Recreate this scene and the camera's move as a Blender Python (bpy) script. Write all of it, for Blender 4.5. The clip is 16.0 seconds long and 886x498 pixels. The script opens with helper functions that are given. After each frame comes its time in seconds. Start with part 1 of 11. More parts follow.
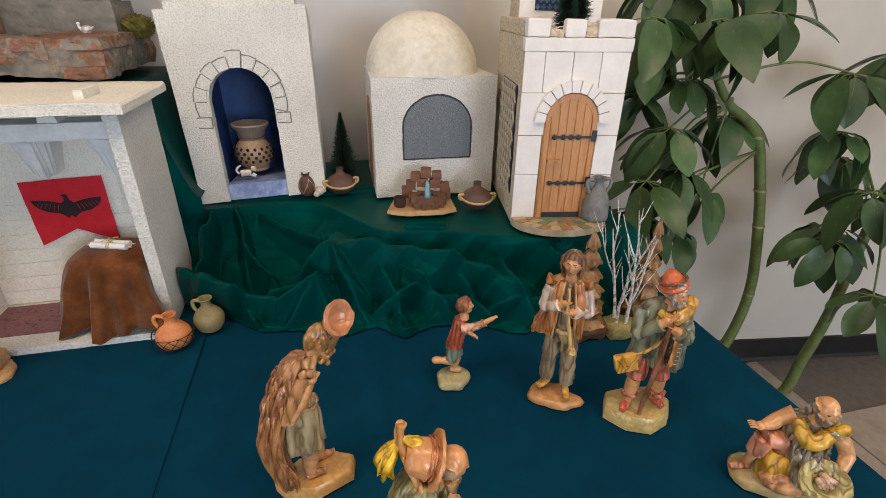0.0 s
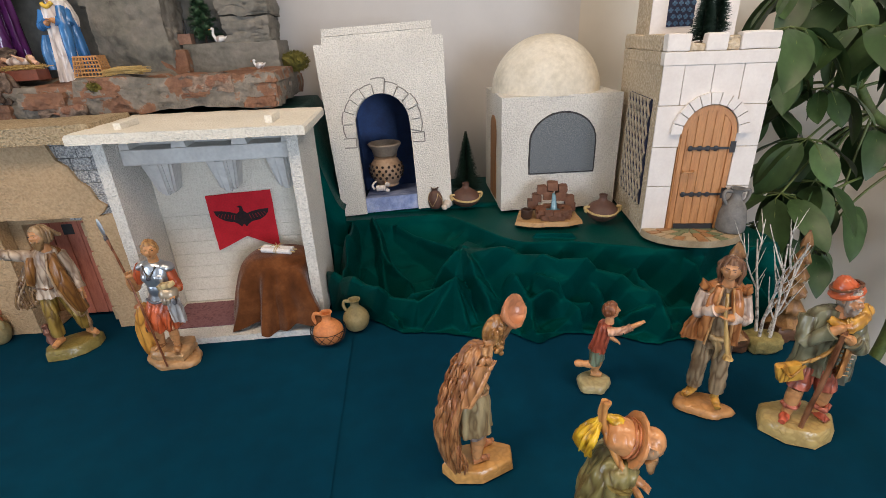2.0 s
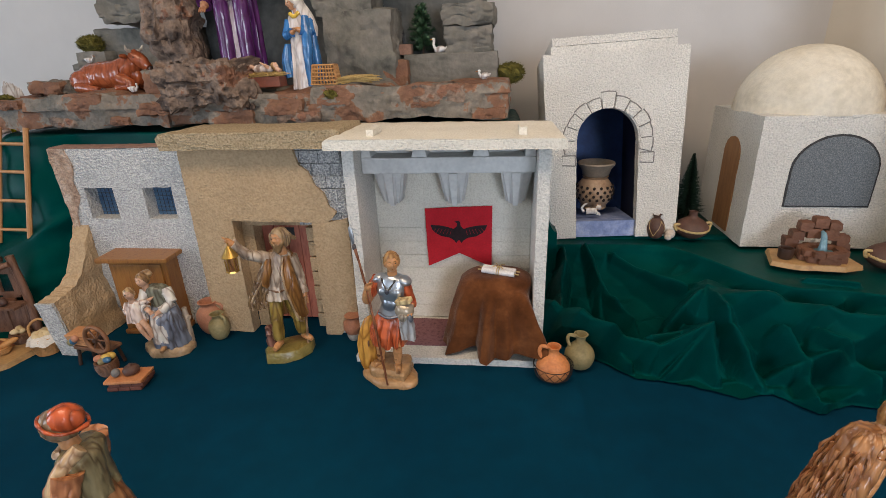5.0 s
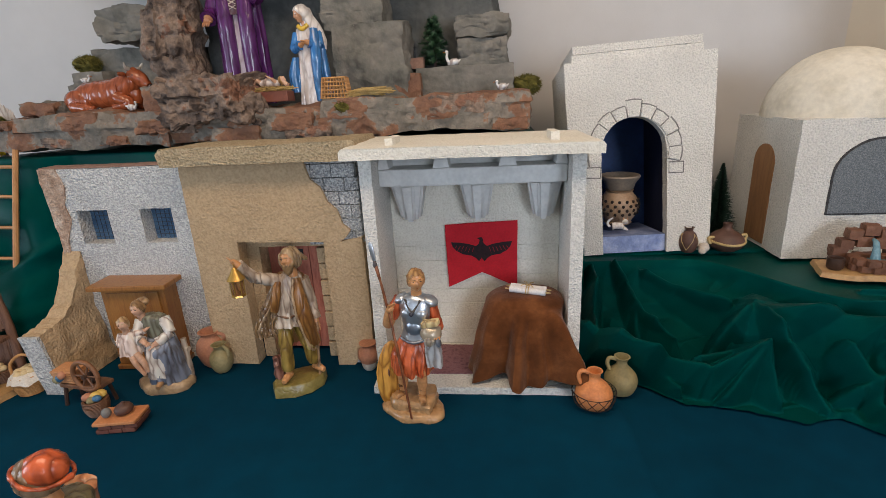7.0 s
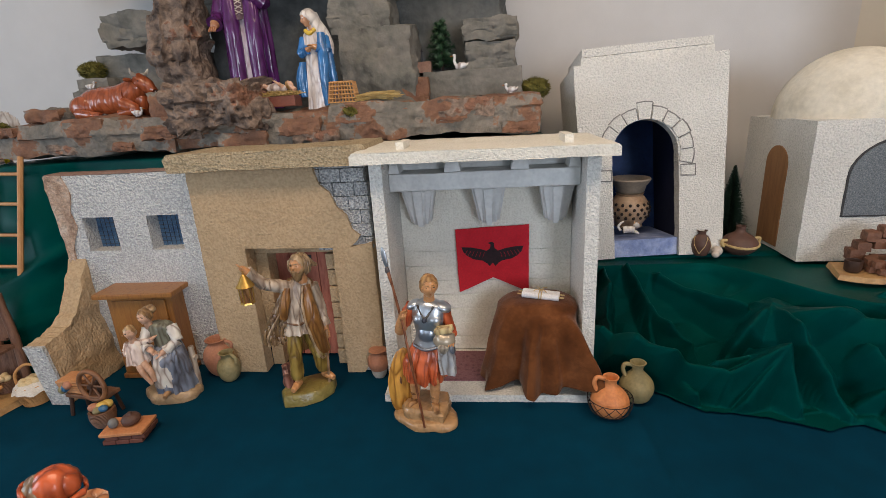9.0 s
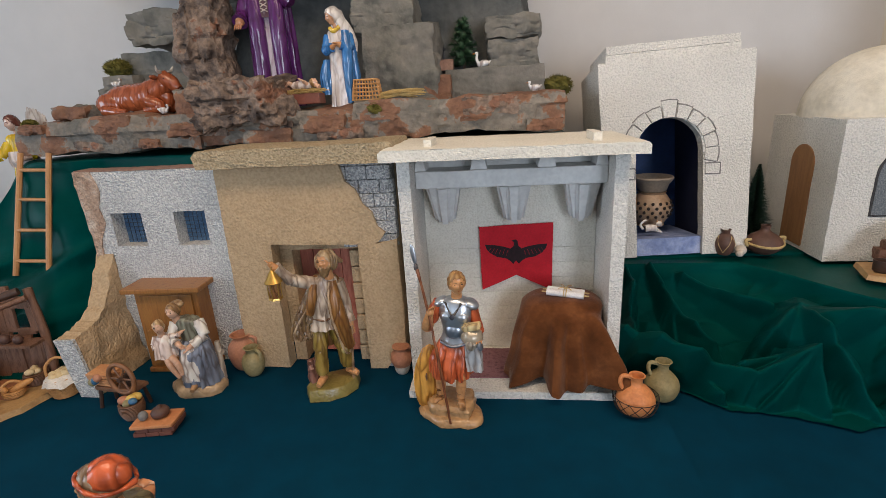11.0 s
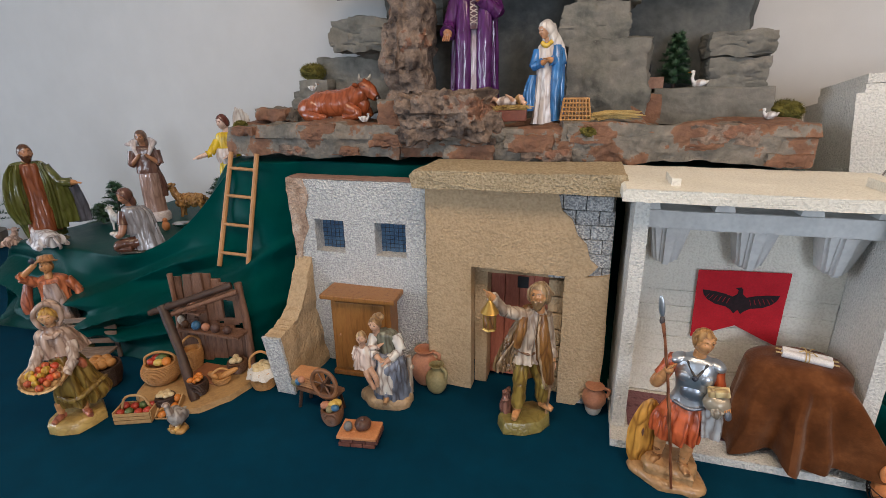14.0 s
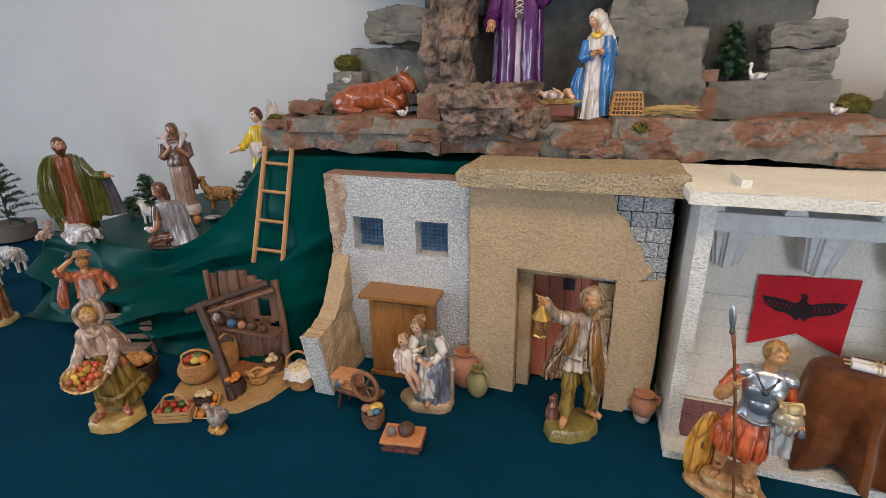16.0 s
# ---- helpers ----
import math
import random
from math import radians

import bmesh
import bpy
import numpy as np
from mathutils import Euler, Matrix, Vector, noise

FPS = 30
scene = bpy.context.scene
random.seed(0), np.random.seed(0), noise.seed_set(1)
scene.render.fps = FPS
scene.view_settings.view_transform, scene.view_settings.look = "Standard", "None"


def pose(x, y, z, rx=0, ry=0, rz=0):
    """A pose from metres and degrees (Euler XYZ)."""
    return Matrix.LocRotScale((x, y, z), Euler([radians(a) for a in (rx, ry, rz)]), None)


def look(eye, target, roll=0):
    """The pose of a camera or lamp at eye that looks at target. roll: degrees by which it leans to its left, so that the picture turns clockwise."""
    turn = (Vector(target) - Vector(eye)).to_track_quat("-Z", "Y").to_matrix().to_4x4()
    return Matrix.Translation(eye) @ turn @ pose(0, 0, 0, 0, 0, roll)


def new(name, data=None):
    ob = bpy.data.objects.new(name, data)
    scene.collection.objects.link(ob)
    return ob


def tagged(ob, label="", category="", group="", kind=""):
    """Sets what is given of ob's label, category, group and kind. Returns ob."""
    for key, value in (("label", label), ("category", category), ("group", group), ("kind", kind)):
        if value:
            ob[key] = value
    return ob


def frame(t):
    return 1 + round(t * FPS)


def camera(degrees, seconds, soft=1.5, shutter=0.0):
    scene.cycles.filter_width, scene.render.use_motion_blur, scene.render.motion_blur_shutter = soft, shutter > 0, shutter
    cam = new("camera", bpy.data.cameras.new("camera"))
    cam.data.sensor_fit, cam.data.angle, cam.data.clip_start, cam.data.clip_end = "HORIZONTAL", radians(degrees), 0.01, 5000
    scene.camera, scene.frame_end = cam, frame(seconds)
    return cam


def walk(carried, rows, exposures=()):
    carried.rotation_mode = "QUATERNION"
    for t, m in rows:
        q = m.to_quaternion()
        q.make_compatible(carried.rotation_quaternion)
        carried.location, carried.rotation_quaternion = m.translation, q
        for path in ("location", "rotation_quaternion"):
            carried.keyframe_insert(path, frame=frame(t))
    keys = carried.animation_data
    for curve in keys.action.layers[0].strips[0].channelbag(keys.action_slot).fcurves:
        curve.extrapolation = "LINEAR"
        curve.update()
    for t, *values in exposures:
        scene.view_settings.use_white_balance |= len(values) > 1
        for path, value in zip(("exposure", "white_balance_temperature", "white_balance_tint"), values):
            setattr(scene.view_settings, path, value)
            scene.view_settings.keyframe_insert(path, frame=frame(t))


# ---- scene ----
# camera and walk; z = 0 is the table top, the room's floor lies 0.74 m below it
cam = camera(85.5, 16.0, soft=0.8)
METRES, EYE, TILT, LEAN, TURN = 0.86, 0.535, 0.0, 0.0, -13.7
ROWS = [
    (0.0, 0.0, 0.0, 0.0, 0.37, -26.82, -0.74),
    (0.5, -0.0076, -0.0187, -0.0017, 0.79, -26.05, 0.03),
    (1.0, -0.0374, -0.0441, -0.0025, 3.13, -25.13, 0.51),
    (1.5, -0.0798, -0.0643, -0.0012, 5.86, -24.59, 1.16),
    (2.0, -0.1296, -0.0725, -0.0027, 8.47, -24.02, 2.18),
    (2.5, -0.1953, -0.0772, -0.0006, 11.75, -22.98, 2.07),
    (3.0, -0.2623, -0.0729, -0.0008, 14.55, -22.32, 2.1),
    (3.5, -0.3241, -0.0671, 0.0024, 17.34, -21.67, 1.98),
    (4.0, -0.3695, -0.063, 0.0051, 18.92, -21.4, 1.88),
    (4.5, -0.413, -0.0586, -0.0045, 19.98, -21.73, 1.61),
    (7.0, -0.5275, -0.0099, -0.0679, 18.95, -17.69, 2.8),
    (7.5, -0.5367, -0.0065, -0.0753, 18.89, -17.4, 2.85),
    (8.0, -0.5448, -0.0027, -0.069, 18.89, -17.03, 3.18),
    (10.5, -0.5669, -0.0095, -0.0743, 19.0, -17.26, 3.12),
    (11.0, -0.5826, -0.0192, -0.0692, 19.82, -17.28, 3.09),
    (11.5, -0.6204, -0.036, -0.058, 21.68, -17.38, 2.69),
    (12.0, -0.6795, -0.0441, -0.0451, 24.55, -17.81, 2.33),
    (12.5, -0.7187, -0.0459, -0.0371, 25.95, -17.87, 2.36),
    (13.0, -0.7634, -0.0495, -0.0229, 27.85, -18.23, 1.88),
    (13.5, -0.8088, -0.0651, -0.0064, 29.84, -17.72, 1.15),
    (14.0, -0.8359, -0.066, 0.0016, 30.35, -18.17, 0.86),
    (14.5, -0.8707, -0.0751, 0.0101, 31.26, -18.2, -0.05),
    (15.0, -0.8913, -0.0754, 0.0152, 31.77, -18.71, 0.12),
    (15.5, -0.8993, -0.0697, 0.0119, 31.77, -19.24, 0.49),
    (16.0, -0.909, -0.0668, 0.0116, 31.92, -19.35, 0.81),
]
walk(cam, [(t, pose(0, 0, EYE, TILT, LEAN, TURN) @ pose(METRES * x, METRES * y, METRES * z, 90 + pitch, roll, yaw)) for t, x, y, z, yaw, pitch, roll in ROWS],
     [(0.0, 0.01), (2.5, -0.01), (4.5, -0.12), (8.0, -0.15), (11.5, -0.13), (14.5, -0.07), (16.0, -0.04)])

# ---- light ----
FLOOR_Z, CEIL_Z = -0.74, 1.96
world = bpy.data.worlds.new("world")
scene.world = world
world.use_nodes = True
wn = world.node_tree
sky = wn.nodes.new("ShaderNodeTexSky")
sky.sky_type, sky.sun_disc, sky.sun_elevation, sky.sun_rotation = "NISHITA", False, radians(35), radians(120)
wn.links.new(sky.outputs[0], wn.nodes["Background"].inputs[0])
wn.nodes["Background"].inputs[1].default_value = 0.04


def area(name, m, sx, sy, power, colour):
    lamp = bpy.data.lights.new(name, "AREA")
    lamp.shape, lamp.size, lamp.size_y, lamp.energy, lamp.color = "RECTANGLE", sx, sy, power, colour
    ob = new(name, lamp)
    ob.matrix_world = m
    return ob


# daylight in the windows behind the camera, an added one beside it, two ceiling panels
area("unseen_window_light", look((-2.7, -3.55, 0.75), (-2.7, 0.0, 0.72)), 1.9, 1.5, 20, (0.72, 0.84, 1.0))
# no window is known here: added to brighten the far left wall
area("unseen_window_light", look((-3.95, -0.75, 0.75), (0.0, -0.75, 0.75)), 1.4, 1.4, 47, (0.72, 0.84, 1.0))
area("unseen_window_light", look((1.3, -3.55, 0.75), (1.3, 0.0, 0.72)), 1.3, 1.5, 86, (0.76, 0.85, 1.0))
area("ceiling_panel_light", look((-0.9, -0.1, CEIL_Z - 0.03), (-0.9, -0.1, 0)), 1.2, 0.6, 22, (1.0, 0.77, 0.55))
area("ceiling_panel_light", look((0.7, -0.2, CEIL_Z - 0.03), (0.7, -0.2, 0)), 1.2, 0.6, 20, (1.0, 0.76, 0.56))


# ---- materials ----
def material(name, cols, scale=30.0, rough=0.7, bump=0.0, bscale=200.0, metallic=0.0, coat=0.0, detail=6.0, fine=0.12, rnd=0.0, sheen=0.0, bdist=0.002, stretch=None, spec=0.5):
    """cols: colours along a noise; fine: strength of a second, smaller variation; rnd: brightness spread between objects."""
    m = bpy.data.materials.new(name)
    m.use_nodes = True
    t = m.node_tree
    N, L = t.nodes, t.links
    b = N["Principled BSDF"]
    co = N.new("ShaderNodeTexCoord")
    src = co.outputs["Object"]
    if stretch:
        mp = N.new("ShaderNodeMapping")
        mp.inputs["Scale"].default_value = stretch
        L.new(src, mp.inputs[0])
        src = mp.outputs[0]
    n1 = N.new("ShaderNodeTexNoise")
    n1.inputs["Scale"].default_value, n1.inputs["Detail"].default_value, n1.inputs["Roughness"].default_value = scale, detail, 0.6
    L.new(src, n1.inputs["Vector"])
    r = N.new("ShaderNodeValToRGB")
    el = r.color_ramp.elements
    k = len(cols)
    while len(el) < k:
        el.new(0.5)
    for i, c in enumerate(cols):
        el[i].position = 0.33 + 0.34 * i / max(1, k - 1)
        el[i].color = (*c, 1)
    L.new(n1.outputs["Fac"], r.inputs[0])
    n2 = N.new("ShaderNodeTexNoise")
    n2.inputs["Scale"].default_value, n2.inputs["Detail"].default_value = scale * 7.3, 4
    L.new(src, n2.inputs["Vector"])
    mr = N.new("ShaderNodeMapRange")
    mr.inputs[1].default_value, mr.inputs[2].default_value, mr.inputs[3].default_value, mr.inputs[4].default_value = 0.3, 0.7, 1 - fine, 1 + fine
    L.new(n2.outputs["Fac"], mr.inputs[0])
    val = mr.outputs[0]
    if rnd:
        oi = N.new("ShaderNodeObjectInfo")
        m2 = N.new("ShaderNodeMapRange")
        m2.inputs[3].default_value, m2.inputs[4].default_value = 1 - rnd, 1 + rnd
        L.new(oi.outputs["Random"], m2.inputs[0])
        mm = N.new("ShaderNodeMath")
        mm.operation = "MULTIPLY"
        L.new(val, mm.inputs[0])
        L.new(m2.outputs[0], mm.inputs[1])
        val = mm.outputs[0]
    mul = N.new("ShaderNodeVectorMath")
    mul.operation = "SCALE"
    L.new(r.outputs[0], mul.inputs[0])
    L.new(val, mul.inputs["Scale"])
    L.new(mul.outputs[0], b.inputs["Base Color"])
    rr = N.new("ShaderNodeMapRange")
    rr.inputs[3].default_value, rr.inputs[4].default_value = max(0.03, rough - 0.1), min(1, rough + 0.1)
    L.new(n2.outputs["Fac"], rr.inputs[0])
    L.new(rr.outputs[0], b.inputs["Roughness"])
    b.inputs["Metallic"].default_value = metallic
    b.inputs["Specular IOR Level"].default_value = spec
    b.inputs["Coat Weight"].default_value = coat
    b.inputs["Coat Roughness"].default_value = 0.15
    if sheen:
        b.inputs["Sheen Weight"].default_value = sheen
        b.inputs["Sheen Roughness"].default_value = 0.4
    if bump:
        n3 = N.new("ShaderNodeTexNoise")
        n3.inputs["Scale"].default_value, n3.inputs["Detail"].default_value = bscale, 3
        L.new(src, n3.inputs["Vector"])
        bp = N.new("ShaderNodeBump")
        bp.inputs["Strength"].default_value, bp.inputs["Distance"].default_value = bump, bdist
        L.new(n3.outputs["Fac"], bp.inputs["Height"])
        L.new(bp.outputs[0], b.inputs["Normal"])
    return m


def stucco(name, cols, grain=190.0, depth=0.0022, soft=0.35, rough=0.9, rnd=0.0, patch=0.05, pits=0.0):
    """Rough cast: grains stand proud and are dry-brushed lighter; cols from the hollows to the grains; patch: slow change of tone; pits: share of small holes."""
    m = bpy.data.materials.new(name)
    m.use_nodes = True
    N, L = m.node_tree.nodes, m.node_tree.links
    b = N["Principled BSDF"]
    co = N.new("ShaderNodeTexCoord").outputs["Object"]

    def noise_at(scale, detail, rough_=0.5):
        n = N.new("ShaderNodeTexNoise")
        n.inputs["Scale"].default_value, n.inputs["Detail"].default_value, n.inputs["Roughness"].default_value = scale, detail, rough_
        L.new(co, n.inputs["Vector"])
        return n.outputs["Fac"]

    def math_(op, a, c):
        k = N.new("ShaderNodeMath")
        k.operation = op
        for i, v in enumerate((a, c)):
            if isinstance(v, (int, float)):
                k.inputs[i].default_value = v
            else:
                L.new(v, k.inputs[i])
        return k.outputs[0]
    h = math_("ADD", math_("MULTIPLY", noise_at(grain, 1.2), 1 - soft), math_("MULTIPLY", noise_at(grain * 0.32, 2.0), soft))
    if pits:
        v = N.new("ShaderNodeTexVoronoi")
        v.inputs["Scale"].default_value = grain * 0.42
        L.new(co, v.inputs["Vector"])
        r = N.new("ShaderNodeMapRange")
        r.inputs[1].default_value, r.inputs[2].default_value, r.inputs[3].default_value, r.inputs[4].default_value = 0.12, 0.24, -pits, 0.0
        L.new(v.outputs["Distance"], r.inputs[0])
        h = math_("ADD", h, r.outputs[0])
    r = N.new("ShaderNodeValToRGB")
    el = r.color_ramp.elements
    while len(el) < len(cols):
        el.new(0.5)
    for i, c in enumerate(cols):
        el[i].position, el[i].color = 0.36 + 0.26 * i / max(1, len(cols) - 1), (*c, 1)
    L.new(h, r.inputs[0])
    p = N.new("ShaderNodeMapRange")
    p.inputs[1].default_value, p.inputs[2].default_value, p.inputs[3].default_value, p.inputs[4].default_value = 0.35, 0.65, 1 - patch, 1 + patch
    L.new(noise_at(9.0, 3.0), p.inputs[0])
    val = p.outputs[0]
    if rnd:
        q = N.new("ShaderNodeMapRange")
        q.inputs[3].default_value, q.inputs[4].default_value = 1 - rnd, 1 + rnd
        L.new(N.new("ShaderNodeObjectInfo").outputs["Random"], q.inputs[0])
        val = math_("MULTIPLY", val, q.outputs[0])
    mul = N.new("ShaderNodeVectorMath")
    mul.operation = "SCALE"
    L.new(r.outputs[0], mul.inputs[0])
    L.new(val, mul.inputs["Scale"])
    L.new(mul.outputs[0], b.inputs["Base Color"])
    b.inputs["Roughness"].default_value = rough
    b.inputs["Specular IOR Level"].default_value = 0.35
    bp = N.new("ShaderNodeBump")
    bp.inputs["Strength"].default_value, bp.inputs["Distance"].default_value = 1.0, depth * 3
    L.new(h, bp.inputs["Height"])
    L.new(bp.outputs[0], b.inputs["Normal"])
    return m


MAT = {}
for nm, args in {
    "wall_paint": dict(cols=[(0.555, 0.54, 0.525), (0.60, 0.585, 0.57)], scale=2.5, rough=0.85, bump=0.15, bscale=400, fine=0.02),
    # warm lamp light on the right wall is put into this paint
    "wall_warm": dict(cols=[(0.60, 0.55, 0.465), (0.64, 0.59, 0.50)], scale=2.5, rough=0.85, bump=0.15, bscale=400, fine=0.02),
    "floor_tile": dict(cols=[(0.26, 0.20, 0.15), (0.38, 0.30, 0.23), (0.31, 0.24, 0.19)], scale=6, rough=0.4, bump=0.1, bscale=60, rnd=0.12),
    "grout": dict(cols=[(0.12, 0.10, 0.08), (0.16, 0.13, 0.11)], scale=40, rough=0.9),
    "black_rubber": dict(cols=[(0.012, 0.011, 0.010), (0.02, 0.018, 0.017)], scale=20, rough=0.45),
    "ceiling_white": dict(cols=[(0.50, 0.49, 0.47), (0.56, 0.55, 0.53)], scale=30, rough=0.9),
    "teal_cloth": dict(cols=[(0.0006, 0.030, 0.061), (0.0012, 0.040, 0.076)], scale=3.5, rough=0.9, spec=0.06, bump=0.25, bscale=900, fine=0.10, sheen=0.0),
    "green_cloth": dict(cols=[(0.0001, 0.034, 0.0315), (0.0002, 0.052, 0.0470)], scale=5, rough=0.46, spec=0.34, bump=0.2, bscale=900, fine=0.08),
    "dome_cream": dict(cols=[(0.58, 0.53, 0.42), (0.70, 0.65, 0.54), (0.74, 0.70, 0.60)], scale=14, rough=0.9, bump=0.5, bscale=500, fine=0.08),
    # grey of the brick joints, and of painted groove shade on the archway
    "groove_grey": dict(cols=[(0.16, 0.15, 0.14), (0.30, 0.29, 0.27)], scale=120, rough=0.95),
    "tower_white": dict(cols=[(0.72, 0.67, 0.63), (0.80, 0.76, 0.72)], scale=25, rough=0.75, bump=0.15, bscale=220, fine=0.03, rnd=0.03),
    "slate_grey": dict(cols=[(0.09, 0.105, 0.12), (0.15, 0.17, 0.185), (0.24, 0.26, 0.27)], scale=420, rough=0.9, bump=0.6, bscale=500, fine=0.3),
    "dark_line": dict(cols=[(0.03, 0.03, 0.032), (0.06, 0.06, 0.062)], scale=90, rough=0.9),
    "blue_paint": dict(cols=[(0.010, 0.040, 0.150), (0.020, 0.070, 0.22)], scale=25, rough=0.6, bump=0.2),
    "blue_step": dict(cols=[(0.14, 0.20, 0.42), (0.24, 0.31, 0.54), (0.36, 0.42, 0.62)], scale=40, rough=0.6, bump=0.3),
    "navy_dark": dict(cols=[(0.008, 0.012, 0.035), (0.015, 0.02, 0.06)], scale=20, rough=0.7),
    "door_wood": dict(cols=[(0.36, 0.15, 0.05), (0.50, 0.24, 0.09), (0.44, 0.19, 0.07)], scale=18, rough=0.5, bump=0.15, bscale=80, stretch=(6, 6, 0.7), rnd=0.06),
    "cabinet_wood": dict(cols=[(0.22, 0.085, 0.02), (0.32, 0.14, 0.035), (0.27, 0.105, 0.026)], scale=18, rough=0.4, bump=0.1, bscale=80, stretch=(6, 6, 0.7), coat=0.15),
    "ladder_wood": dict(cols=[(0.40, 0.19, 0.07), (0.52, 0.27, 0.11)], scale=20, rough=0.5, stretch=(5, 5, 0.6)),
    "brown_door": dict(cols=[(0.25, 0.12, 0.05), (0.34, 0.17, 0.07)], scale=25, rough=0.6, stretch=(5, 5, 0.7)),
    "red_door": dict(cols=[(0.30, 0.08, 0.05), (0.42, 0.14, 0.09), (0.36, 0.11, 0.07)], scale=25, rough=0.7, bump=0.2, stretch=(4, 4, 0.7)),
    "iron_black": dict(cols=[(0.012, 0.012, 0.014), (0.025, 0.025, 0.028)], scale=60, rough=0.5, bump=0.3),
    "rock_grey": dict(cols=[(0.085, 0.082, 0.068), (0.150, 0.143, 0.120), (0.185, 0.172, 0.145), (0.215, 0.195, 0.165)], scale=13, rough=0.8, bump=0.8, bscale=60, fine=0.14, bdist=0.006),
    "rock_dark": dict(cols=[(0.050, 0.055, 0.055), (0.090, 0.095, 0.092), (0.13, 0.13, 0.12)], scale=12, rough=0.8, bump=0.7, bscale=50, fine=0.14, bdist=0.005),
    "rock_red": dict(cols=[(0.13, 0.12, 0.10), (0.22, 0.19, 0.155), (0.23, 0.115, 0.065), (0.16, 0.075, 0.045)], scale=11, rough=0.8, bump=0.9, bscale=75, fine=0.24, bdist=0.008, detail=7),
    "rock_coral": dict(cols=[(0.05, 0.034, 0.027), (0.17, 0.12, 0.09), (0.25, 0.18, 0.135), (0.21, 0.10, 0.06)], scale=20, rough=0.75, bump=1.0, bscale=80, fine=0.28, bdist=0.010),
}.items():
    MAT[nm] = material(nm, **args)


for nm, args in {
    "foam_white": dict(cols=[(0.60, 0.585, 0.545), (0.69, 0.67, 0.62), (0.74, 0.72, 0.67)], grain=300, depth=0.0013, soft=0.15, pits=0.12),
    "foam_cream": dict(cols=[(0.70, 0.665, 0.575), (0.77, 0.735, 0.645), (0.80, 0.77, 0.68)], grain=300, depth=0.0007, soft=0.15, pits=0.08),
    "plaster_grey": dict(cols=[(0.44, 0.44, 0.44), (0.54, 0.54, 0.53), (0.66, 0.655, 0.635)], grain=290, depth=0.0024, soft=0.12),
    "plaster_tan": dict(cols=[(0.41, 0.287, 0.165), (0.46, 0.326, 0.19), (0.50, 0.36, 0.217)], grain=230, depth=0.0012, soft=0.2, patch=0.05),
    "sand_stone": dict(cols=[(0.30, 0.23, 0.135), (0.40, 0.31, 0.19), (0.48, 0.38, 0.245)], grain=260, depth=0.0016, soft=0.2, pits=0.2),
    "beam_grey": dict(cols=[(0.60, 0.60, 0.59), (0.70, 0.70, 0.68)], grain=150, depth=0.0010, soft=0.6),
    "brick_grey": dict(cols=[(0.25, 0.25, 0.255), (0.40, 0.40, 0.395), (0.60, 0.59, 0.57)], grain=300, depth=0.0022, soft=0.15, rnd=0.08),
    "tower_tan": dict(cols=[(0.50, 0.40, 0.27), (0.56, 0.455, 0.315), (0.66, 0.56, 0.42)], grain=190, depth=0.0022, soft=0.2),
}.items():
    MAT[nm] = stucco(nm, **args)


MAT["green_cloth"].node_tree.nodes["Principled BSDF"].inputs["Specular Tint"].default_value = (0.0, 0.22, 0.20, 1)
# rust stands in patches with hard edges
for nm, ps in (("rock_red", (0.36, 0.505, 0.52, 0.66)), ("rock_coral", (0.36, 0.47, 0.575, 0.60))):
    for e, p in zip([n for n in MAT[nm].node_tree.nodes if n.type == "VALTORGB"][0].color_ramp.elements, ps):
        e.position = p


# ---- mesh helpers ----
def part(name, bm, mats, parent=None, label="", smooth=False):
    bmesh.ops.recalc_face_normals(bm, faces=bm.faces)
    me = bpy.data.meshes.new(name)
    bm.to_mesh(me)
    bm.free()
    for m in (mats if isinstance(mats, (list, tuple)) else [mats]):
        me.materials.append(MAT[m] if isinstance(m, str) else m)
    if smooth:
        me.polygons.foreach_set("use_smooth", [True] * len(me.polygons))
        me.set_sharp_from_angle(angle=radians(50))
    ob = new(name, me)
    if parent:
        ob.parent = parent
    if label:
        ob["label"] = label
    return ob


def thing(name, m, label, category, group="", kind=""):
    ob = new(name)
    ob.empty_display_size = 0.02
    ob.matrix_world = m
    return tagged(ob, label, category, group, kind)


def piece(name, me, m, parent):
    """One of many alike pieces, on shared mesh data."""
    ob = new(name, me)
    ob.parent = parent
    ob.matrix_local = m
    return ob


def box(bm, x0, x1, y0, y1, z0, z1, bevel=0.0, mat=0, m=None):
    t = bmesh.new()
    bmesh.ops.create_cube(t, size=1.0)
    bmesh.ops.scale(t, vec=(abs(x1 - x0), abs(y1 - y0), abs(z1 - z0)), verts=t.verts)
    bmesh.ops.translate(t, vec=((x0 + x1) / 2, (y0 + y1) / 2, (z0 + z1) / 2), verts=t.verts)
    if bevel:
        bmesh.ops.bevel(t, geom=list(t.edges), offset=bevel, segments=2, affect="EDGES", profile=0.6)
    if m:
        bmesh.ops.transform(t, matrix=m, verts=t.verts)
    pick = {v: bm.verts.new(v.co) for v in t.verts}
    for f in t.faces:
        bm.faces.new([pick[v] for v in f.verts]).material_index = mat
    t.free()
    return list(pick.values())


def boxed(*a, **k):
    bm = bmesh.new()
    box(bm, *a, **k)
    return bm


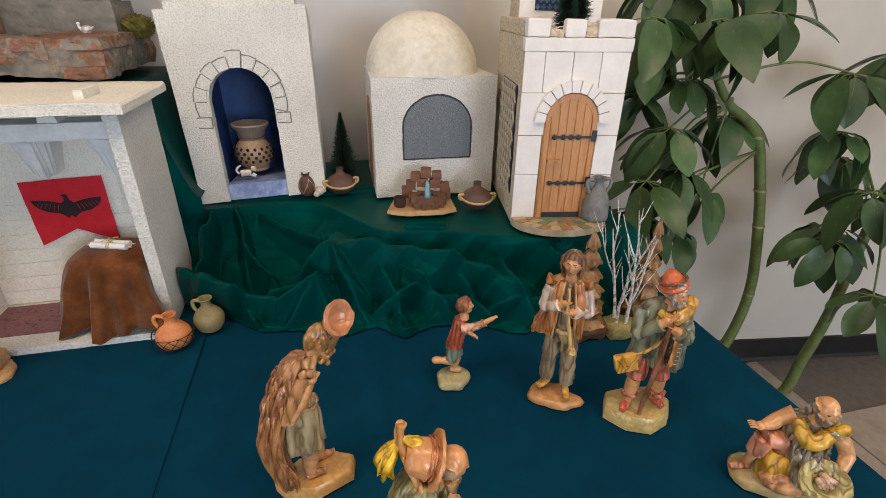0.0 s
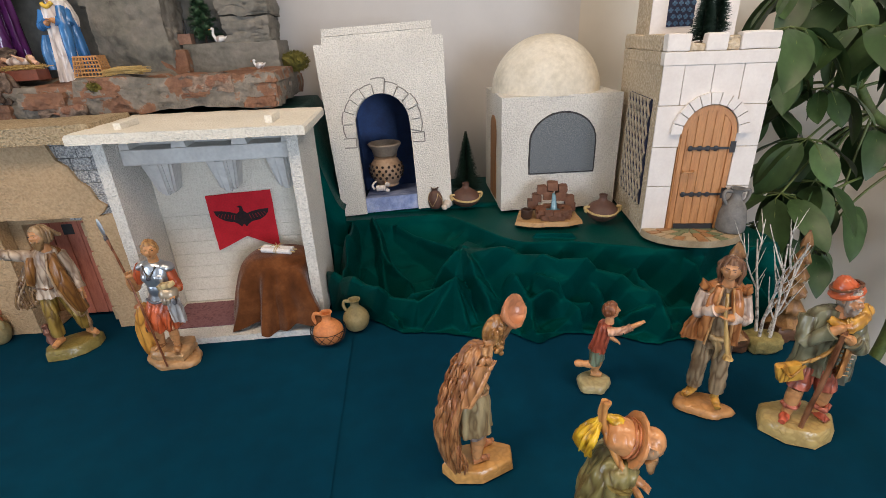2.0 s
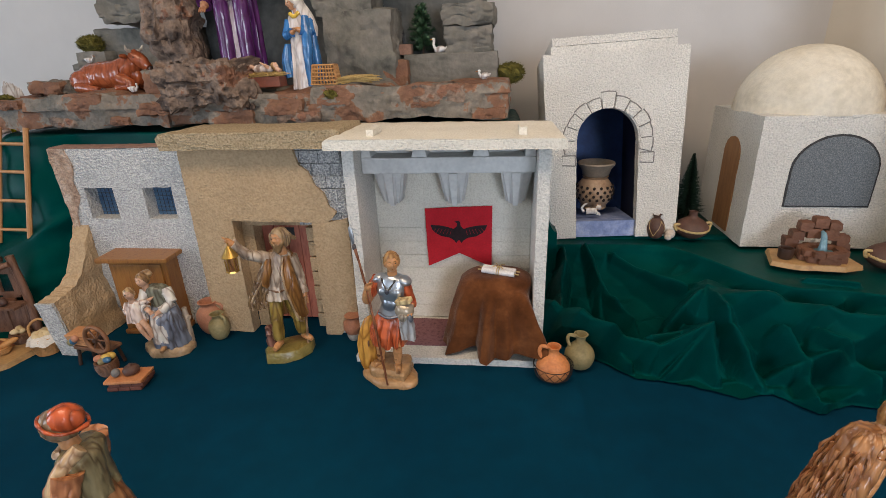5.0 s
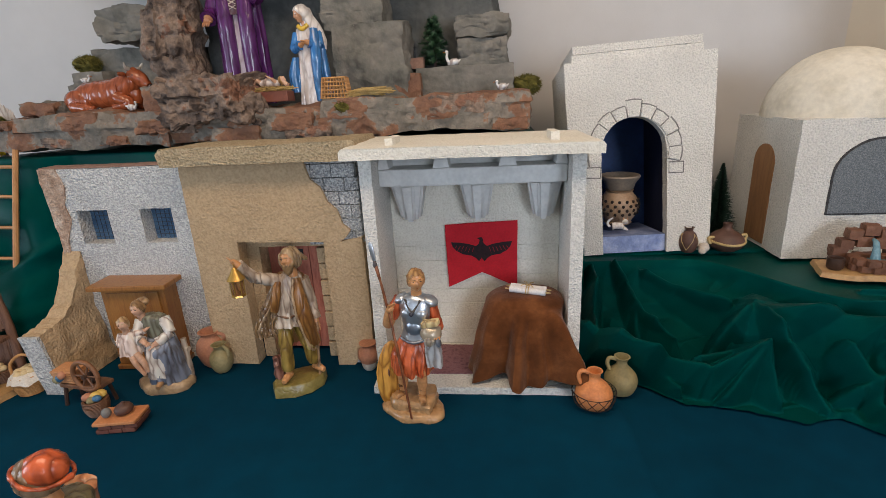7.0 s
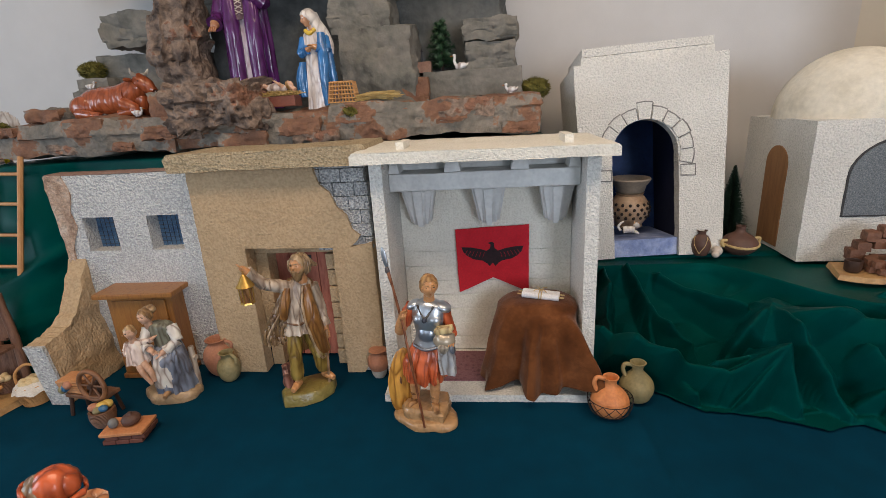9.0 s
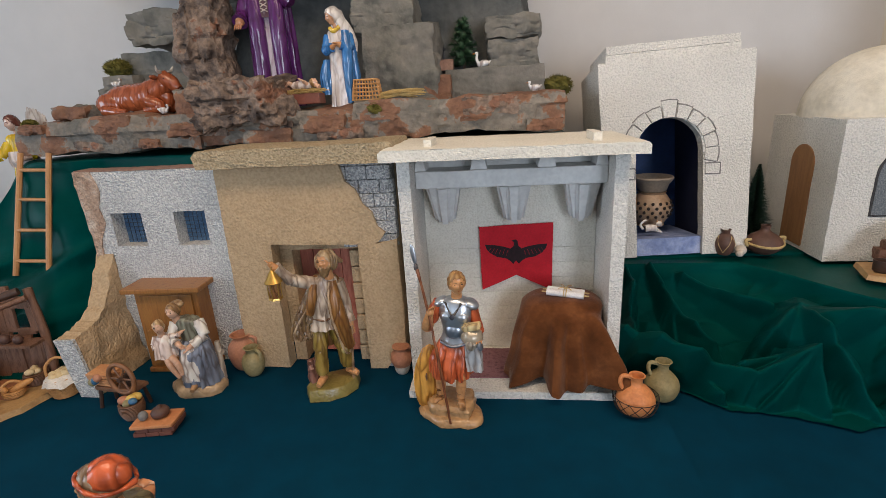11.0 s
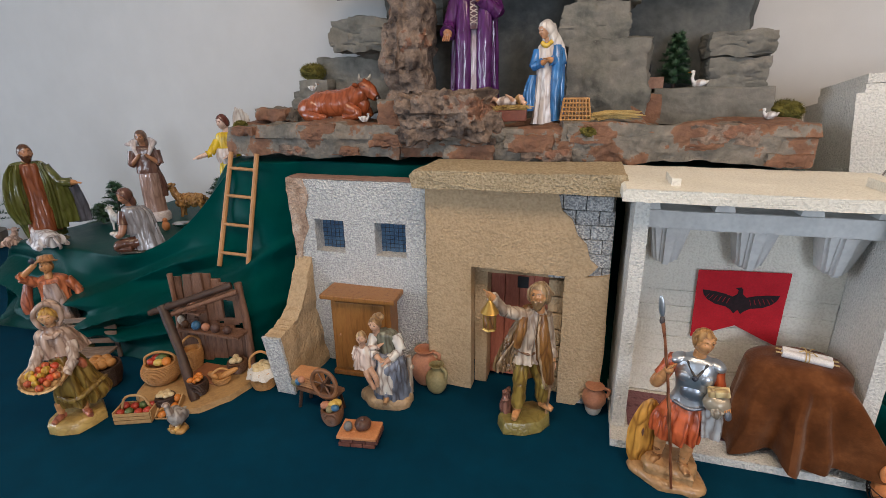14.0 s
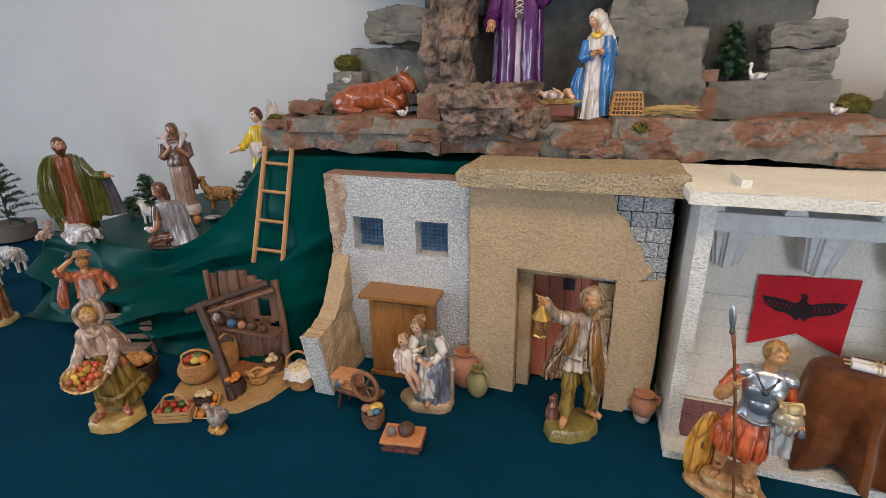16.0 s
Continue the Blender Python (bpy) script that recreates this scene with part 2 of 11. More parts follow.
def prism(bm, pts, y0, y1, mat=0):
    """A polygon of (x, z) drawn out from y0 to y1."""
    a = [bm.verts.new((x, y0, z)) for x, z in pts]
    b = [bm.verts.new((x, y1, z)) for x, z in pts]
    fs = [bm.faces.new(a), bm.faces.new(b[::-1])]
    for i in range(len(pts)):
        j = (i + 1) % len(pts)
        fs.append(bm.faces.new((a[i], b[i], b[j], a[j])))
    for f in fs:
        f.material_index = mat
    return a + b


def rough(bm, amp=0.0008, scale=60.0, length=0.012):
    """Breaks long edges and shakes the corners a little."""
    for _ in range(5):
        es = [e for e in bm.edges if e.calc_length() > length]
        if not es:
            break
        bmesh.ops.subdivide_edges(bm, edges=es, cuts=1, use_grid_fill=True)
    for v in bm.verts:
        v.co += noise.noise_vector(v.co * scale) * amp + noise.noise_vector(v.co * scale * 0.2) * amp
    return bm


def lathe(bm, profile, n=28, c=(0, 0, 0), mat=0, squash=1.0):
    rings = []
    for r, z in profile:
        rings.append([bm.verts.new((c[0] + r * math.cos(2 * math.pi * i / n), c[1] + squash * r * math.sin(2 * math.pi * i / n), c[2] + z)) for i in range(n)])
    for a, b in zip(rings, rings[1:]):
        for i in range(n):
            f = bm.faces.new((a[i], a[(i + 1) % n], b[(i + 1) % n], b[i]))
            f.material_index = mat
    for r, flip in ((rings[0], True), (rings[-1], False)):
        f = bm.faces.new(r[::-1] if flip else r)
        f.material_index = mat
    return [v for r in rings for v in r]


def tube(bm, pts, radii, n=10, mat=0, flat=1.0, caps=True):
    """A round bar along points; radii one number or one per point."""
    pts = [Vector(p) for p in pts]
    if isinstance(radii, (int, float)):
        radii = [radii] * len(pts)
    radii = [float(r) for r in radii]
    rings = []
    up = None
    for i, p in enumerate(pts):
        d = (pts[min(i + 1, len(pts) - 1)] - pts[max(i - 1, 0)]).normalized()
        if up is None:
            up = d.orthogonal().normalized()
        up = (up - d * up.dot(d)).normalized()
        sd = d.cross(up)
        rings.append([bm.verts.new(p + radii[i] * (up * math.cos(2 * math.pi * k / n) + sd * math.sin(2 * math.pi * k / n) * flat)) for k in range(n)])
    for a, b in zip(rings, rings[1:]):
        for k in range(n):
            bm.faces.new((a[k], a[(k + 1) % n], b[(k + 1) % n], b[k])).material_index = mat
    if caps:
        bm.faces.new(rings[0][::-1]).material_index = mat
        bm.faces.new(rings[-1]).material_index = mat
    return [v for r in rings for v in r]


def spline(pts, k=6):
    """Points on a smooth curve through pts (any number of coordinates)."""
    P = [np.array(p, float) for p in pts]
    out = []
    for i in range(len(P) - 1):
        p0, p1, p2, p3 = P[max(i - 1, 0)], P[i], P[i + 1], P[min(i + 2, len(P) - 1)]
        for j in range(k):
            t = j / k
            out.append(0.5 * (2 * p1 + (p2 - p0) * t + (2 * p0 - 5 * p1 + 4 * p2 - p3) * t * t + (3 * p1 - p0 - 3 * p2 + p3) * t ** 3))
    out.append(P[-1])
    return out


def ball(bm, c, r, mat=0, seg=16, rings=10, m=None, shake=0.0, scale=40.0):
    r = (r, r, r) if isinstance(r, (int, float)) else r
    o = Vector(c)

    def at(p):
        if shake:
            p = p * (1 + shake * noise.noise(p * 1.7 + o * scale))
        p = Vector((p.x * r[0], p.y * r[1], p.z * r[2]))
        return bm.verts.new((m @ p if m else p) + o)
    rows = []
    for j in range(1, rings):
        b = math.pi * j / rings
        rows.append([at(Vector((math.sin(b) * math.cos(2 * math.pi * i / seg), math.sin(b) * math.sin(2 * math.pi * i / seg), math.cos(b)))) for i in range(seg)])
    top, low = at(Vector((0, 0, 1))), at(Vector((0, 0, -1)))
    for i in range(seg):
        k = (i + 1) % seg
        bm.faces.new((top, rows[0][i], rows[0][k])).material_index = mat
        bm.faces.new((low, rows[-1][k], rows[-1][i])).material_index = mat
        for p, q in zip(rows, rows[1:]):
            bm.faces.new((p[i], q[i], q[k], p[k])).material_index = mat
    return [top, low] + [v for w in rows for v in w]


def rock(bm, c, size, seed=0, cuts=9, amp=0.12, blocky=0.75, mat=0, turn=0.0, holes=0.0):
    """A boulder: a rounded block with broken faces."""
    t = bmesh.new()
    bmesh.ops.create_cube(t, size=2.0)
    bmesh.ops.subdivide_edges(t, edges=list(t.edges), cuts=cuts, use_grid_fill=True)
    o = Vector((seed * 3.17, seed * 1.71, seed * 0.93))
    big = max(size)
    rot = Matrix.Rotation(radians(turn), 3, "Z")
    for v in t.verts:
        p = v.co.copy()
        s = p.normalized() * 1.25
        p = s.lerp(p, blocky)
        q = Vector((p.x * size[0], p.y * size[1], p.z * size[2])) / 2
        u = q / big
        d = noise.noise(u * 3.2 + o) * 1.0 + 0.45 * noise.noise(u * 7.5 + o) + (0.28 if holes else 0.12) * noise.noise(u * 17 + o)
        st = noise.cell(Vector((u.x * 4, u.y * 4, u.z * 6)) + o) - 0.5
        q += p.normalized() * big * amp * (d + 0.35 * st)
        if not holes:
            la = (u.z * 4.5 + 1.1 * noise.noise(u * 2.0 + o)) % 1.0
            q -= Vector((p.x, p.y, 0)) * big * amp * 0.32 * max(0.0, 1 - abs(la - 0.5) / 0.10)
        if holes:
            w = noise.voronoi(u * 9 + o)[0][0]
            q -= p.normalized() * holes * max(0.0, 0.28 - w) / 0.28
        v.co = rot @ q + Vector(c)
    pick = {v: bm.verts.new(v.co) for v in t.verts}
    for f in t.faces:
        bm.faces.new([pick[v] for v in f.verts]).material_index = mat
    t.free()
    return list(pick.values())


def arch_pts(cx, half, z0, spring, n=14, rise=None):
    """Outline of a round-headed opening from its right foot over the top to its left foot."""
    rise = rise or half
    pts = [(cx + half, z0)]
    pts += [(cx + half * math.cos(math.pi * i / n), spring + rise * math.sin(math.pi * i / n)) for i in range(n + 1)]
    pts.append((cx - half, z0))
    return pts


# ---- room ----
def room():
    def wall(name, pts, label, mat="wall_paint"):
        bm = bmesh.new()
        a = [bm.verts.new((x, y, FLOOR_Z)) for x, y in pts]
        b = [bm.verts.new((x, y, CEIL_Z)) for x, y in pts]
        bm.faces.new(a)
        bm.faces.new(b[::-1])
        for i in range(len(pts)):
            j = (i + 1) % len(pts)
            bm.faces.new((a[i], a[j], b[j], b[i]))
        tagged(part(name, bm, mat), label, "wall", kind="structure")
    wall("wall_north", [(-4.0, 1.40), (0.39, 1.40), (0.39, 1.55), (-4.0, 1.55)], "off-white painted wall behind the display")
    ang = (1.19 - 1.40) / (1.79 - 0.39)
    wall("wall_northeast", [(0.39, 1.401), (3.4, 1.401 + 3.01 * ang), (3.4, 1.6 + 3.01 * ang), (0.39, 1.6)], "off-white painted wall behind the plant, lamp warmth put into its colour", "wall_warm")
    wall("wall_east", [(3.4, -3.6), (3.55, -3.6), (3.55, 1.6), (3.4, 1.6)], "plain off-white painted wall")
    # west wall with an opening made up for the added light
    for y0, y1, z0, z1 in ((-3.6, -1.5, FLOOR_Z, CEIL_Z), (0.0, 1.55, FLOOR_Z, CEIL_Z), (-1.5, 0.0, FLOOR_Z, 0.0), (-1.5, 0.0, 1.5, CEIL_Z)):
        tagged(part("wall_west", boxed(-4.15, -4.0, y0, y1, z0, z1), "wall_paint"), "off-white painted wall beside the window", "wall", kind="structure")
    bm = bmesh.new()
    for y in (-1.5, -0.78, -0.06):
        box(bm, -4.12, -4.06, y, y + 0.06, 0.062, 1.438)
    for z in (0.0, 1.44):
        box(bm, -4.12, -4.06, -1.5, 0.0, z, z + 0.06)
    tagged(part("window_3", bm, "ceiling_white"), "white frame of an unseen window in the wall", "window", kind="structure")
    # south wall with its two window openings
    for x0, x1, z0, z1 in ((-4.15, -3.7, FLOOR_Z, CEIL_Z), (-1.7, 0.6, FLOOR_Z, CEIL_Z), (2.0, 3.55, FLOOR_Z, CEIL_Z), (-3.7, -1.7, FLOOR_Z, -0.05), (-3.7, -1.7, 1.55, CEIL_Z), (0.6, 2.0, FLOOR_Z, -0.05), (0.6, 2.0, 1.55, CEIL_Z)):
        tagged(part("wall_south", boxed(x0, x1, -3.75, -3.6, z0, z1), "wall_paint"), "off-white painted wall beside the window", "wall", kind="structure")
    for nm, x0, x1 in (("window_1", -3.7, -1.7), ("window_2", 0.6, 2.0)):
        bm = bmesh.new()
        for x in (x0, (x0 + x1) / 2 - 0.03, x1 - 0.06):
            box(bm, x, x + 0.06, -3.72, -3.66, 0.012, 1.488)
        for z in (-0.05, 1.49):
            box(bm, x0, x1, -3.72, -3.66, z, z + 0.06)
        tagged(part(nm, bm, "ceiling_white"), "white frame of an unseen window in the wall", "window", kind="structure")
    tagged(part("ceiling", boxed(-4.15, 3.55, -3.75, 1.6, CEIL_Z, CEIL_Z + 0.1), "ceiling_white"), "plain white ceiling", "ceiling", kind="structure")
    bm = bmesh.new()
    box(bm, -4.15, 3.55, -3.75, 1.6, FLOOR_Z - 0.1, FLOOR_Z - 0.004)
    fl = tagged(part("floor", bm, "grout"), "brown ceramic tile floor", "floor", kind="structure")
    # rubber base along the angled wall
    d = Vector((1, ang, 0)).normalized()
    nrm = Vector((d.y, -d.x, 0))
    bm = bmesh.new()
    prism(bm, [(0, 0), (0.014, 0), (0.008, 0.012), (0.008, 0.10), (0, 0.102)], 0.0, 2.9)
    bmesh.ops.transform(bm, matrix=Matrix(((nrm.x, d.x, 0, 0.42), (nrm.y, d.y, 0, 1.401 + 0.03 * ang), (0, 0, 1, FLOOR_Z), (0, 0, 0, 1))), verts=bm.verts)
    tagged(part("baseboard", bm, "black_rubber"), "black rubber base along the wall", "baseboard", kind="structure")
    return fl


FLOOR = room()

# ---- tables and cloths ----
TX0, TX1, TY0, TY1 = -3.1, 0.65, 0.08, 1.38


def sheet(nx, ny, fn):
    """A grid of points fn(u, v), u and v from 0 to 1."""
    bm = bmesh.new()
    g = [[bm.verts.new(fn(i / nx, j / ny)) for j in range(ny + 1)] for i in range(nx + 1)]
    for i in range(nx):
        for j in range(ny):
            bm.faces.new((g[i][j], g[i + 1][j], g[i + 1][j + 1], g[i][j + 1]))
    return bm


def fold(x, y, k, seed):
    return noise.noise(Vector((x * k, y * k, seed)))


def tablecloth():
    # right cloth: top and the hanging end and front
    def hang(p, drop, along, out):
        w = 0.5 + 0.5 * math.sin(along * 21 + 2 * math.sin(along * 5.3))
        return p + out * (0.012 + 0.05 * w * min(1, drop / 0.5)) - Vector((0, 0, drop))

    def top(x, y):
        z = 0.0012 * fold(x, y, 3, 1.3) + 0.0012 * fold(x * 0.5, y, 11, 3.1) - 0.0006
        for cx in (0.05, 0.36):
            z += 0.0013 * math.exp(-abs(x - cx - 0.02 * fold(y, 1, 3, 4)) / 0.006)
        return z

    def right(u, v):
        # u across x with the last part hanging over the end; v from front hang to the back
        lx = -0.262 + u * (TX1 + 0.262 + 0.6)
        ly = TY0 - 0.6 + v * (TY1 - TY0 + 0.6)
        dx, dy = max(0, lx - TX1), max(0, TY0 - ly)
        p = Vector((min(lx, TX1), max(ly, TY0), 0))
        p.z = top(p.x, p.y) if not (dx or dy) else 0
        if dx and dx >= dy:
            return hang(p, dx, ly, Vector((1, 0, 0)))
        if dy:
            return hang(p, dy, lx, Vector((0, -1, 0)))
        return p
    c = part("tablecloth", sheet(150, 150, right), "teal_cloth", smooth=True)
    tagged(c, "dark teal cotton cloth spread over the display table", "tablecloth", group="cloths on the table")

    def left(u, v):
        lx = TX0 + u * (-0.247 - TX0)
        ly = TY0 - 0.6 + v * (TY1 - TY0 + 0.6)
        dy = max(0, TY0 - ly)
        p = Vector((lx, max(ly, TY0), 0.0016 + 0.0014 * fold(lx, ly, 2.4, 7.7) + 0.0012 * fold(lx * 0.5, ly, 11, 5.1)))
        for cx in (-1.35, -0.86):
            p.z += 0.0012 * math.exp(-abs(lx - cx - 0.02 * fold(ly, 1, 3, 4)) / 0.006)
        p.z += 0.002 * math.exp(-abs(ly - 0.52 - 0.03 * fold(lx, 2, 2, 1)) / 0.01) * max(0, fold(lx, ly, 4, 9))
        if lx > -0.2475 - 0.012:
            p.z += 0.001 + 0.0022 * max(0.0, fold(lx * 2, ly, 26, 2.0))
        return hang(p, dy, lx, Vector((0, -1, 0))) if dy else p
    c = part("tablecloth", sheet(300, 150, left), "teal_cloth", smooth=True)
    tagged(c, "dark teal cotton cloth with its hem lapped over the next", "tablecloth", group="cloths on the table")
    tb = thing("folding_table", pose(-1.05, 0.69, 0), "long table hidden under teal cloth", "table")
    part("tabletop", boxed(-1.68, 1.68, -0.58, 0.58, -0.035, -0.006, bevel=0.004), "brown_door", tb)
    for x in (-1.6, 0.0, 1.6):
        for y in (-0.5, 0.5):
            part("leg", boxed(x - 0.02, x + 0.02, y - 0.02, y + 0.02, FLOOR_Z, -0.036), "iron_black", tb)


tablecloth()


def smooth01(a, b, x):
    t = min(1, max(0, (x - a) / (b - a)))
    return t * t * (3 - 2 * t)


# crests of the folds in the green drape: points of a line in plan with their height, then the fall on its far and near side
CRESTS = [
    ([(-0.300, 0.900, 0.075), (-0.240, 0.846, 0.080), (-0.170, 0.806, 0.066), (-0.117, 0.776, 0.070), (-0.043, 0.783, 0.112)], 1.1, 1.0),
    ([(-0.043, 0.783, 0.114), (-0.098, 0.750, 0.030)], 0.8, 1.6), ([(-0.043, 0.783, 0.114), (-0.020, 0.742, 0.030)], 1.5, 0.9),
    ([(-0.018, 0.875, 0.134), (0.004, 0.800, 0.090), (0.042, 0.726, 0.012)], 0.42, 2.0), ([(-0.018, 0.875, 0.132), (-0.080, 0.842, 0.078)], 1.0, 1.5),
    ([(-0.018, 0.875, 0.132), (0.060, 0.835, 0.136), (0.122, 0.798, 0.137), (0.190, 0.778, 0.118), (0.258, 0.760, 0.097), (0.350, 0.705, 0.055)], 0.5, 0.75),
    ([(-0.250, 1.010, 0.152), (-0.262, 0.930, 0.112), (-0.270, 0.860, 0.060)], 1.5, 1.3), ([(-0.200, 1.020, 0.150), (-0.185, 0.930, 0.098), (-0.130, 0.872, 0.062)], 1.6, 1.5),
    ([(-0.150, 1.000, 0.138), (-0.090, 0.950, 0.108), (-0.040, 0.900, 0.112)], 1.2, 1.2), ([(0.135, 0.860, 0.152), (0.205, 0.846, 0.154)], 0.6, 2.4),
    ([(0.075, 0.795, 0.100), (0.100, 0.735, 0.045), (0.090, 0.700, 0.012)], 1.3, 1.2), ([(0.118, 0.780, 0.104), (0.165, 0.735, 0.060), (0.185, 0.700, 0.014)], 1.2, 1.4),
    ([(0.075, 0.742, 0.048), (0.130, 0.752, 0.064), (0.205, 0.730, 0.052)], 1.0, 1.3), ([(0.210, 0.760, 0.084), (0.245, 0.715, 0.050), (0.280, 0.680, 0.012)], 1.2, 1.3),
    ([(0.300, 0.760, 0.104), (0.325, 0.700, 0.060), (0.330, 0.662, 0.014)], 1.1, 1.4), ([(0.270, 0.700, 0.046), (0.360, 0.705, 0.056), (0.430, 0.680, 0.040)], 1.0, 1.2),
    ([(0.385, 0.770, 0.130), (0.430, 0.705, 0.076), (0.450, 0.650, 0.014)], 1.0, 1.4), ([(0.480, 0.760, 0.130), (0.520, 0.700, 0.080), (0.560, 0.650, 0.014)], 1.0, 1.2),
    ([(-0.200, 0.835, 0.060), (-0.160, 0.775, 0.030)], 1.0, 1.4), ([(-0.130, 0.800, 0.074), (-0.075, 0.812, 0.078), (-0.052, 0.790, 0.100)], 1.4, 1.0),
]
LEAN_OUT = 0.6
HEM_X = (-0.33, -0.27, -0.214, -0.148, -0.067, 0.0, 0.055, 0.10, 0.16, 0.225, 0.317, 0.356, 0.45, 0.52, 0.64)
HEM_Y = (0.88, 0.862, 0.822, 0.762, 0.752, 0.716, 0.734, 0.690, 0.712, 0.704, 0.655, 0.668, 0.640, 0.655, 0.640)


def ridged(x, y, k, seed):
    """Sharp-crested folds, bent by a slow noise."""
    wx = x + 0.05 * fold(x, y, 5, seed + 3)
    wy = y + 0.05 * fold(x, y, 5, seed + 7)
    return (1 - min(1.0, 2.2 * abs(fold(wx, wy, k, seed)))) ** 1.4


def pleat(x, y, ang, k, seed):
    """Flat facets meeting in sharp creases, running across the direction ang."""
    a = radians(ang)
    s = (x * math.cos(a) + y * math.sin(a)) * k + 0.55 * fold(x, y, 4.5, seed) + seed
    f = s - math.floor(s)
    m = 0.5 + 0.5 * fold(x, y, 5.5, seed + 4)
    return (f / 0.36 if f < 0.36 else (1 - f) / 0.64) * smooth01(0.25, 0.75, m)


def hem_y(x):
    return float(np.interp(x, HEM_X, HEM_Y)) + 0.006 * fold(x, 0.3, 22, 1.0) + 0.004 * fold(x, 0.7, 50, 2.0)


def drape_heights(X, Y, hem):
    """Heights of the cloth over arrays of points: the slope from step to table, and the crests that stand on it."""
    edge = np.array([1.03 - 0.16 * smooth01(-0.06, 0.12, x) - 0.07 * smooth01(0.15, 0.40, x) for x in X[:, 0]])[:, None]
    low = np.array([1 - 0.9 * smooth01(0.57, 0.64, x) for x in X[:, 0]])[:, None]
    bend = np.array([[(fold(x, y, 9, 2.0), fold(x, y, 9, 5.0), fold(x, y, 30, 1.0), ridged(x * 0.8 + y * 0.5, y * 1.2 - x * 0.45, 11, 5.1), pleat(x, y, 58, 13, 3.3), pleat(x, y, 118, 17, 7.7)) for x, y in zip(*r)] for r in zip(X, Y)])
    U, V = X + 0.012 * bend[..., 0] + 0.0025 * bend[..., 2], Y + 0.012 * bend[..., 1]
    run = np.clip((Y - hem) / (edge - hem), 0, 1)
    layers = [0.1545 * low * run ** 2.1]
    for pts, far, near in CRESTS:
        # the folds lean forward, so their crests start further back
        pts = [(x, y + (LEAN_OUT - 0.25) * max(0.0, z - 0.154 * (y - hem_y(x)) / (1.06 - hem_y(x))), z) for x, y, z in pts]
        best = np.zeros_like(X)
        for (ax, ay, az), (bx, by, bz) in zip(pts, pts[1:]):
            dx, dy = bx - ax, by - ay
            ln = math.hypot(dx, dy)
            s = ((U - ax) * dx + (V - ay) * dy) / (ln * ln)
            d = ((U - ax) * dy - (V - ay) * dx) / ln
            q = np.clip(s, 0, 1)
            over = np.abs(s - q) * ln
            best = np.maximum(best, 1.08 * (az + (bz - az) * q) - 2.5 * np.where(d > 0, near, far) * (np.sqrt(d * d + 0.00002) - 0.0045) - 1.5 * over)
        layers.append(best * low)
    k = 0.0016
    z = k * np.log(np.sum([np.exp(np.clip(w, 0, 0.2) / k) for w in layers], 0)) - k * math.log(len(layers))
    free = np.clip((0.155 - layers[0]) / 0.03, 0, 1)
    return np.maximum(z + free * (0.012 * (bend[..., 3] - 0.35) + 0.026 * (bend[..., 4] - 0.2) + 0.019 * (bend[..., 5] - 0.2)), 0.0)


def finer(P):
    """Twice as many points along both ways, on smooth curves."""
    for ax in (0, 1):
        P = np.swapaxes(P, 0, ax)
        E = np.concatenate([P[:1] * 2 - P[1:2], P, P[-1:] * 2 - P[-2:-1]])
        mid = (9 * (E[1:-2] + E[2:-1]) - E[:-3] - E[3:]) / 16
        out = np.empty((2 * len(P) - 1,) + P.shape[1:])
        out[0::2], out[1::2] = P, mid
        P = np.swapaxes(out, 0, ax)
    return P


def drape_right():
    nu, nv = 300, 130
    xs = np.linspace(-0.299, 0.64, nu)
    hem = np.array([hem_y(x) for x in xs])[:, None]
    T = np.linspace(0, 1, nv)[None, :]
    X = np.repeat(xs[:, None], nv, 1)
    Y = hem + (1.06 - hem) * T
    Z = drape_heights(X, Y, hem)
    k = np.clip(T / 0.03, 0, 1)
    P = np.stack([X, Y - LEAN_OUT * np.clip(Z - 0.154 * T, 0, 1) * k, 0.0045 + np.maximum(0, Z - 0.0045) * k], -1)
    P[:, -1, 2] = 0.1555 * np.array([1 - 0.9 * smooth01(0.57, 0.64, x) for x in xs])
    Q = finer(P)
    # flat run back over the step
    m = Q.shape[0]
    back = 12
    G = np.zeros((m, Q.shape[1] + back, 3))
    G[:, :Q.shape[1]] = Q
    for k in range(back):
        t = (k + 1) / back
        G[:, Q.shape[1] + k] = Q[:, -1]
        G[:, Q.shape[1] + k, 1] += (1.30 - Q[:, -1, 1]) * t
    n = G.shape[1]
    me = bpy.data.meshes.new("draped_cloth")
    I = np.arange(m * n).reshape(m, n)
    F = np.stack([I[:-1, :-1], I[1:, :-1], I[1:, 1:], I[:-1, 1:]], -1).reshape(-1, 4)
    me.from_pydata([tuple(p) for p in G.reshape(-1, 3).tolist()], [], [tuple(f) for f in F.tolist()])
    me.polygons.foreach_set("use_smooth", [True] * len(me.polygons))
    me.materials.append(MAT["green_cloth"])
    me.update()
    c = new("draped_cloth", me)
    tagged(c, "crumpled dark green satin-like cloth draped over a low step", "cloth", group="green drapes")


drape_right()


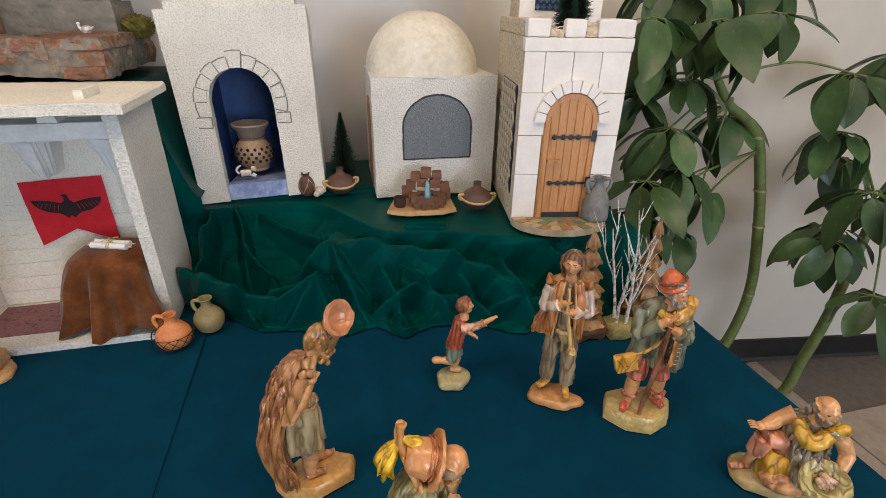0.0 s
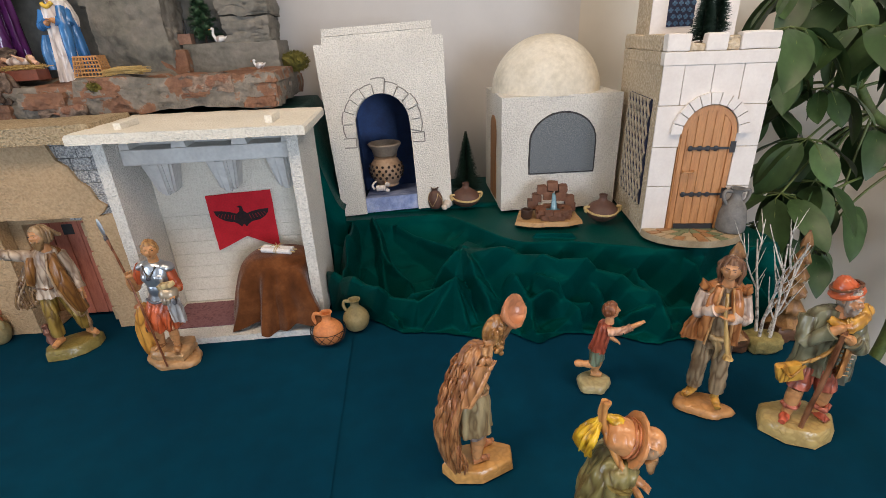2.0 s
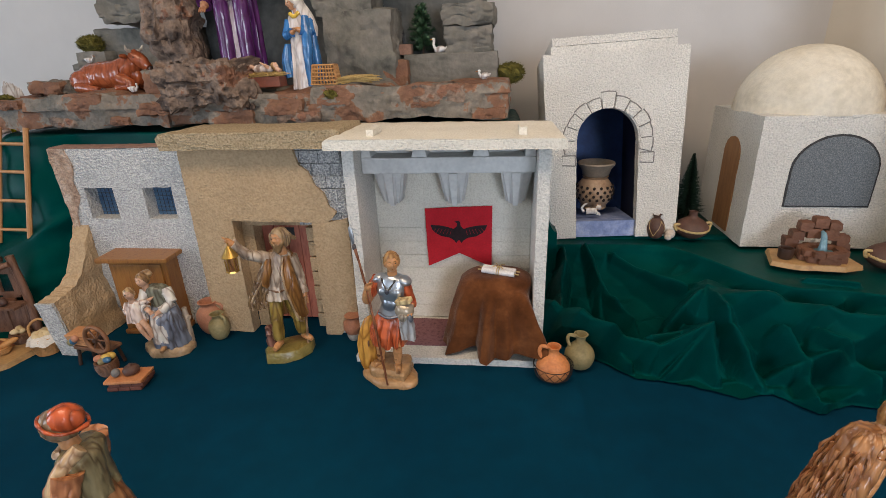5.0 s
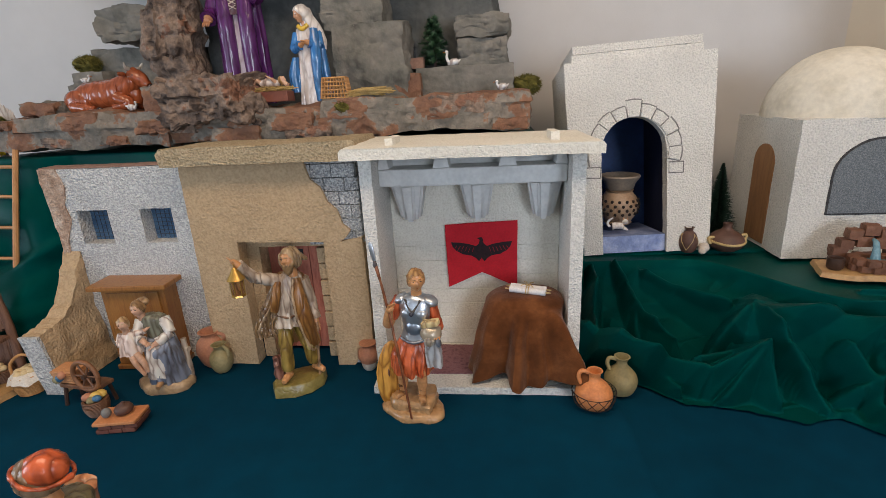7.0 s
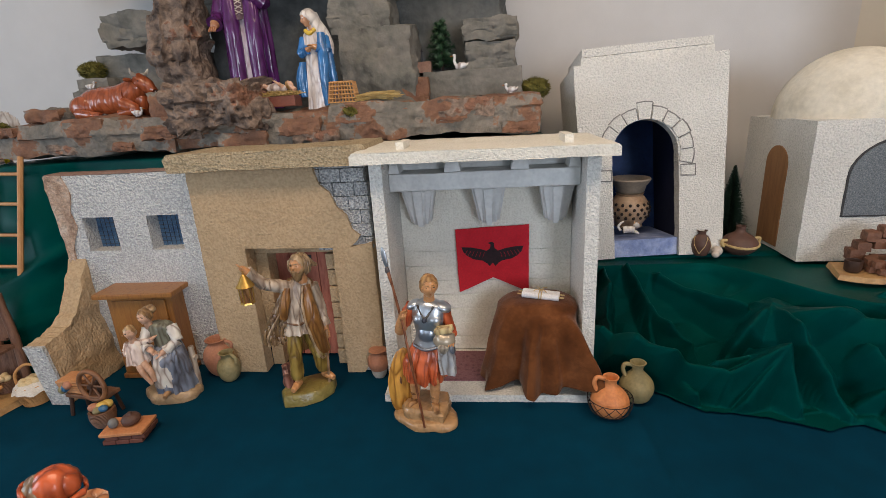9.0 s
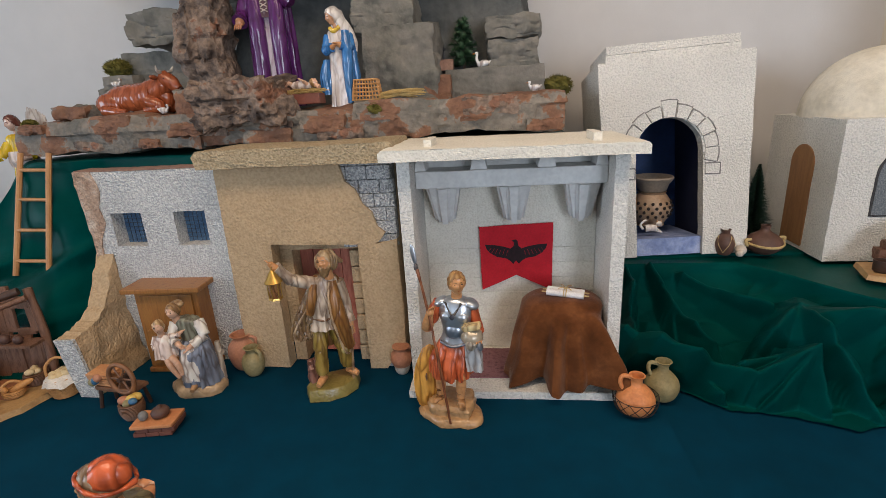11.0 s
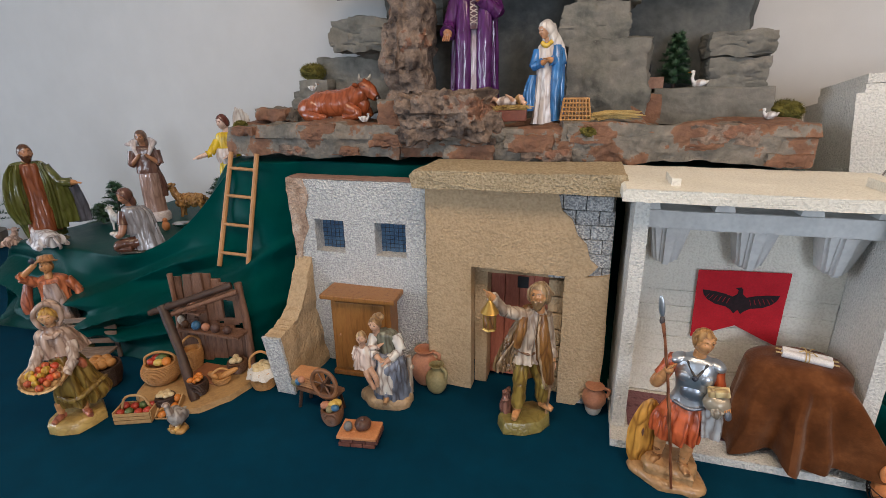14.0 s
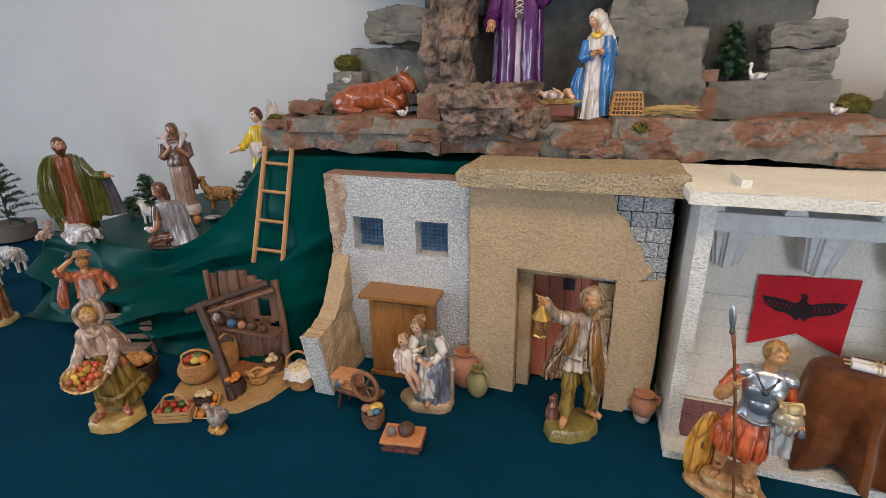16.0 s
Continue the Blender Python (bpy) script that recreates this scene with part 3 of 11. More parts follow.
def drape_left():
    # a ridge runs from the tall step behind the houses down to the shepherds' hill
    def fn(u, v):
        x = -2.12 + u * 1.856
        rise = smooth01(-1.70, -1.43, x)
        h = 0.208 + 0.190 * rise ** 1.9
        f = 0.862 + 0.012 * math.sin(x * 9) + 0.135 * smooth01(-1.70, -1.47, x) + 0.02 * smooth01(-1.36, -1.30, x)
        hem = 0.825 - 0.02 * math.sin(x * 7) + 0.165 * smooth01(-1.38, -1.29, x)
        end = smooth01(-2.12, -2.02, x)
        back = 0.208 + 0.190 * smooth01(-1.60, -1.50, x)
        end *= 1 - 0.58 * smooth01(-0.350, -0.264, x)
        h, back = h * (0.06 + 0.94 * end), back * (0.06 + 0.94 * end)
        if v < 0.45:
            t = v / 0.45
            y = 1.36 + (f - 1.36) * t
            z = back + (h - back) * smooth01(0.80, 1.0, t) + 0.002 * fold(x, y, 8, 2.2)
        else:
            t = (v - 0.45) / 0.55
            e = smooth01(0, 1, t) * 0.35 + t * 0.65
            y = f + (hem - f) * (e ** (0.55 + 0.85 * rise))
            z = h * (1 - t) ** (1.0 + 0.0 * rise)
            k = math.sin(math.pi * min(1.0, t))
            y -= 0.026 * k * fold(x, z, 9, 6) + 0.010 * k * math.sin(x * 30 + z * 22 + 3 * fold(x, z, 5, 1))
            k *= 0.2 + 0.8 * smooth01(-1.50, -1.68, x)
            y -= 0.075 * k * pleat(x * 0.6, z, 74, 6, 2.2) + 0.045 * k * pleat(x, z * 1.3, 112, 6, 6.1) + 0.03 * k * pleat(x, z * 1.5, 85, 11, 8.1) - 0.03 * k
            z += 0.5 * 0.03 * k * pleat(x * 0.6, z, 80, 7, 4.2)
            # swags sagging from the brow of the hill to the table
            for x0, z0, sl, hh, wd in ((-2.0, 0.165, -0.10, 0.040, 0.018), (-1.9, 0.120, -0.16, 0.046, 0.020), (-1.8, 0.075, -0.10, 0.042, 0.016), (-1.66, 0.150, 0.34, 0.038, 0.018), (-1.62, 0.095, 0.22, 0.040, 0.018), (-1.54, 0.060, 0.10, 0.036, 0.016), (-1.44, 0.170, 0.55, 0.018, 0.020), (-1.36, 0.100, 0.16, 0.022, 0.018)):
                d = z - (z0 + sl * (x - x0) + 0.02 * fold(x, 1.0, 6, z0 * 40))
                y -= hh * max(0.0, 1 - abs(d) / (wd if d > 0 else 1.7 * wd)) * smooth01(0.24, 0.10, abs(x - x0)) * min(1.0, 4 * t * (1 - t))
            if t > 0.85:
                y -= 0.02 * (t - 0.85) / 0.15 * (1 + fold(x, 1, 12, 3))
        return Vector((x, y, max(0.0035, z)))
    c = part("draped_cloth", sheet(320, 150, fn), "green_cloth", smooth=True)
    tagged(c, "dark green cloth draped over the tall step and the hill", "cloth", group="green drapes")
    st = part("display_step", boxed(-1.38, -0.40, 1.05, 1.32, 0.003, 0.375), "brown_door")
    tagged(st, "wooden box step hidden under green cloth", "step")
    st = part("display_step", boxed(-0.20, 0.50, 1.05, 1.29, 0.003, 0.128), "brown_door")
    tagged(st, "low box step hidden under green cloth", "step")


drape_left()


# ---- white shrine ----
def shrine():
    t = thing("model_shrine", pose(0, 0, 0.002), "white foam model shrine with flat roof and open front", "model building", "model buildings")
    part("plinth", rough(boxed(-0.646, -0.306, 0.785, 0.995, 0, 0.013), 0.0007), "foam_white", t)
    part("side_wall", rough(boxed(-0.644, -0.624, 0.818, 0.985, 0.0135, 0.3895), 0.0006), "foam_white", t)
    part("side_wall", rough(boxed(-0.323, -0.303, 0.818, 0.985, 0.0135, 0.3895), 0.0006), "foam_white", t)
    part("back_wall", boxed(-0.6238, -0.3232, 0.938, 0.985, 0.0135, 0.3895), "foam_cream", t)
    bm = bmesh.new()
    prism(bm, [(-0.664, 0.391), (-0.664, 0.404), (-0.66, 0.408), (-0.287, 0.405), (-0.283, 0.401), (-0.283, 0.389), (-0.473, 0.390)], 0.789, 1.015)
    roof = part("roof_slab", rough(bm, 0.0009), "foam_cream", t, "cream rough-edged roof slab")
    for x in (-0.595, -0.348):
        part("roof_strip", rough(boxed(x - 0.006, x + 0.006, 0.825, 0.885, 0.4055, 0.418), 0.0006), "foam_cream", roof)
    part("beam", rough(boxed(-0.6235, -0.3235, 0.858, 0.9375, 0.338, 0.366, bevel=0.003), 0.0007), "beam_grey", t, "pale grey beam")
    for xa, xb in ((-0.6235, -0.606), (-0.535, -0.508), (-0.430, -0.402), (-0.342, -0.3235)):
        bm = bmesh.new()
        m = 0.2 * (xb - xa)
        prism(bm, [(xa, 0.3665), (xa + m, 0.3885), (xb - m, 0.3885), (xb, 0.3665)], 0.860, 0.9)
        part("beam_spacer", rough(bm, 0.0006), "beam_grey", t)
    part("beam_back", boxed(-0.6235, -0.3235, 0.9005, 0.9375, 0.3668, 0.3884), "beam_grey", t)
    for x in (-0.583, -0.466, -0.355):
        # a tapered corbel with a narrow rib down its face
        bm = bmesh.new()
        for h0, h1, y, dy, z0 in ((0.0285, 0.0165, 0.884, 0.020, 0.271), (0.0125, 0.0085, 0.877, 0.020, 0.268)):
            a = [bm.verts.new((x + o, yy, 0.3375)) for o, yy in ((-h0, y), (h0, y), (h0, 0.9375), (-h0, 0.9375))]
            c = [bm.verts.new((x + o, yy, z0)) for o, yy in ((-h1, y + dy), (h1, y + dy), (h1, 0.9375), (-h1, 0.9375))]
            bm.faces.new(a), bm.faces.new(c[::-1])
            for i in range(4):
                bm.faces.new((a[i], a[(i + 1) % 4], c[(i + 1) % 4], c[i]))
        bmesh.ops.bevel(bm, geom=list(bm.edges), offset=0.0045, segments=3, affect="EDGES")
        part("bracket", bm, "beam_grey", t, smooth=True)
    part("upper_wall", rough(boxed(-0.6235, -0.3237, 0.9362, 0.938, 0.214, 0.3375), 0.0005), "foam_cream", t)
    # coursed blocks of the back wall
    rng = random.Random(4)
    z = 0.014
    while z < 0.20:
        h = 0.0285
        x = -0.6235 - rng.random() * 0.05
        while x < -0.3237:
            w = rng.uniform(0.20, 0.40)
            x0, x1 = max(x, -0.6235), min(x + w, -0.3237)
            if x1 - x0 > 0.012:
                part("block", boxed(x0 + 0.0008, x1 - 0.0008, 0.9355, 0.9379, z + 0.0009, min(z + h, 0.2135) - 0.0009, bevel=0.0008), "foam_cream", t)
            x += w
        z += h
    b = thing("eagle_banner", pose(-0.462, 0.930, 0), "red felt banner with a black eagle and swallowtail end", "banner")
    bm = bmesh.new()
    prism(bm, [(-0.065, 0.256), (0.065, 0.261), (0.064, 0.135), (0.0, 0.164), (-0.062, 0.136)], 0.0, 0.0015)
    part("cloth", rough(bm, 0.0006, 30), "red_felt", b)
    bm = bmesh.new()
    wing = [(0.004, 0.220), (0.010, 0.215), (0.022, 0.219), (0.038, 0.222), (0.055, 0.223), (0.052, 0.214), (0.046, 0.207), (0.034, 0.200), (0.018, 0.197), (0.010, 0.192)]
    pts = [(0.0, 0.232), (0.003, 0.229)] + wing + [(0.005, 0.186), (0.0, 0.193)]
    pts += [(-x, z) for x, z in ([(0.005, 0.186)] + wing[::-1] + [(0.003, 0.227), (0.008, 0.230)])]
    prism(bm, pts, -0.0012, 0.0)
    part("eagle", bm, "banner_black", b, "black eagle emblem with spread wings")
    for sx in (-1, 1):
        for k in range(6):
            bm = bmesh.new()
            x0, x1 = 0.014 + 0.006 * k, 0.017 + 0.0066 * k
            prism(bm, [(sx * x0, 0.2125 + 0.0008 * k), (sx * (x0 + 0.0006), 0.2125 + 0.0008 * k), (sx * (x1 + 0.0005), 0.203 + 0.001 * k), (sx * x1, 0.203 + 0.001 * k)], -0.0018, -0.0011)
            part("feather_line", bm, "red_felt", b)
    m = tagged(part("floor_mat", rough(boxed(-0.618, -0.43, 0.825, 0.925, 0.0155, 0.0175), 0.0004), "plum_mat"), "dark red patterned mat on the shrine floor", "mat")


# ---- tan house and white house ----
def tan_house():
    t = thing("model_house", pose(0.003, -0.010, 0.003), "tan plaster model house with broken corner showing grey bricks", "model building", "model buildings")
    out = [(-0.975, 0), (-0.978, 0.10), (-0.976, 0.383), (-0.756, 0.383), (-0.748, 0.352), (-0.732, 0.338), (-0.722, 0.312), (-0.708, 0.298), (-0.70, 0.272), (-0.688, 0.262), (-0.697, 0.250), (-0.706, 0.243),
           (-0.680, 0.246), (-0.668, 0.25), (-0.666, 0.10), (-0.668, 0.048), (-0.684, 0.038), (-0.694, 0.018), (-0.706, 0.0), (-0.738, 0), (-0.738, 0.2425), (-0.895, 0.2445), (-0.895, 0)]
    bm = bmesh.new()
    prism(bm, out, 0.884, 0.912)
    part("front_wall", rough(bm, 0.0011, 50), "plaster_tan", t)
    part("side_wall", rough(boxed(-0.692, -0.668, 0.913, 1.00, 0, 0.382), 0.001), "plaster_tan", t)
    part("side_wall", rough(boxed(-0.975, -0.955, 0.913, 1.00, 0, 0.382), 0.001), "plaster_tan", t)
    bm = bmesh.new()
    prism(bm, [(-0.99, 0.384), (-0.994, 0.405), (-0.986, 0.413), (-0.82, 0.412), (-0.66, 0.415), (-0.655, 0.400), (-0.659, 0.3835)], 0.858, 1.00)
    part("roof_slab", rough(bm, 0.0016, 40), "sand_stone", t, "rough sand-coloured roof ledge")
    part("brick_backing", boxed(-0.765, -0.6685, 0.904, 0.9125, 0.2445, 0.382), "groove_grey", t)
    part("brick_backing", boxed(-0.737, -0.6685, 0.904, 0.9125, 0.0, 0.2440), "groove_grey", t)
    rng = random.Random(2)
    z = 0.0
    k = 0
    while z < 0.378:
        x = -0.765 - (0.018 if k % 2 else 0)
        while x < -0.669:
            w = rng.uniform(0.032, 0.044)
            x0, x1 = max(x, -0.765), min(x + w, -0.6675)
            if x1 - x0 > 0.006 and (z > 0.23 or z < 0.055 and x0 > -0.738):
                part("brick", boxed(x0 + 0.0005, x1 - 0.0005, 0.8905 + rng.uniform(-0.001, 0.001), 0.905, z + 0.0005, min(z + 0.0235, 0.381) - 0.0005, bevel=0.0014), "brick_grey", t)
            x += w
        z += 0.0235
        k += 1
    # stepped door case and plank door
    part("door_case", rough(boxed(-0.8948, -0.872, 0.913, 0.955, 0, 0.226), 0.0008), "plaster_tan", t)
    for i in range(7):
        part("case_stone", rough(boxed(-0.764, -0.7385, 0.913 + 0.002 * (i % 2), 0.955, 0.032 * i + 0.001, 0.032 * i + 0.0305, bevel=0.002), 0.0006), "plaster_tan", t)
    part("lintel", rough(boxed(-0.8948, -0.7385, 0.9135, 0.955, 0.2265, 0.2435), 0.0008), "plaster_tan", t)
    d = part("door", boxed(-0.8718, -0.7645, 0.949, 0.9535, 0.004, 0.226), "red_door", t, "red plank door with a small dark grille")
    for i in range(4):
        x = -0.8715 + i * 0.0267
        part("plank", boxed(x + 0.0006, x + 0.0261, 0.944, 0.949, 0.005, 0.225, bevel=0.0012), "red_door", d)
    part("grille", boxed(-0.822, -0.802, 0.9425, 0.944, 0.190, 0.212), "iron_black", d, "small black square grille")
    part("back_wall", boxed(-0.954, -0.6925, 0.985, 1.00, 0.001, 0.381), "plaster_tan", t)


def white_house():
    t = thing("model_house", pose(0.012, -0.024, 0.003), "whitewashed model house with blue windows and a ruined yard wall", "model building", "model buildings")
    wins = ((-1.222, -1.160, 0.238, 0.304), (-1.096, -1.034, 0.241, 0.304))
    # wall built of solid strips round the two openings, one mesh
    bm = bmesh.new()
    xs = [-1.270, wins[0][0], wins[0][1], wins[1][0], wins[1][1], -0.977]
    y0, y1 = 0.925, 0.962
    lean = 0.0
    rows_z = [0.0, 0.12, 0.24, 0.304, 0.381]
    for k, (z0, z1) in enumerate(zip(rows_z, rows_z[1:])):
        for i, (xa, xb) in enumerate(zip(xs, xs[1:])):
            if k == 2 and i in (1, 3):
                continue
            box(bm, xa, xb, y0, y1, z0, z1)
    bmesh.ops.remove_doubles(bm, verts=bm.verts, dist=0.0004)
    seen = {}
    for f in list(bm.faces):
        key = tuple(sorted(v.index for v in f.verts))
        seen.setdefault(key, []).append(f)
    bm.verts.index_update()
    seen = {}
    for f in bm.faces:
        seen.setdefault(tuple(sorted(v.index for v in f.verts)), []).append(f)
    bmesh.ops.delete(bm, geom=[f for fs in seen.values() if len(fs) > 1 for f in fs], context="FACES_ONLY")
    rough(bm, 0.0009, 50)
    for v in bm.verts:
        if v.co.x < -1.262:
            v.co.x += 0.020 * (1 - v.co.z / 0.38) + 0.004 * noise.noise(Vector((3, v.co.y * 10, v.co.z * 60)))
    part("front_wall", bm, ["plaster_grey"], t)
    bm = boxed(-1.272, -0.977, 0.9255, 0.9615, 0.3815, 0.3845)
    part("coping", rough(bm, 0.0009), "terracotta_dull", t, "thin reddish edge along the wall top")
    bm = bmesh.new()
    prism(bm, [(-1.254, 0.0), (-1.275, 0.381), (-1.238, 0.381), (-1.229, 0.345), (-1.240, 0.315), (-1.234, 0.285), (-1.250, 0.25), (-1.258, 0.2), (-1.246, 0.12), (-1.240, 0.0)], 0.9225, 0.9628)
    part("chipped_edge", rough(bm, 0.0024, 50, 0.008), "chipped_pink", t, "chipped tan and pink wall edge")
    for xa, xb, za, zb in wins:
        w = part("window", boxed(xa - 0.003, xb + 0.003, 0.9555, 0.957, za - 0.003, zb + 0.003), "window_blue", t, "dark blue window with fine bars")
        bm = bmesh.new()
        for i in range(1, 7):
            x = xa + (xb - xa) * i / 7
            box(bm, x - 0.00025, x + 0.00025, 0.9545, 0.9552, za, zb)
        for i in range(1, 8):
            z = za + (zb - za) * i / 8
            box(bm, xa, xb, 0.9537, 0.9544, z - 0.00025, z + 0.00025)
        part("lattice", bm, "iron_black", w)
    # ruined yard wall running forward
    bm = bmesh.new()
    prof = [(0.798, 0), (0.798, 0.113), (0.82, 0.115), (0.842, 0.121), (0.860, 0.130), (0.875, 0.143), (0.888, 0.161), (0.898, 0.182), (0.905, 0.200), (0.913, 0.206), (0.924, 0.226), (0.924, 0)]
    tops = prof[1:-1]
    loops = []
    for i in range(31):
        y = 0.798 + 0.126 * i / 30
        top = float(np.interp(y, [p[0] for p in tops], [p[1] for p in tops])) + 0.0045 * noise.noise(Vector((7, y * 90, 0)))
        zs = [top * k / 20 for k in range(21)]
        loop = [(-1.250 - 0.18 * min(z, 0.115), z, -1) for z in zs] + [(-1.217 - 0.16 * min(z, 0.115), z, 1) for z in zs[::-1]]
        loops.append([bm.verts.new((x + sd * (0.0035 * noise.noise(Vector((sd * 9, y * 38, z * 38))) + 0.0015 * noise.noise(Vector((sd * 5, y * 140, z * 140)))), y, z)) for x, z, sd in loop])
    for p, q in zip(loops, loops[1:]):
        for i in range(42):
            j = (i + 1) % 42
            bm.faces.new((p[i], p[j], q[j], q[i]))
    bm.faces.new(loops[0]), bm.faces.new(loops[-1][::-1])
    bmesh.ops.recalc_face_normals(bm, faces=bm.faces)
    part("yard_wall", bm, "plaster_tan", t, "broken tan yard wall")
    bm = bmesh.new()
    prism(bm, [(-1.252, 0.0), (-1.272, 0.112), (-1.234, 0.112), (-1.215, 0.0)], 0.7915, 0.7972)
    part("wall_end", rough(bm, 0.0012, 60), "plaster_grey", t, "speckled white-grey end of the yard wall")


# ---- arched tower, oven, castle tower ----
def arch_tower():
    w, hgt, dep = 0.258, 0.377, 0.205
    t = thing("model_archway", pose(-0.1450, 1.047, 0.157, -7.8, -2.4, -0.5), "white rough foam model tower with a tall arched blue niche", "model building", "model buildings")
    bm = bmesh.new()
    cx, half, spring, rise = -0.012, 0.0615, 0.202, 0.066
    out = [(-w / 2, 0), (-w / 2 - 0.011, hgt), (w / 2 + 0.011, hgt), (w / 2, 0)] + arch_pts(cx, half, 0.0, spring, 16, rise)
    prism(bm, out, 0.0, 0.026)
    part("front_wall", rough(bm, 0.0008), "foam_white", t)
    for sx in (-1, 1):
        bm = bmesh.new()
        o, i = sx * w / 2, sx * (w / 2 - 0.02)
        prism(bm, [(o, 0), (o + sx * 0.011, hgt), (i + sx * 0.011, hgt), (i, 0)], 0.0265, dep)
        part("side_wall", rough(bm, 0.0006), "foam_white", t)
    part("roof", rough(boxed(-w / 2 + 0.0095, w / 2 - 0.0095, 0.0265, dep, hgt - 0.02, hgt), 0.0005), "foam_white", t)
    part("roof_block", rough(boxed(-w / 2 + 0.006, w / 2 - 0.010, 0.012, dep - 0.01, hgt + 0.0005, hgt + 0.0155), 0.0007), "foam_white", t)
    part("roof_block", rough(boxed(-w / 2 + 0.008, w / 2 - 0.011, 0.013, dep - 0.012, hgt + 0.0165, hgt + 0.0315), 0.0007), "foam_white", t)
    part("niche_back", boxed(-w / 2 + 0.0205, w / 2 - 0.0205, dep - 0.012, dep - 0.002, 0, hgt - 0.0205), "blue_paint", t, "blue painted back of the niche")
    # right inner wall navy, left blue: the niche's shade is put into the colour
    part("niche_side", boxed(cx + half + 0.012, cx + half + 0.016, 0.0265, dep - 0.0125, 0, hgt - 0.0205), "navy_dark", t)
    part("niche_side", boxed(cx - half - 0.016, cx - half - 0.012, 0.0265, dep - 0.0125, 0, hgt - 0.0205), "blue_paint", t)
    part("threshold", rough(boxed(cx - half + 0.0005, cx + half - 0.0005, 0.008, dep - 0.0125, 0.001, 0.035), 0.0004), "blue_step", t, "bright blue step in the niche")
    rng = random.Random(7)
    n = 11
    angs = [i / n * math.pi * 1.18 - math.pi * 0.09 for i in range(n + 1)]
    at = lambda r, a: (cx + r * math.cos(a), spring + r * math.sin(a))

    # raised grey strips: the shade of engraved grooves is put into their colour
    def line(pts, w=0.0011):
        bm = bmesh.new()
        for (x0, z0), (x1, z1) in zip(pts, pts[1:]):
            d = math.hypot(x1 - x0, z1 - z0)
            ox, oz = -(z1 - z0) / d * w, (x1 - x0) / d * w
            prism(bm, [(x0 - ox, z0 - oz), (x1 - ox, z1 - oz), (x1 + ox, z1 + oz), (x0 + ox, z0 + oz)], -0.0013, 0.0003)
        return bm
    for i in range(n):
        a0, a1 = angs[i] + 0.022, angs[i + 1] - 0.022
        ro, ri = half + rng.uniform(0.024, 0.029) + (0.008 if i == n // 2 else 0), half + 0.004
        bm = bmesh.new()
        prism(bm, [at(r, a) for r, a in ((ri, a0), (ro, a0), (ro + 0.0006, (a0 + a1) / 2), (ro, a1), (ri, a1))], -0.0032, 0.0)
        part("arch_stone", rough(bm, 0.0006, 80), "foam_white", t)
        part("arch_joint", line([at(ro + 0.002, a0 - 0.01), at(ro + 0.0026, (a0 + a1) / 2), at(ro + 0.002, a1 + 0.01)]), "groove_grey", t)
        part("arch_joint", line([at(ri, angs[i]), at(ro + 0.001, angs[i])], 0.0008), "groove_grey", t)
    for sgn in (-1, 1):
        for zz in (0.158,):
            x = cx + sgn * (half + 0.016)
            bm = bmesh.new()
            prism(bm, [(x - 0.012, zz), (x + 0.012, zz - 0.002), (x + 0.013, zz + 0.016), (x - 0.012, zz + 0.017)], -0.003, 0.0)
            part("arch_stone", rough(bm, 0.0005, 80), "foam_white", t)
            part("arch_joint", line([(x - 0.013, zz - 0.0015), (x + 0.014, zz - 0.0035), (x + 0.0145, zz + 0.018), (x - 0.013, zz + 0.0185)]), "groove_grey", t)


def oven():
    t = thing("model_oven", pose(0.092, 1.0, 0.157, 0, 0, -1.5), "white domed model bread oven with a grey arched mouth", "model building", "model buildings")
    w, dep, hgt = 0.262, 0.235, 0.251
    bm = rough(boxed(0, w, 0, dep, 0.0, hgt), 0.0009)
    part("body", bm, "foam_white", t)
    bm = bmesh.new()
    prof = [(0.124 * math.cos(a), 0.122 * math.sin(a)) for a in [math.pi / 2 * i / 14 for i in range(14)]] + [(0.002, 0.122)]
    lathe(bm, prof, 48, (0.122, 0.122, hgt - 0.002))
    part("dome", bm, "dome_cream", t, "smooth cream plaster dome", smooth=True)
    for off, mt, y0, nm in ((0.0, "dark_line", -0.0015, "mouth_rim"), (0.0035, "slate_grey", -0.0028, "mouth_panel")):
        bm = bmesh.new()
        prism(bm, arch_pts(0.135, 0.075 - off, 0.082 + off, 0.152, 18, 0.066 - off), y0, 0.0005)
        part(nm, rough(bm, 0.0009, 70, 0.008) if off == 0 else bm, mt, t)
    bm = bmesh.new()
    prism(bm, arch_pts(-0.105, 0.037, 0.008, 0.165, 14, 0.036), 0.0, 0.0022)
    bmesh.ops.transform(bm, matrix=pose(0, 0, 0, 0, 0, -90) @ pose(0, -0.0022, 0), verts=bm.verts)
    part("side_door", bm, "brown_door", t, "brown arched door in the side")


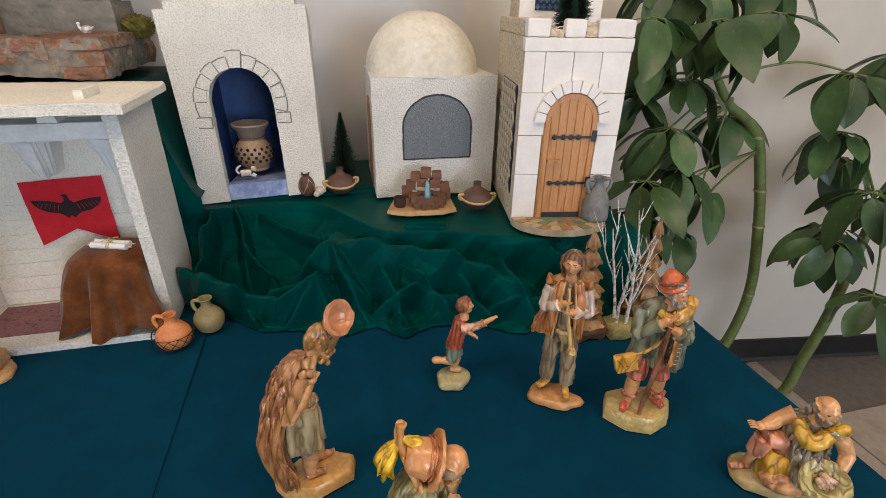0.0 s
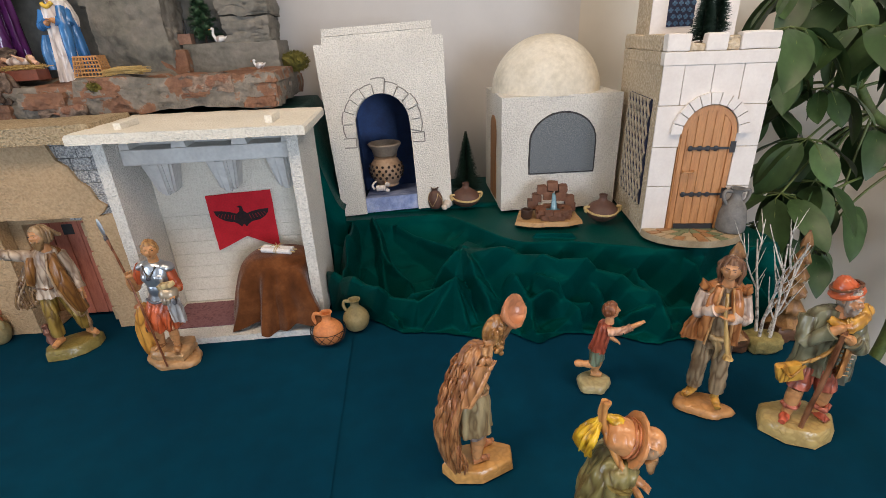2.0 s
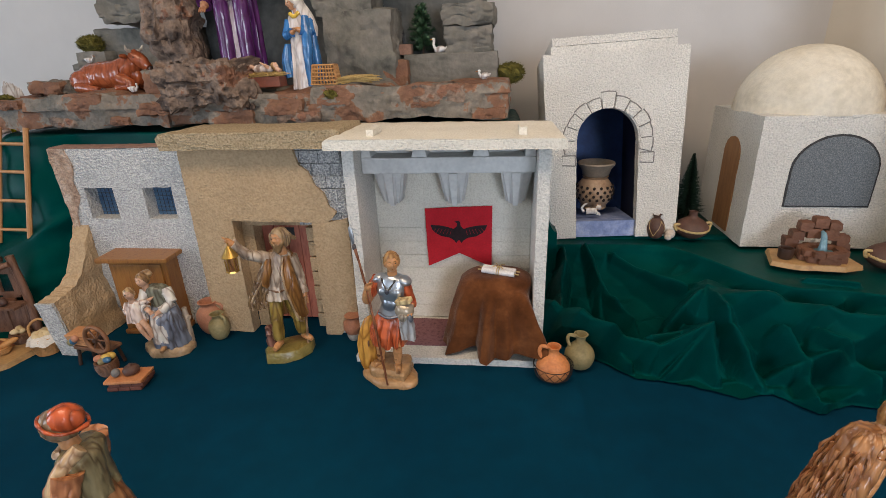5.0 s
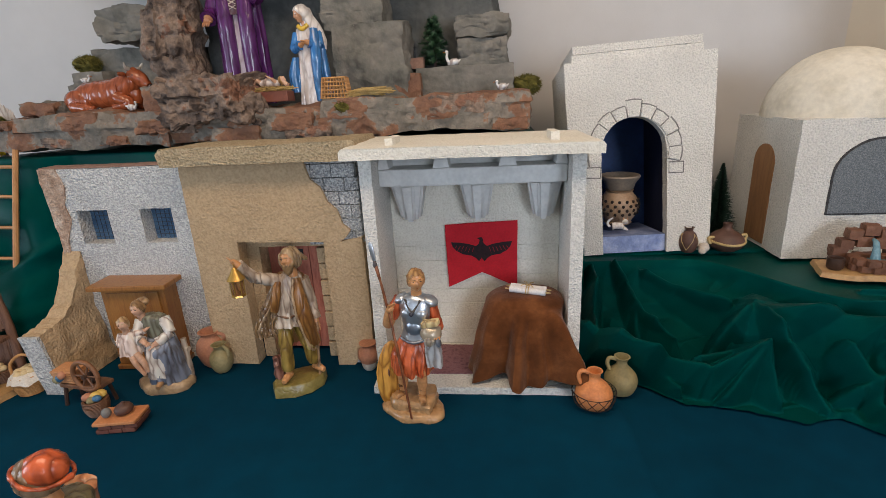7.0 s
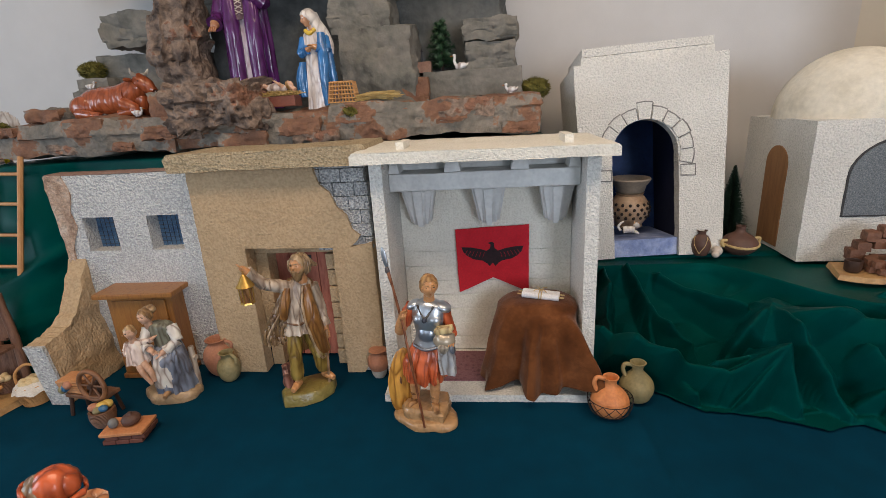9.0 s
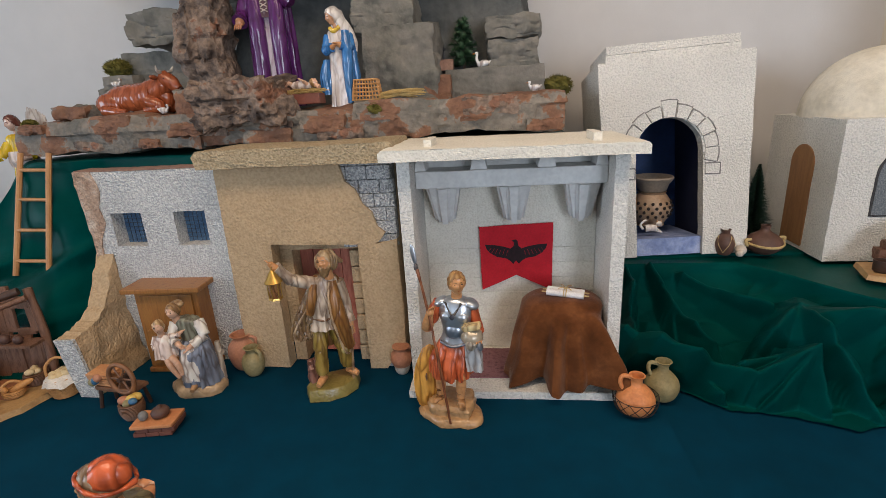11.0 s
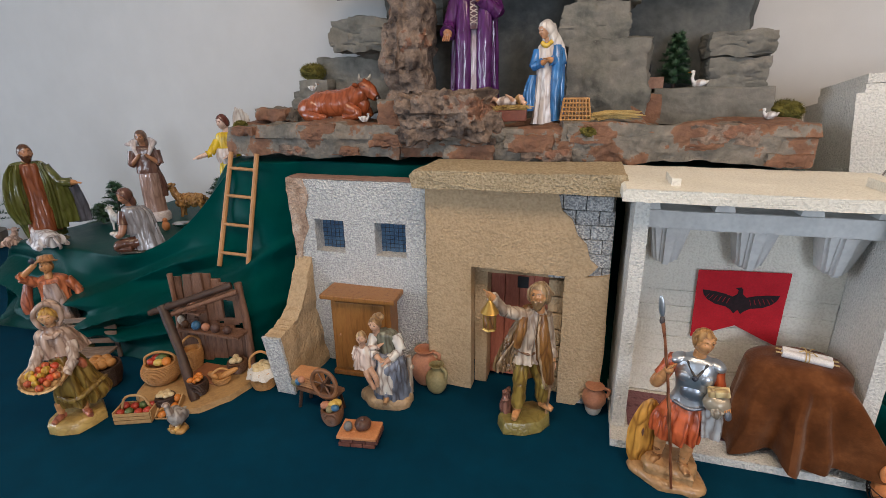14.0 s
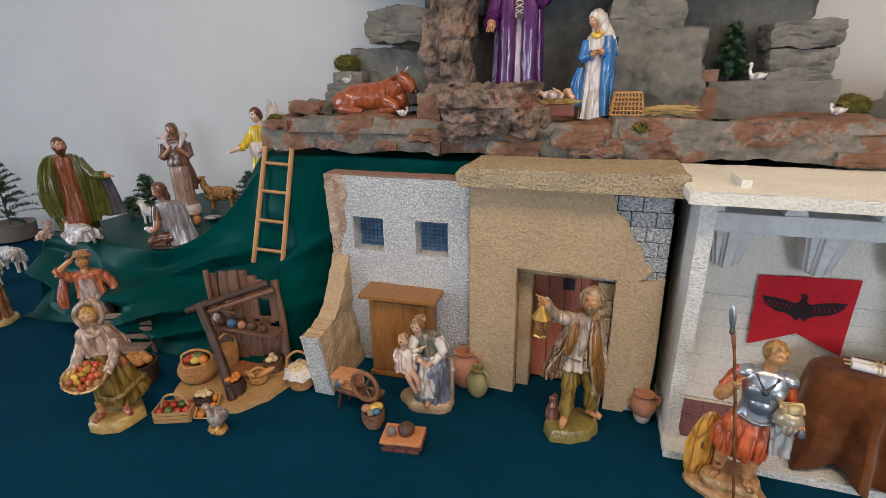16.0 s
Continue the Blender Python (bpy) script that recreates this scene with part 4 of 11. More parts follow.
def castle_tower():
    t = thing("model_castle", pose(0.334, 0.810, 0.157, 0, 0, -10), "white block model castle tower with a wooden arched door", "model building", "model buildings")
    w, dep = 0.184, 0.262
    body = part("body", rough(boxed(0.0, w, 0.004, dep, 0.0, 0.335), 0.0008), "tower_tan", t, "tan rough plaster tower body")
    bounds = (0.0, 0.098, 0.172, 0.246, 0.313)
    door_l, door_r = 0.0435, 0.1445
    for k in range(3):
        za, zb = bounds[k] + 0.0006, bounds[k + 1] - 0.0006
        part("block", boxed(0.0, door_l + 0.003 * (k == 2), 0.0, 0.0042, za, zb, bevel=0.0008), "tower_white", t)
        part("block", boxed(door_r - 0.003 * (k == 2), w, 0.0, 0.0042, za, zb, bevel=0.0008), "tower_white", t)
    for xa, xb in ((0.0, 0.036), (0.036, 0.085), (0.085, 0.134), (0.134, w)):
        part("block", boxed(xa + 0.0005, xb - 0.0005, 0.0, 0.0042, bounds[3] + 0.0006, bounds[4], bevel=0.0008), "tower_white", t)
    bm = bmesh.new()
    box(bm, -0.001, w + 0.001, -0.001, 0.02, 0.3135, 0.3345, bevel=0.001)
    part("cornice", rough(bm, 0.0008), "tower_white", t)
    part("cornice_side", rough(boxed(-0.0015, 0.004, 0.0205, dep, 0.3135, 0.3345, bevel=0.001), 0.0008), "tower_tan", t)
    # battlement
    for xa, xb, mt in ((0.0, 0.040, "tower_white"), (0.066, 0.100, "tower_white"), (0.121, w, "tower_white")):
        part("merlon", rough(boxed(xa, xb, 0.0, 0.022, 0.3355, 0.363, bevel=0.003), 0.0016, 60), mt, t)
    for xa, xb in ((0.040, 0.066), (0.100, 0.121)):
        part("crenel", rough(boxed(xa, xb, 0.003, 0.02, 0.3355, 0.348 if xa < 0.05 else 0.358, bevel=0.003), 0.0014, 60), "tower_tan", t)
    part("parapet", rough(boxed(-0.002, 0.018, 0.0225, dep, 0.3355, 0.362, bevel=0.003), 0.0018, 50), "tower_tan", t)
    part("terrace", boxed(0.0185, w, 0.0225, dep, 0.3352, 0.340), "tower_white", t)
    # upper storey
    part("upper_storey", rough(boxed(0.0185, w - 0.004, 0.1695, dep, 0.3405, 0.62), 0.0006), "tower_tan", t)
    uf = part("upper_front", boxed(0.0185, w - 0.004, 0.165, 0.169, 0.3405, 0.62), "tower_white", t)
    uw = part("upper_window", boxed(0.048, 0.098, 0.1635, 0.1648, 0.374, 0.48), "navy_dark", t, "small window with a quatrefoil lattice")
    bm = bmesh.new()
    for i in range(4):
        for j in range(9):
            c = (0.053 + i * 0.0118 + (0.0059 if j % 2 else 0), 0.1628, 0.380 + j * 0.0118)
            if c[0] < 0.096:
                for dx, dz in ((1, 0), (-1, 0), (0, 1), (0, -1)):
                    box(bm, c[0] + dx * 0.0026 - 0.002, c[0] + dx * 0.0026 + 0.002, 0.1624, 0.1634, c[2] + dz * 0.0026 - 0.002, c[2] + dz * 0.0026 + 0.002)
    part("lattice", bm, "window_blue", uw)
    # arch of wedge stones
    cx, half, spring = 0.094, 0.0485, 0.196
    for i in range(11):
        a0, a1 = math.pi * i / 11 + 0.012, math.pi * (i + 1) / 11 - 0.012
        ro, ri = half + 0.019, half + 0.0005
        pts = [(cx + r * math.cos(a), spring + r * math.sin(a) * 1.07) for r, a in ((ri, a0), (ro, a0), (ro, a1), (ri, a1))]
        bm = bmesh.new()
        prism(bm, pts, -0.007, 0.0)
        part("arch_stone", bm, "tower_white", t)
    # door
    d = part("door", boxed(cx - half + 0.001, cx + half - 0.001, 0.001, 0.0035, 0.012, 0.196), "door_wood", t, "varnished wooden plank door with black iron hinges")
    bm = bmesh.new()
    prism(bm, arch_pts(cx, half, 0.0125, 0.196, 18, 0.05), -0.0012, 0.0038)
    part("door_leaf", bm, "door_wood", d)
    for i in range(5):
        xa = cx - 0.037 + i * 0.0148
        xb = xa + 0.0143
        mid = (xa + xb) / 2 - cx
        zt = 0.196 + 0.043 * math.sqrt(max(0, 1 - (mid / 0.042) ** 2))
        part("plank", boxed(xa, xb, -0.0028, -0.0012, 0.022, zt, bevel=0.0008), "door_wood", d)
    bm = bmesh.new()
    for i in range(18):
        a0, a1 = math.pi * i / 18, math.pi * (i + 1) / 18
        prism(bm, [(cx + r * math.cos(a), 0.196 + r * 1.06 * math.sin(a)) for r, a in ((0.0385, a0), (half - 0.001, a0), (half - 0.001, a1), (0.0385, a1))], -0.0036, -0.0012)
    for s in (-1, 1):
        box(bm, cx + s * 0.0425 - 0.004, cx + s * 0.0425 + 0.004, -0.0036, -0.0012, 0.013, 0.196)
    part("door_frame", bm, "door_wood", d)
    for z in (0.170, 0.083):
        bm = bmesh.new()
        box(bm, cx - 0.026, cx + half - 0.002, -0.0050, -0.0037, z - 0.0022, z + 0.0022)
        for x in (-0.028, -0.012, 0.002, 0.016):
            ball(bm, (cx + x, -0.0044, z), (0.005, 0.0011, 0.0052), seg=10, rings=6)
        box(bm, cx + half - 0.008, cx + half + 0.001, -0.0054, -0.0037, z - 0.008, z + 0.012)
        part("hinge", bm, "iron_black", d, "black iron strap hinge")
    part("kick_plate", boxed(cx - 0.036, cx + 0.037, -0.0052, -0.0037, 0.013, 0.024), "iron_black", d)
    bm = bmesh.new()
    tube(bm, [(cx - 0.036, -0.010, 0.127), (cx - 0.014, -0.010, 0.127)], 0.0018, 8)
    for x in (-0.034, -0.016):
        tube(bm, [(cx + x, -0.004, 0.127), (cx + x, -0.012, 0.127)], 0.0028, 8)
    part("handle", bm, "ladder_wood", d, "turned pale wooden handle")
    # lattice screen on the side
    s = part("lattice_backing", boxed(-0.0034, 0.0005, 0.03, 0.172, 0.052, 0.254), "navy_dark", t)
    bm = bmesh.new()
    st = 0.0215
    y0, y1, z0, z1 = 0.03, 0.172, 0.052, 0.254
    for k in range(-20, 40):
        for sg in (1, -1):
            c = y0 + k * st
            pts = []
            za = z0
            a = Vector((-0.0046, c, z0))
            b = Vector((-0.0046, c + sg * (z1 - z0) * 0.62, z1))
            # clip to the frame
            lo, hi = 0.0, 1.0
            dy = b.y - a.y
            for lim, sign in ((y0, 1), (y1, -1)):
                f0, f1 = (a.y - lim) * sign, (b.y - lim) * sign
                if f0 < 0 and f1 < 0:
                    lo, hi = 1, 0
                elif f0 < 0:
                    lo = max(lo, f0 / (f0 - f1))
                elif f1 < 0:
                    hi = min(hi, f0 / (f0 - f1))
            if hi - lo > 0.02:
                tube(bm, [a.lerp(b, lo), a.lerp(b, hi)], 0.0021, 4)
    part("lattice", bm, "lattice_tan", t, "pale diamond lattice screen")
    # half-round doorstep
    st = thing("doorstep", pose(0.334, 0.810, 0.157, 0, 0, -10) @ pose(0.092, -0.002, 0.0), "half-round doorstep of green and brown mosaic stones", "doorstep")
    bm = bmesh.new()
    n = 24
    pts = [(0.094 * math.cos(math.pi + math.pi * i / n), 0.066 * math.sin(math.pi + math.pi * i / n)) for i in range(n + 1)]
    a = [bm.verts.new((x, y, 0)) for x, y in pts]
    b = [bm.verts.new((x * 0.985, y * 0.985, 0.012)) for x, y in pts]
    bm.faces.new(a), bm.faces.new(b[::-1])
    for i in range(n + 1):
        j = (i + 1) % (n + 1)
        bm.faces.new((a[i], a[j], b[j], b[i]))
    part("slab", rough(bm, 0.0004), "mosaic_base", st)
    rng = random.Random(12)
    for ring, (r0, r1, m) in enumerate(((0.02, 0.40, 5), (0.42, 0.70, 9), (0.72, 0.97, 13))):
        for i in range(m):
            a0 = math.pi + math.pi * (i + 0.05 + rng.random() * 0.1) / m
            a1 = math.pi + math.pi * (i + 0.92) / m
            bm = bmesh.new()
            q = [(0.094 * r * math.cos(a), 0.066 * r * math.sin(a)) for r, a in ((r0, a0), (r1, a0), (r1, (a0 + a1) / 2), (r1, a1), (r0, a1))]
            va = [bm.verts.new((x, y, 0.0118)) for x, y in q]
            vb = [bm.verts.new((x, y, 0.0134 + rng.random() * 0.0006)) for x, y in q]
            bm.faces.new(vb)
            for k in range(5):
                bm.faces.new((va[k], va[(k + 1) % 5], vb[(k + 1) % 5], vb[k]))
            part("stone", bm, ("mosaic_brown", "mosaic_green", "mosaic_tan")[rng.randrange(3)], st)


for nm, args in {
    "red_felt": dict(cols=[(0.50, 0.009, 0.020), (0.60, 0.016, 0.030)], scale=40, rough=0.95, bump=0.4, bscale=800, fine=0.1),
    "banner_black": dict(cols=[(0.012, 0.008, 0.010), (0.03, 0.012, 0.016)], scale=200, rough=0.9),
    "plum_mat": dict(cols=[(0.10, 0.035, 0.045), (0.20, 0.095, 0.105), (0.13, 0.050, 0.062)], scale=90, rough=0.9, bump=0.4),
    "terracotta_dull": dict(cols=[(0.20, 0.11, 0.08), (0.30, 0.18, 0.13)], scale=70, rough=0.9),
    "chipped_pink": dict(cols=[(0.30, 0.19, 0.13), (0.48, 0.34, 0.25), (0.56, 0.46, 0.38)], scale=45, rough=0.92, bump=1.0, bscale=200, fine=0.25, bdist=0.006),
    "window_blue": dict(cols=[(0.05, 0.10, 0.18), (0.10, 0.18, 0.28)], scale=40, rough=0.25),
    "lattice_tan": dict(cols=[(0.44, 0.36, 0.26), (0.56, 0.47, 0.35)], scale=60, rough=0.7),
    "mosaic_base": dict(cols=[(0.30, 0.24, 0.15), (0.38, 0.32, 0.22)], scale=60, rough=0.8),
    "mosaic_brown": dict(cols=[(0.28, 0.14, 0.06), (0.36, 0.20, 0.09)], scale=90, rough=0.6),
    "mosaic_green": dict(cols=[(0.13, 0.16, 0.09), (0.19, 0.22, 0.12)], scale=90, rough=0.6),
    "mosaic_tan": dict(cols=[(0.36, 0.27, 0.16), (0.44, 0.34, 0.21)], scale=90, rough=0.6),
}.items():
    MAT[nm] = material(nm, **args)

shrine()
tan_house()
white_house()
arch_tower()
oven()
castle_tower()


# ---- rock grotto ----
def stone(name, label, c, size, seed, mat, group="rocks of the grotto", **k):
    bm = bmesh.new()
    rock(bm, (0, 0, 0), size, seed, **k)
    ob = part(name, bm, mat, smooth=True)
    ob.location = c
    return tagged(ob, label, "rock", group)


def grotto():
    G = "grey painted foam rock of the grotto"
    R = "rough rusty red and grey slab under the grotto"
    # base slabs
    stone("rock_slab", R, (-1.28, 1.17, 0.442), (0.42, 0.32, 0.068), 1, "rock_red", amp=0.034, blocky=0.9, cuts=40, holes=0.012)
    stone("rock_slab", R, (-0.93, 1.17, 0.440), (0.40, 0.32, 0.070), 2, "rock_red", amp=0.034, blocky=0.9, cuts=40, holes=0.012)
    stone("rock_slab", R, (-0.565, 1.17, 0.446), (0.40, 0.32, 0.070), 3, "rock_red", amp=0.034, blocky=0.9, cuts=40, holes=0.012)
    # left side
    stone("rock", G, (-1.24, 1.26, 0.555), (0.24, 0.10, 0.13), 4, "rock_grey", amp=0.04, blocky=0.9, cuts=24)
    stone("rock", G, (-1.20, 1.22, 0.655), (0.17, 0.13, 0.07), 5, "rock_grey", amp=0.07, blocky=0.85, cuts=22)
    stone("rock", G, (-1.10, 1.26, 0.72), (0.14, 0.14, 0.10), 6, "rock_grey", amp=0.07, blocky=0.85, cuts=22)
    stone("rock", "dark rock roof overhanging the grotto", (-1.14, 1.21, 0.795), (0.42, 0.22, 0.08), 7, "rock_dark", amp=0.05, blocky=0.85, cuts=14)
    stone("rock", G, (-1.335, 1.215, 0.508), (0.15, 0.08, 0.070), 21, "rock_grey", amp=0.06, blocky=0.9, cuts=20)
    stone("rock", G, (-1.350, 1.205, 0.552), (0.078, 0.06, 0.030), 22, "rock_grey", amp=0.06, blocky=0.85)
    stone("rock", "broken rusty chunk on the slab", (-1.425, 1.130, 0.490), (0.085, 0.06, 0.032), 23, "rock_red", amp=0.10, blocky=0.75, holes=0.006)
    stone("rock", "small grey-brown stone beside the ox", (-1.105, 1.105, 0.492), (0.06, 0.05, 0.04), 24, "rock_grey", amp=0.06, blocky=0.7)
    # back wall and roof of the cave
    stone("rock", "dark grey rock at the back of the grotto", (-0.86, 1.325, 0.66), (0.52, 0.09, 0.40), 8, "rock_dark", amp=0.035, blocky=0.92, cuts=18)
    stone("rock", "grey rock hill behind the grotto", (-0.56, 1.31, 0.62), (0.28, 0.10, 0.32), 9, "rock_dark", amp=0.05, blocky=0.7, cuts=14)
    stone("rock", "dark rock roof overhanging the grotto", (-0.80, 1.24, 0.85), (0.60, 0.24, 0.10), 10, "rock_dark", amp=0.05, blocky=0.85, cuts=14)
    # right column
    stone("rock", G, (-0.69, 1.22, 0.545), (0.16, 0.14, 0.17), 11, "rock_grey", amp=0.06, blocky=0.82, cuts=24)
    stone("rock", G, (-0.72, 1.22, 0.655), (0.13, 0.13, 0.08), 12, "rock_grey", amp=0.06, blocky=0.85, cuts=22)
    stone("rock", G, (-0.70, 1.23, 0.745), (0.12, 0.13, 0.11), 13, "rock_grey", amp=0.07, blocky=0.85, cuts=22)
    # right ledge wall and stack
    stone("rock", G, (-0.495, 1.24, 0.502), (0.21, 0.12, 0.07), 14, "rock_grey", amp=0.022, blocky=0.95, cuts=24)
    stone("rock", "red-grey brickwork lump beside the ledge", (-0.62, 1.185, 0.497), (0.07, 0.06, 0.06), 15, "rock_red", amp=0.04, blocky=0.9)
    stone("rock", G, (-0.455, 1.24, 0.560), (0.105, 0.11, 0.062), 16, "rock_grey", amp=0.07, blocky=0.86, cuts=22)
    stone("rock", G, (-0.455, 1.24, 0.612), (0.115, 0.12, 0.045), 17, "rock_grey", amp=0.07, blocky=0.84, cuts=22)
    # porous column and boulder in front
    stone("rock", "porous brown coral-like stone column", (-1.085, 1.115, 0.610), (0.085, 0.075, 0.27), 18, "rock_coral", amp=0.085, blocky=0.45, cuts=56, holes=0.026)
    stone("rock", "porous brown boulder with rusty patches", (-0.975, 1.035, 0.488), (0.18, 0.11, 0.088), 19, "rock_coral", amp=0.13, blocky=0.7, cuts=44, holes=0.016)
    rng = random.Random(31)
    for i in range(15):
        x = -1.44 + 1.06 * (i + rng.uniform(0.1, 0.9)) / 15
        w = rng.uniform(0.05, 0.11)
        stone("rock", "broken chunk along the edge of the grotto slab", (x, 1.028 + rng.uniform(-0.006, 0.012), rng.choice((0.424, 0.446, 0.462))), (w, 0.05, rng.uniform(0.018, 0.036)), 40 + i, "rock_coral" if i % 4 == 1 else "rock_red", amp=0.07, blocky=0.85, cuts=14, holes=0.006)
    stone("rock", "small grey-brown stone on the slab", (-1.10, 1.055, 0.497), (0.05, 0.05, 0.05), 20, "rock_red", amp=0.08, blocky=0.8)


grotto()


# ---- figurines: each is one plain mesh ----
PAINT = {}


def paint(c, rough_=0.42, metallic=0.0, plain=False):
    """Antiqued resin paint: a dark wash in fine carved folds, the ridges dry-brushed lighter; flesh and metal stay smooth."""
    key = (c, rough_, metallic, plain)
    if key not in PAINT:
        flesh = plain or c in FLESH
        f = 0.0 if metallic > 0.2 else 0.3 if flesh else 0.5 if rough_ < 0.33 else 0.9
        c = tuple(min(0.8, v * 1.12) for v in c)
        m = bpy.data.materials.new("paint")
        m.use_nodes = True
        N, L = m.node_tree.nodes, m.node_tree.links
        b = N["Principled BSDF"]
        co = N.new("ShaderNodeTexCoord").outputs["Object"]
        mp = N.new("ShaderNodeMapping")
        mp.inputs["Scale"].default_value = (1, 1, 0.26 if not flesh else 1)
        L.new(co, mp.inputs[0])
        n = N.new("ShaderNodeTexNoise")
        n.inputs["Scale"].default_value, n.inputs["Detail"].default_value, n.inputs["Roughness"].default_value, n.inputs["Distortion"].default_value = 80, 1.5, 0.4, 0.3
        L.new(mp.outputs[0], n.inputs["Vector"])
        d = N.new("ShaderNodeMath")
        d.operation = "SUBTRACT"
        L.new(n.outputs["Fac"], d.inputs[0])
        d.inputs[1].default_value = 0.5
        e = N.new("ShaderNodeMath")
        e.operation = "ABSOLUTE"
        L.new(d.outputs[0], e.inputs[0])
        r = N.new("ShaderNodeValToRGB")
        el = r.color_ramp.elements
        el.new(0.5)
        dark = tuple(v * (1 - k * f) for v, k in zip(c, (0.58, 0.66, 0.70)))
        light = tuple(min(0.8, v * (1 + 0.22 * f) + 0.012 * f) for v in c)
        for q, (p, col) in zip(el, ((0.0, dark), (0.10, c), (0.22, light))):
            q.position, q.color = p, (*col, 1)
        L.new(e.outputs[0], r.inputs[0])
        tone = N.new("ShaderNodeTexNoise")
        tone.inputs["Scale"].default_value, tone.inputs["Detail"].default_value = 38, 3
        L.new(co, tone.inputs["Vector"])
        mr = N.new("ShaderNodeMapRange")
        mr.inputs[1].default_value, mr.inputs[2].default_value, mr.inputs[3].default_value, mr.inputs[4].default_value = 0.32, 0.68, 0.86, 1.1
        L.new(tone.outputs["Fac"], mr.inputs[0])
        mul = N.new("ShaderNodeVectorMath")
        mul.operation = "SCALE"
        L.new(r.outputs[0], mul.inputs[0])
        L.new(mr.outputs[0], mul.inputs["Scale"])
        L.new(mul.outputs[0], b.inputs["Base Color"])
        b.inputs["Roughness"].default_value, b.inputs["Metallic"].default_value = rough_ * 0.78, metallic
        b.inputs["Coat Weight"].default_value, b.inputs["Coat Roughness"].default_value = 0.3 if rough_ < 0.3 else 0.08, 0.15
        if f:
            cl = N.new("ShaderNodeMath")
            cl.operation = "MINIMUM"
            L.new(e.outputs[0], cl.inputs[0])
            cl.inputs[1].default_value = 0.2
            bp = N.new("ShaderNodeBump")
            bp.inputs["Strength"].default_value, bp.inputs["Distance"].default_value = 1.0, 0.008 * f
            L.new(cl.outputs[0], bp.inputs["Height"])
            L.new(bp.outputs[0], b.inputs["Normal"])
        PAINT[key] = m
    return PAINT[key]


SKIN = (0.54, 0.26, 0.105)
PALE = (0.60, 0.36, 0.24)
HAIR = (0.16, 0.075, 0.032)
TANB = (0.46, 0.28, 0.10)
FLESH = {SKIN, PALE, (0.48, 0.23, 0.095), (0.56, 0.27, 0.11), (0.56, 0.285, 0.12), (0.52, 0.255, 0.105), (0.52, 0.26, 0.12), (0.52, 0.25, 0.12), (0.55, 0.28, 0.12), (0.58, 0.32, 0.16), (0.58, 0.30, 0.14),
         (0.42, 0.19, 0.09), (0.36, 0.17, 0.09), (0.32, 0.15, 0.085), (0.60, 0.42, 0.34), (0.42, 0.20, 0.10), (0.52, 0.28, 0.16), (0.40, 0.19, 0.10), (0.56, 0.27, 0.13)}


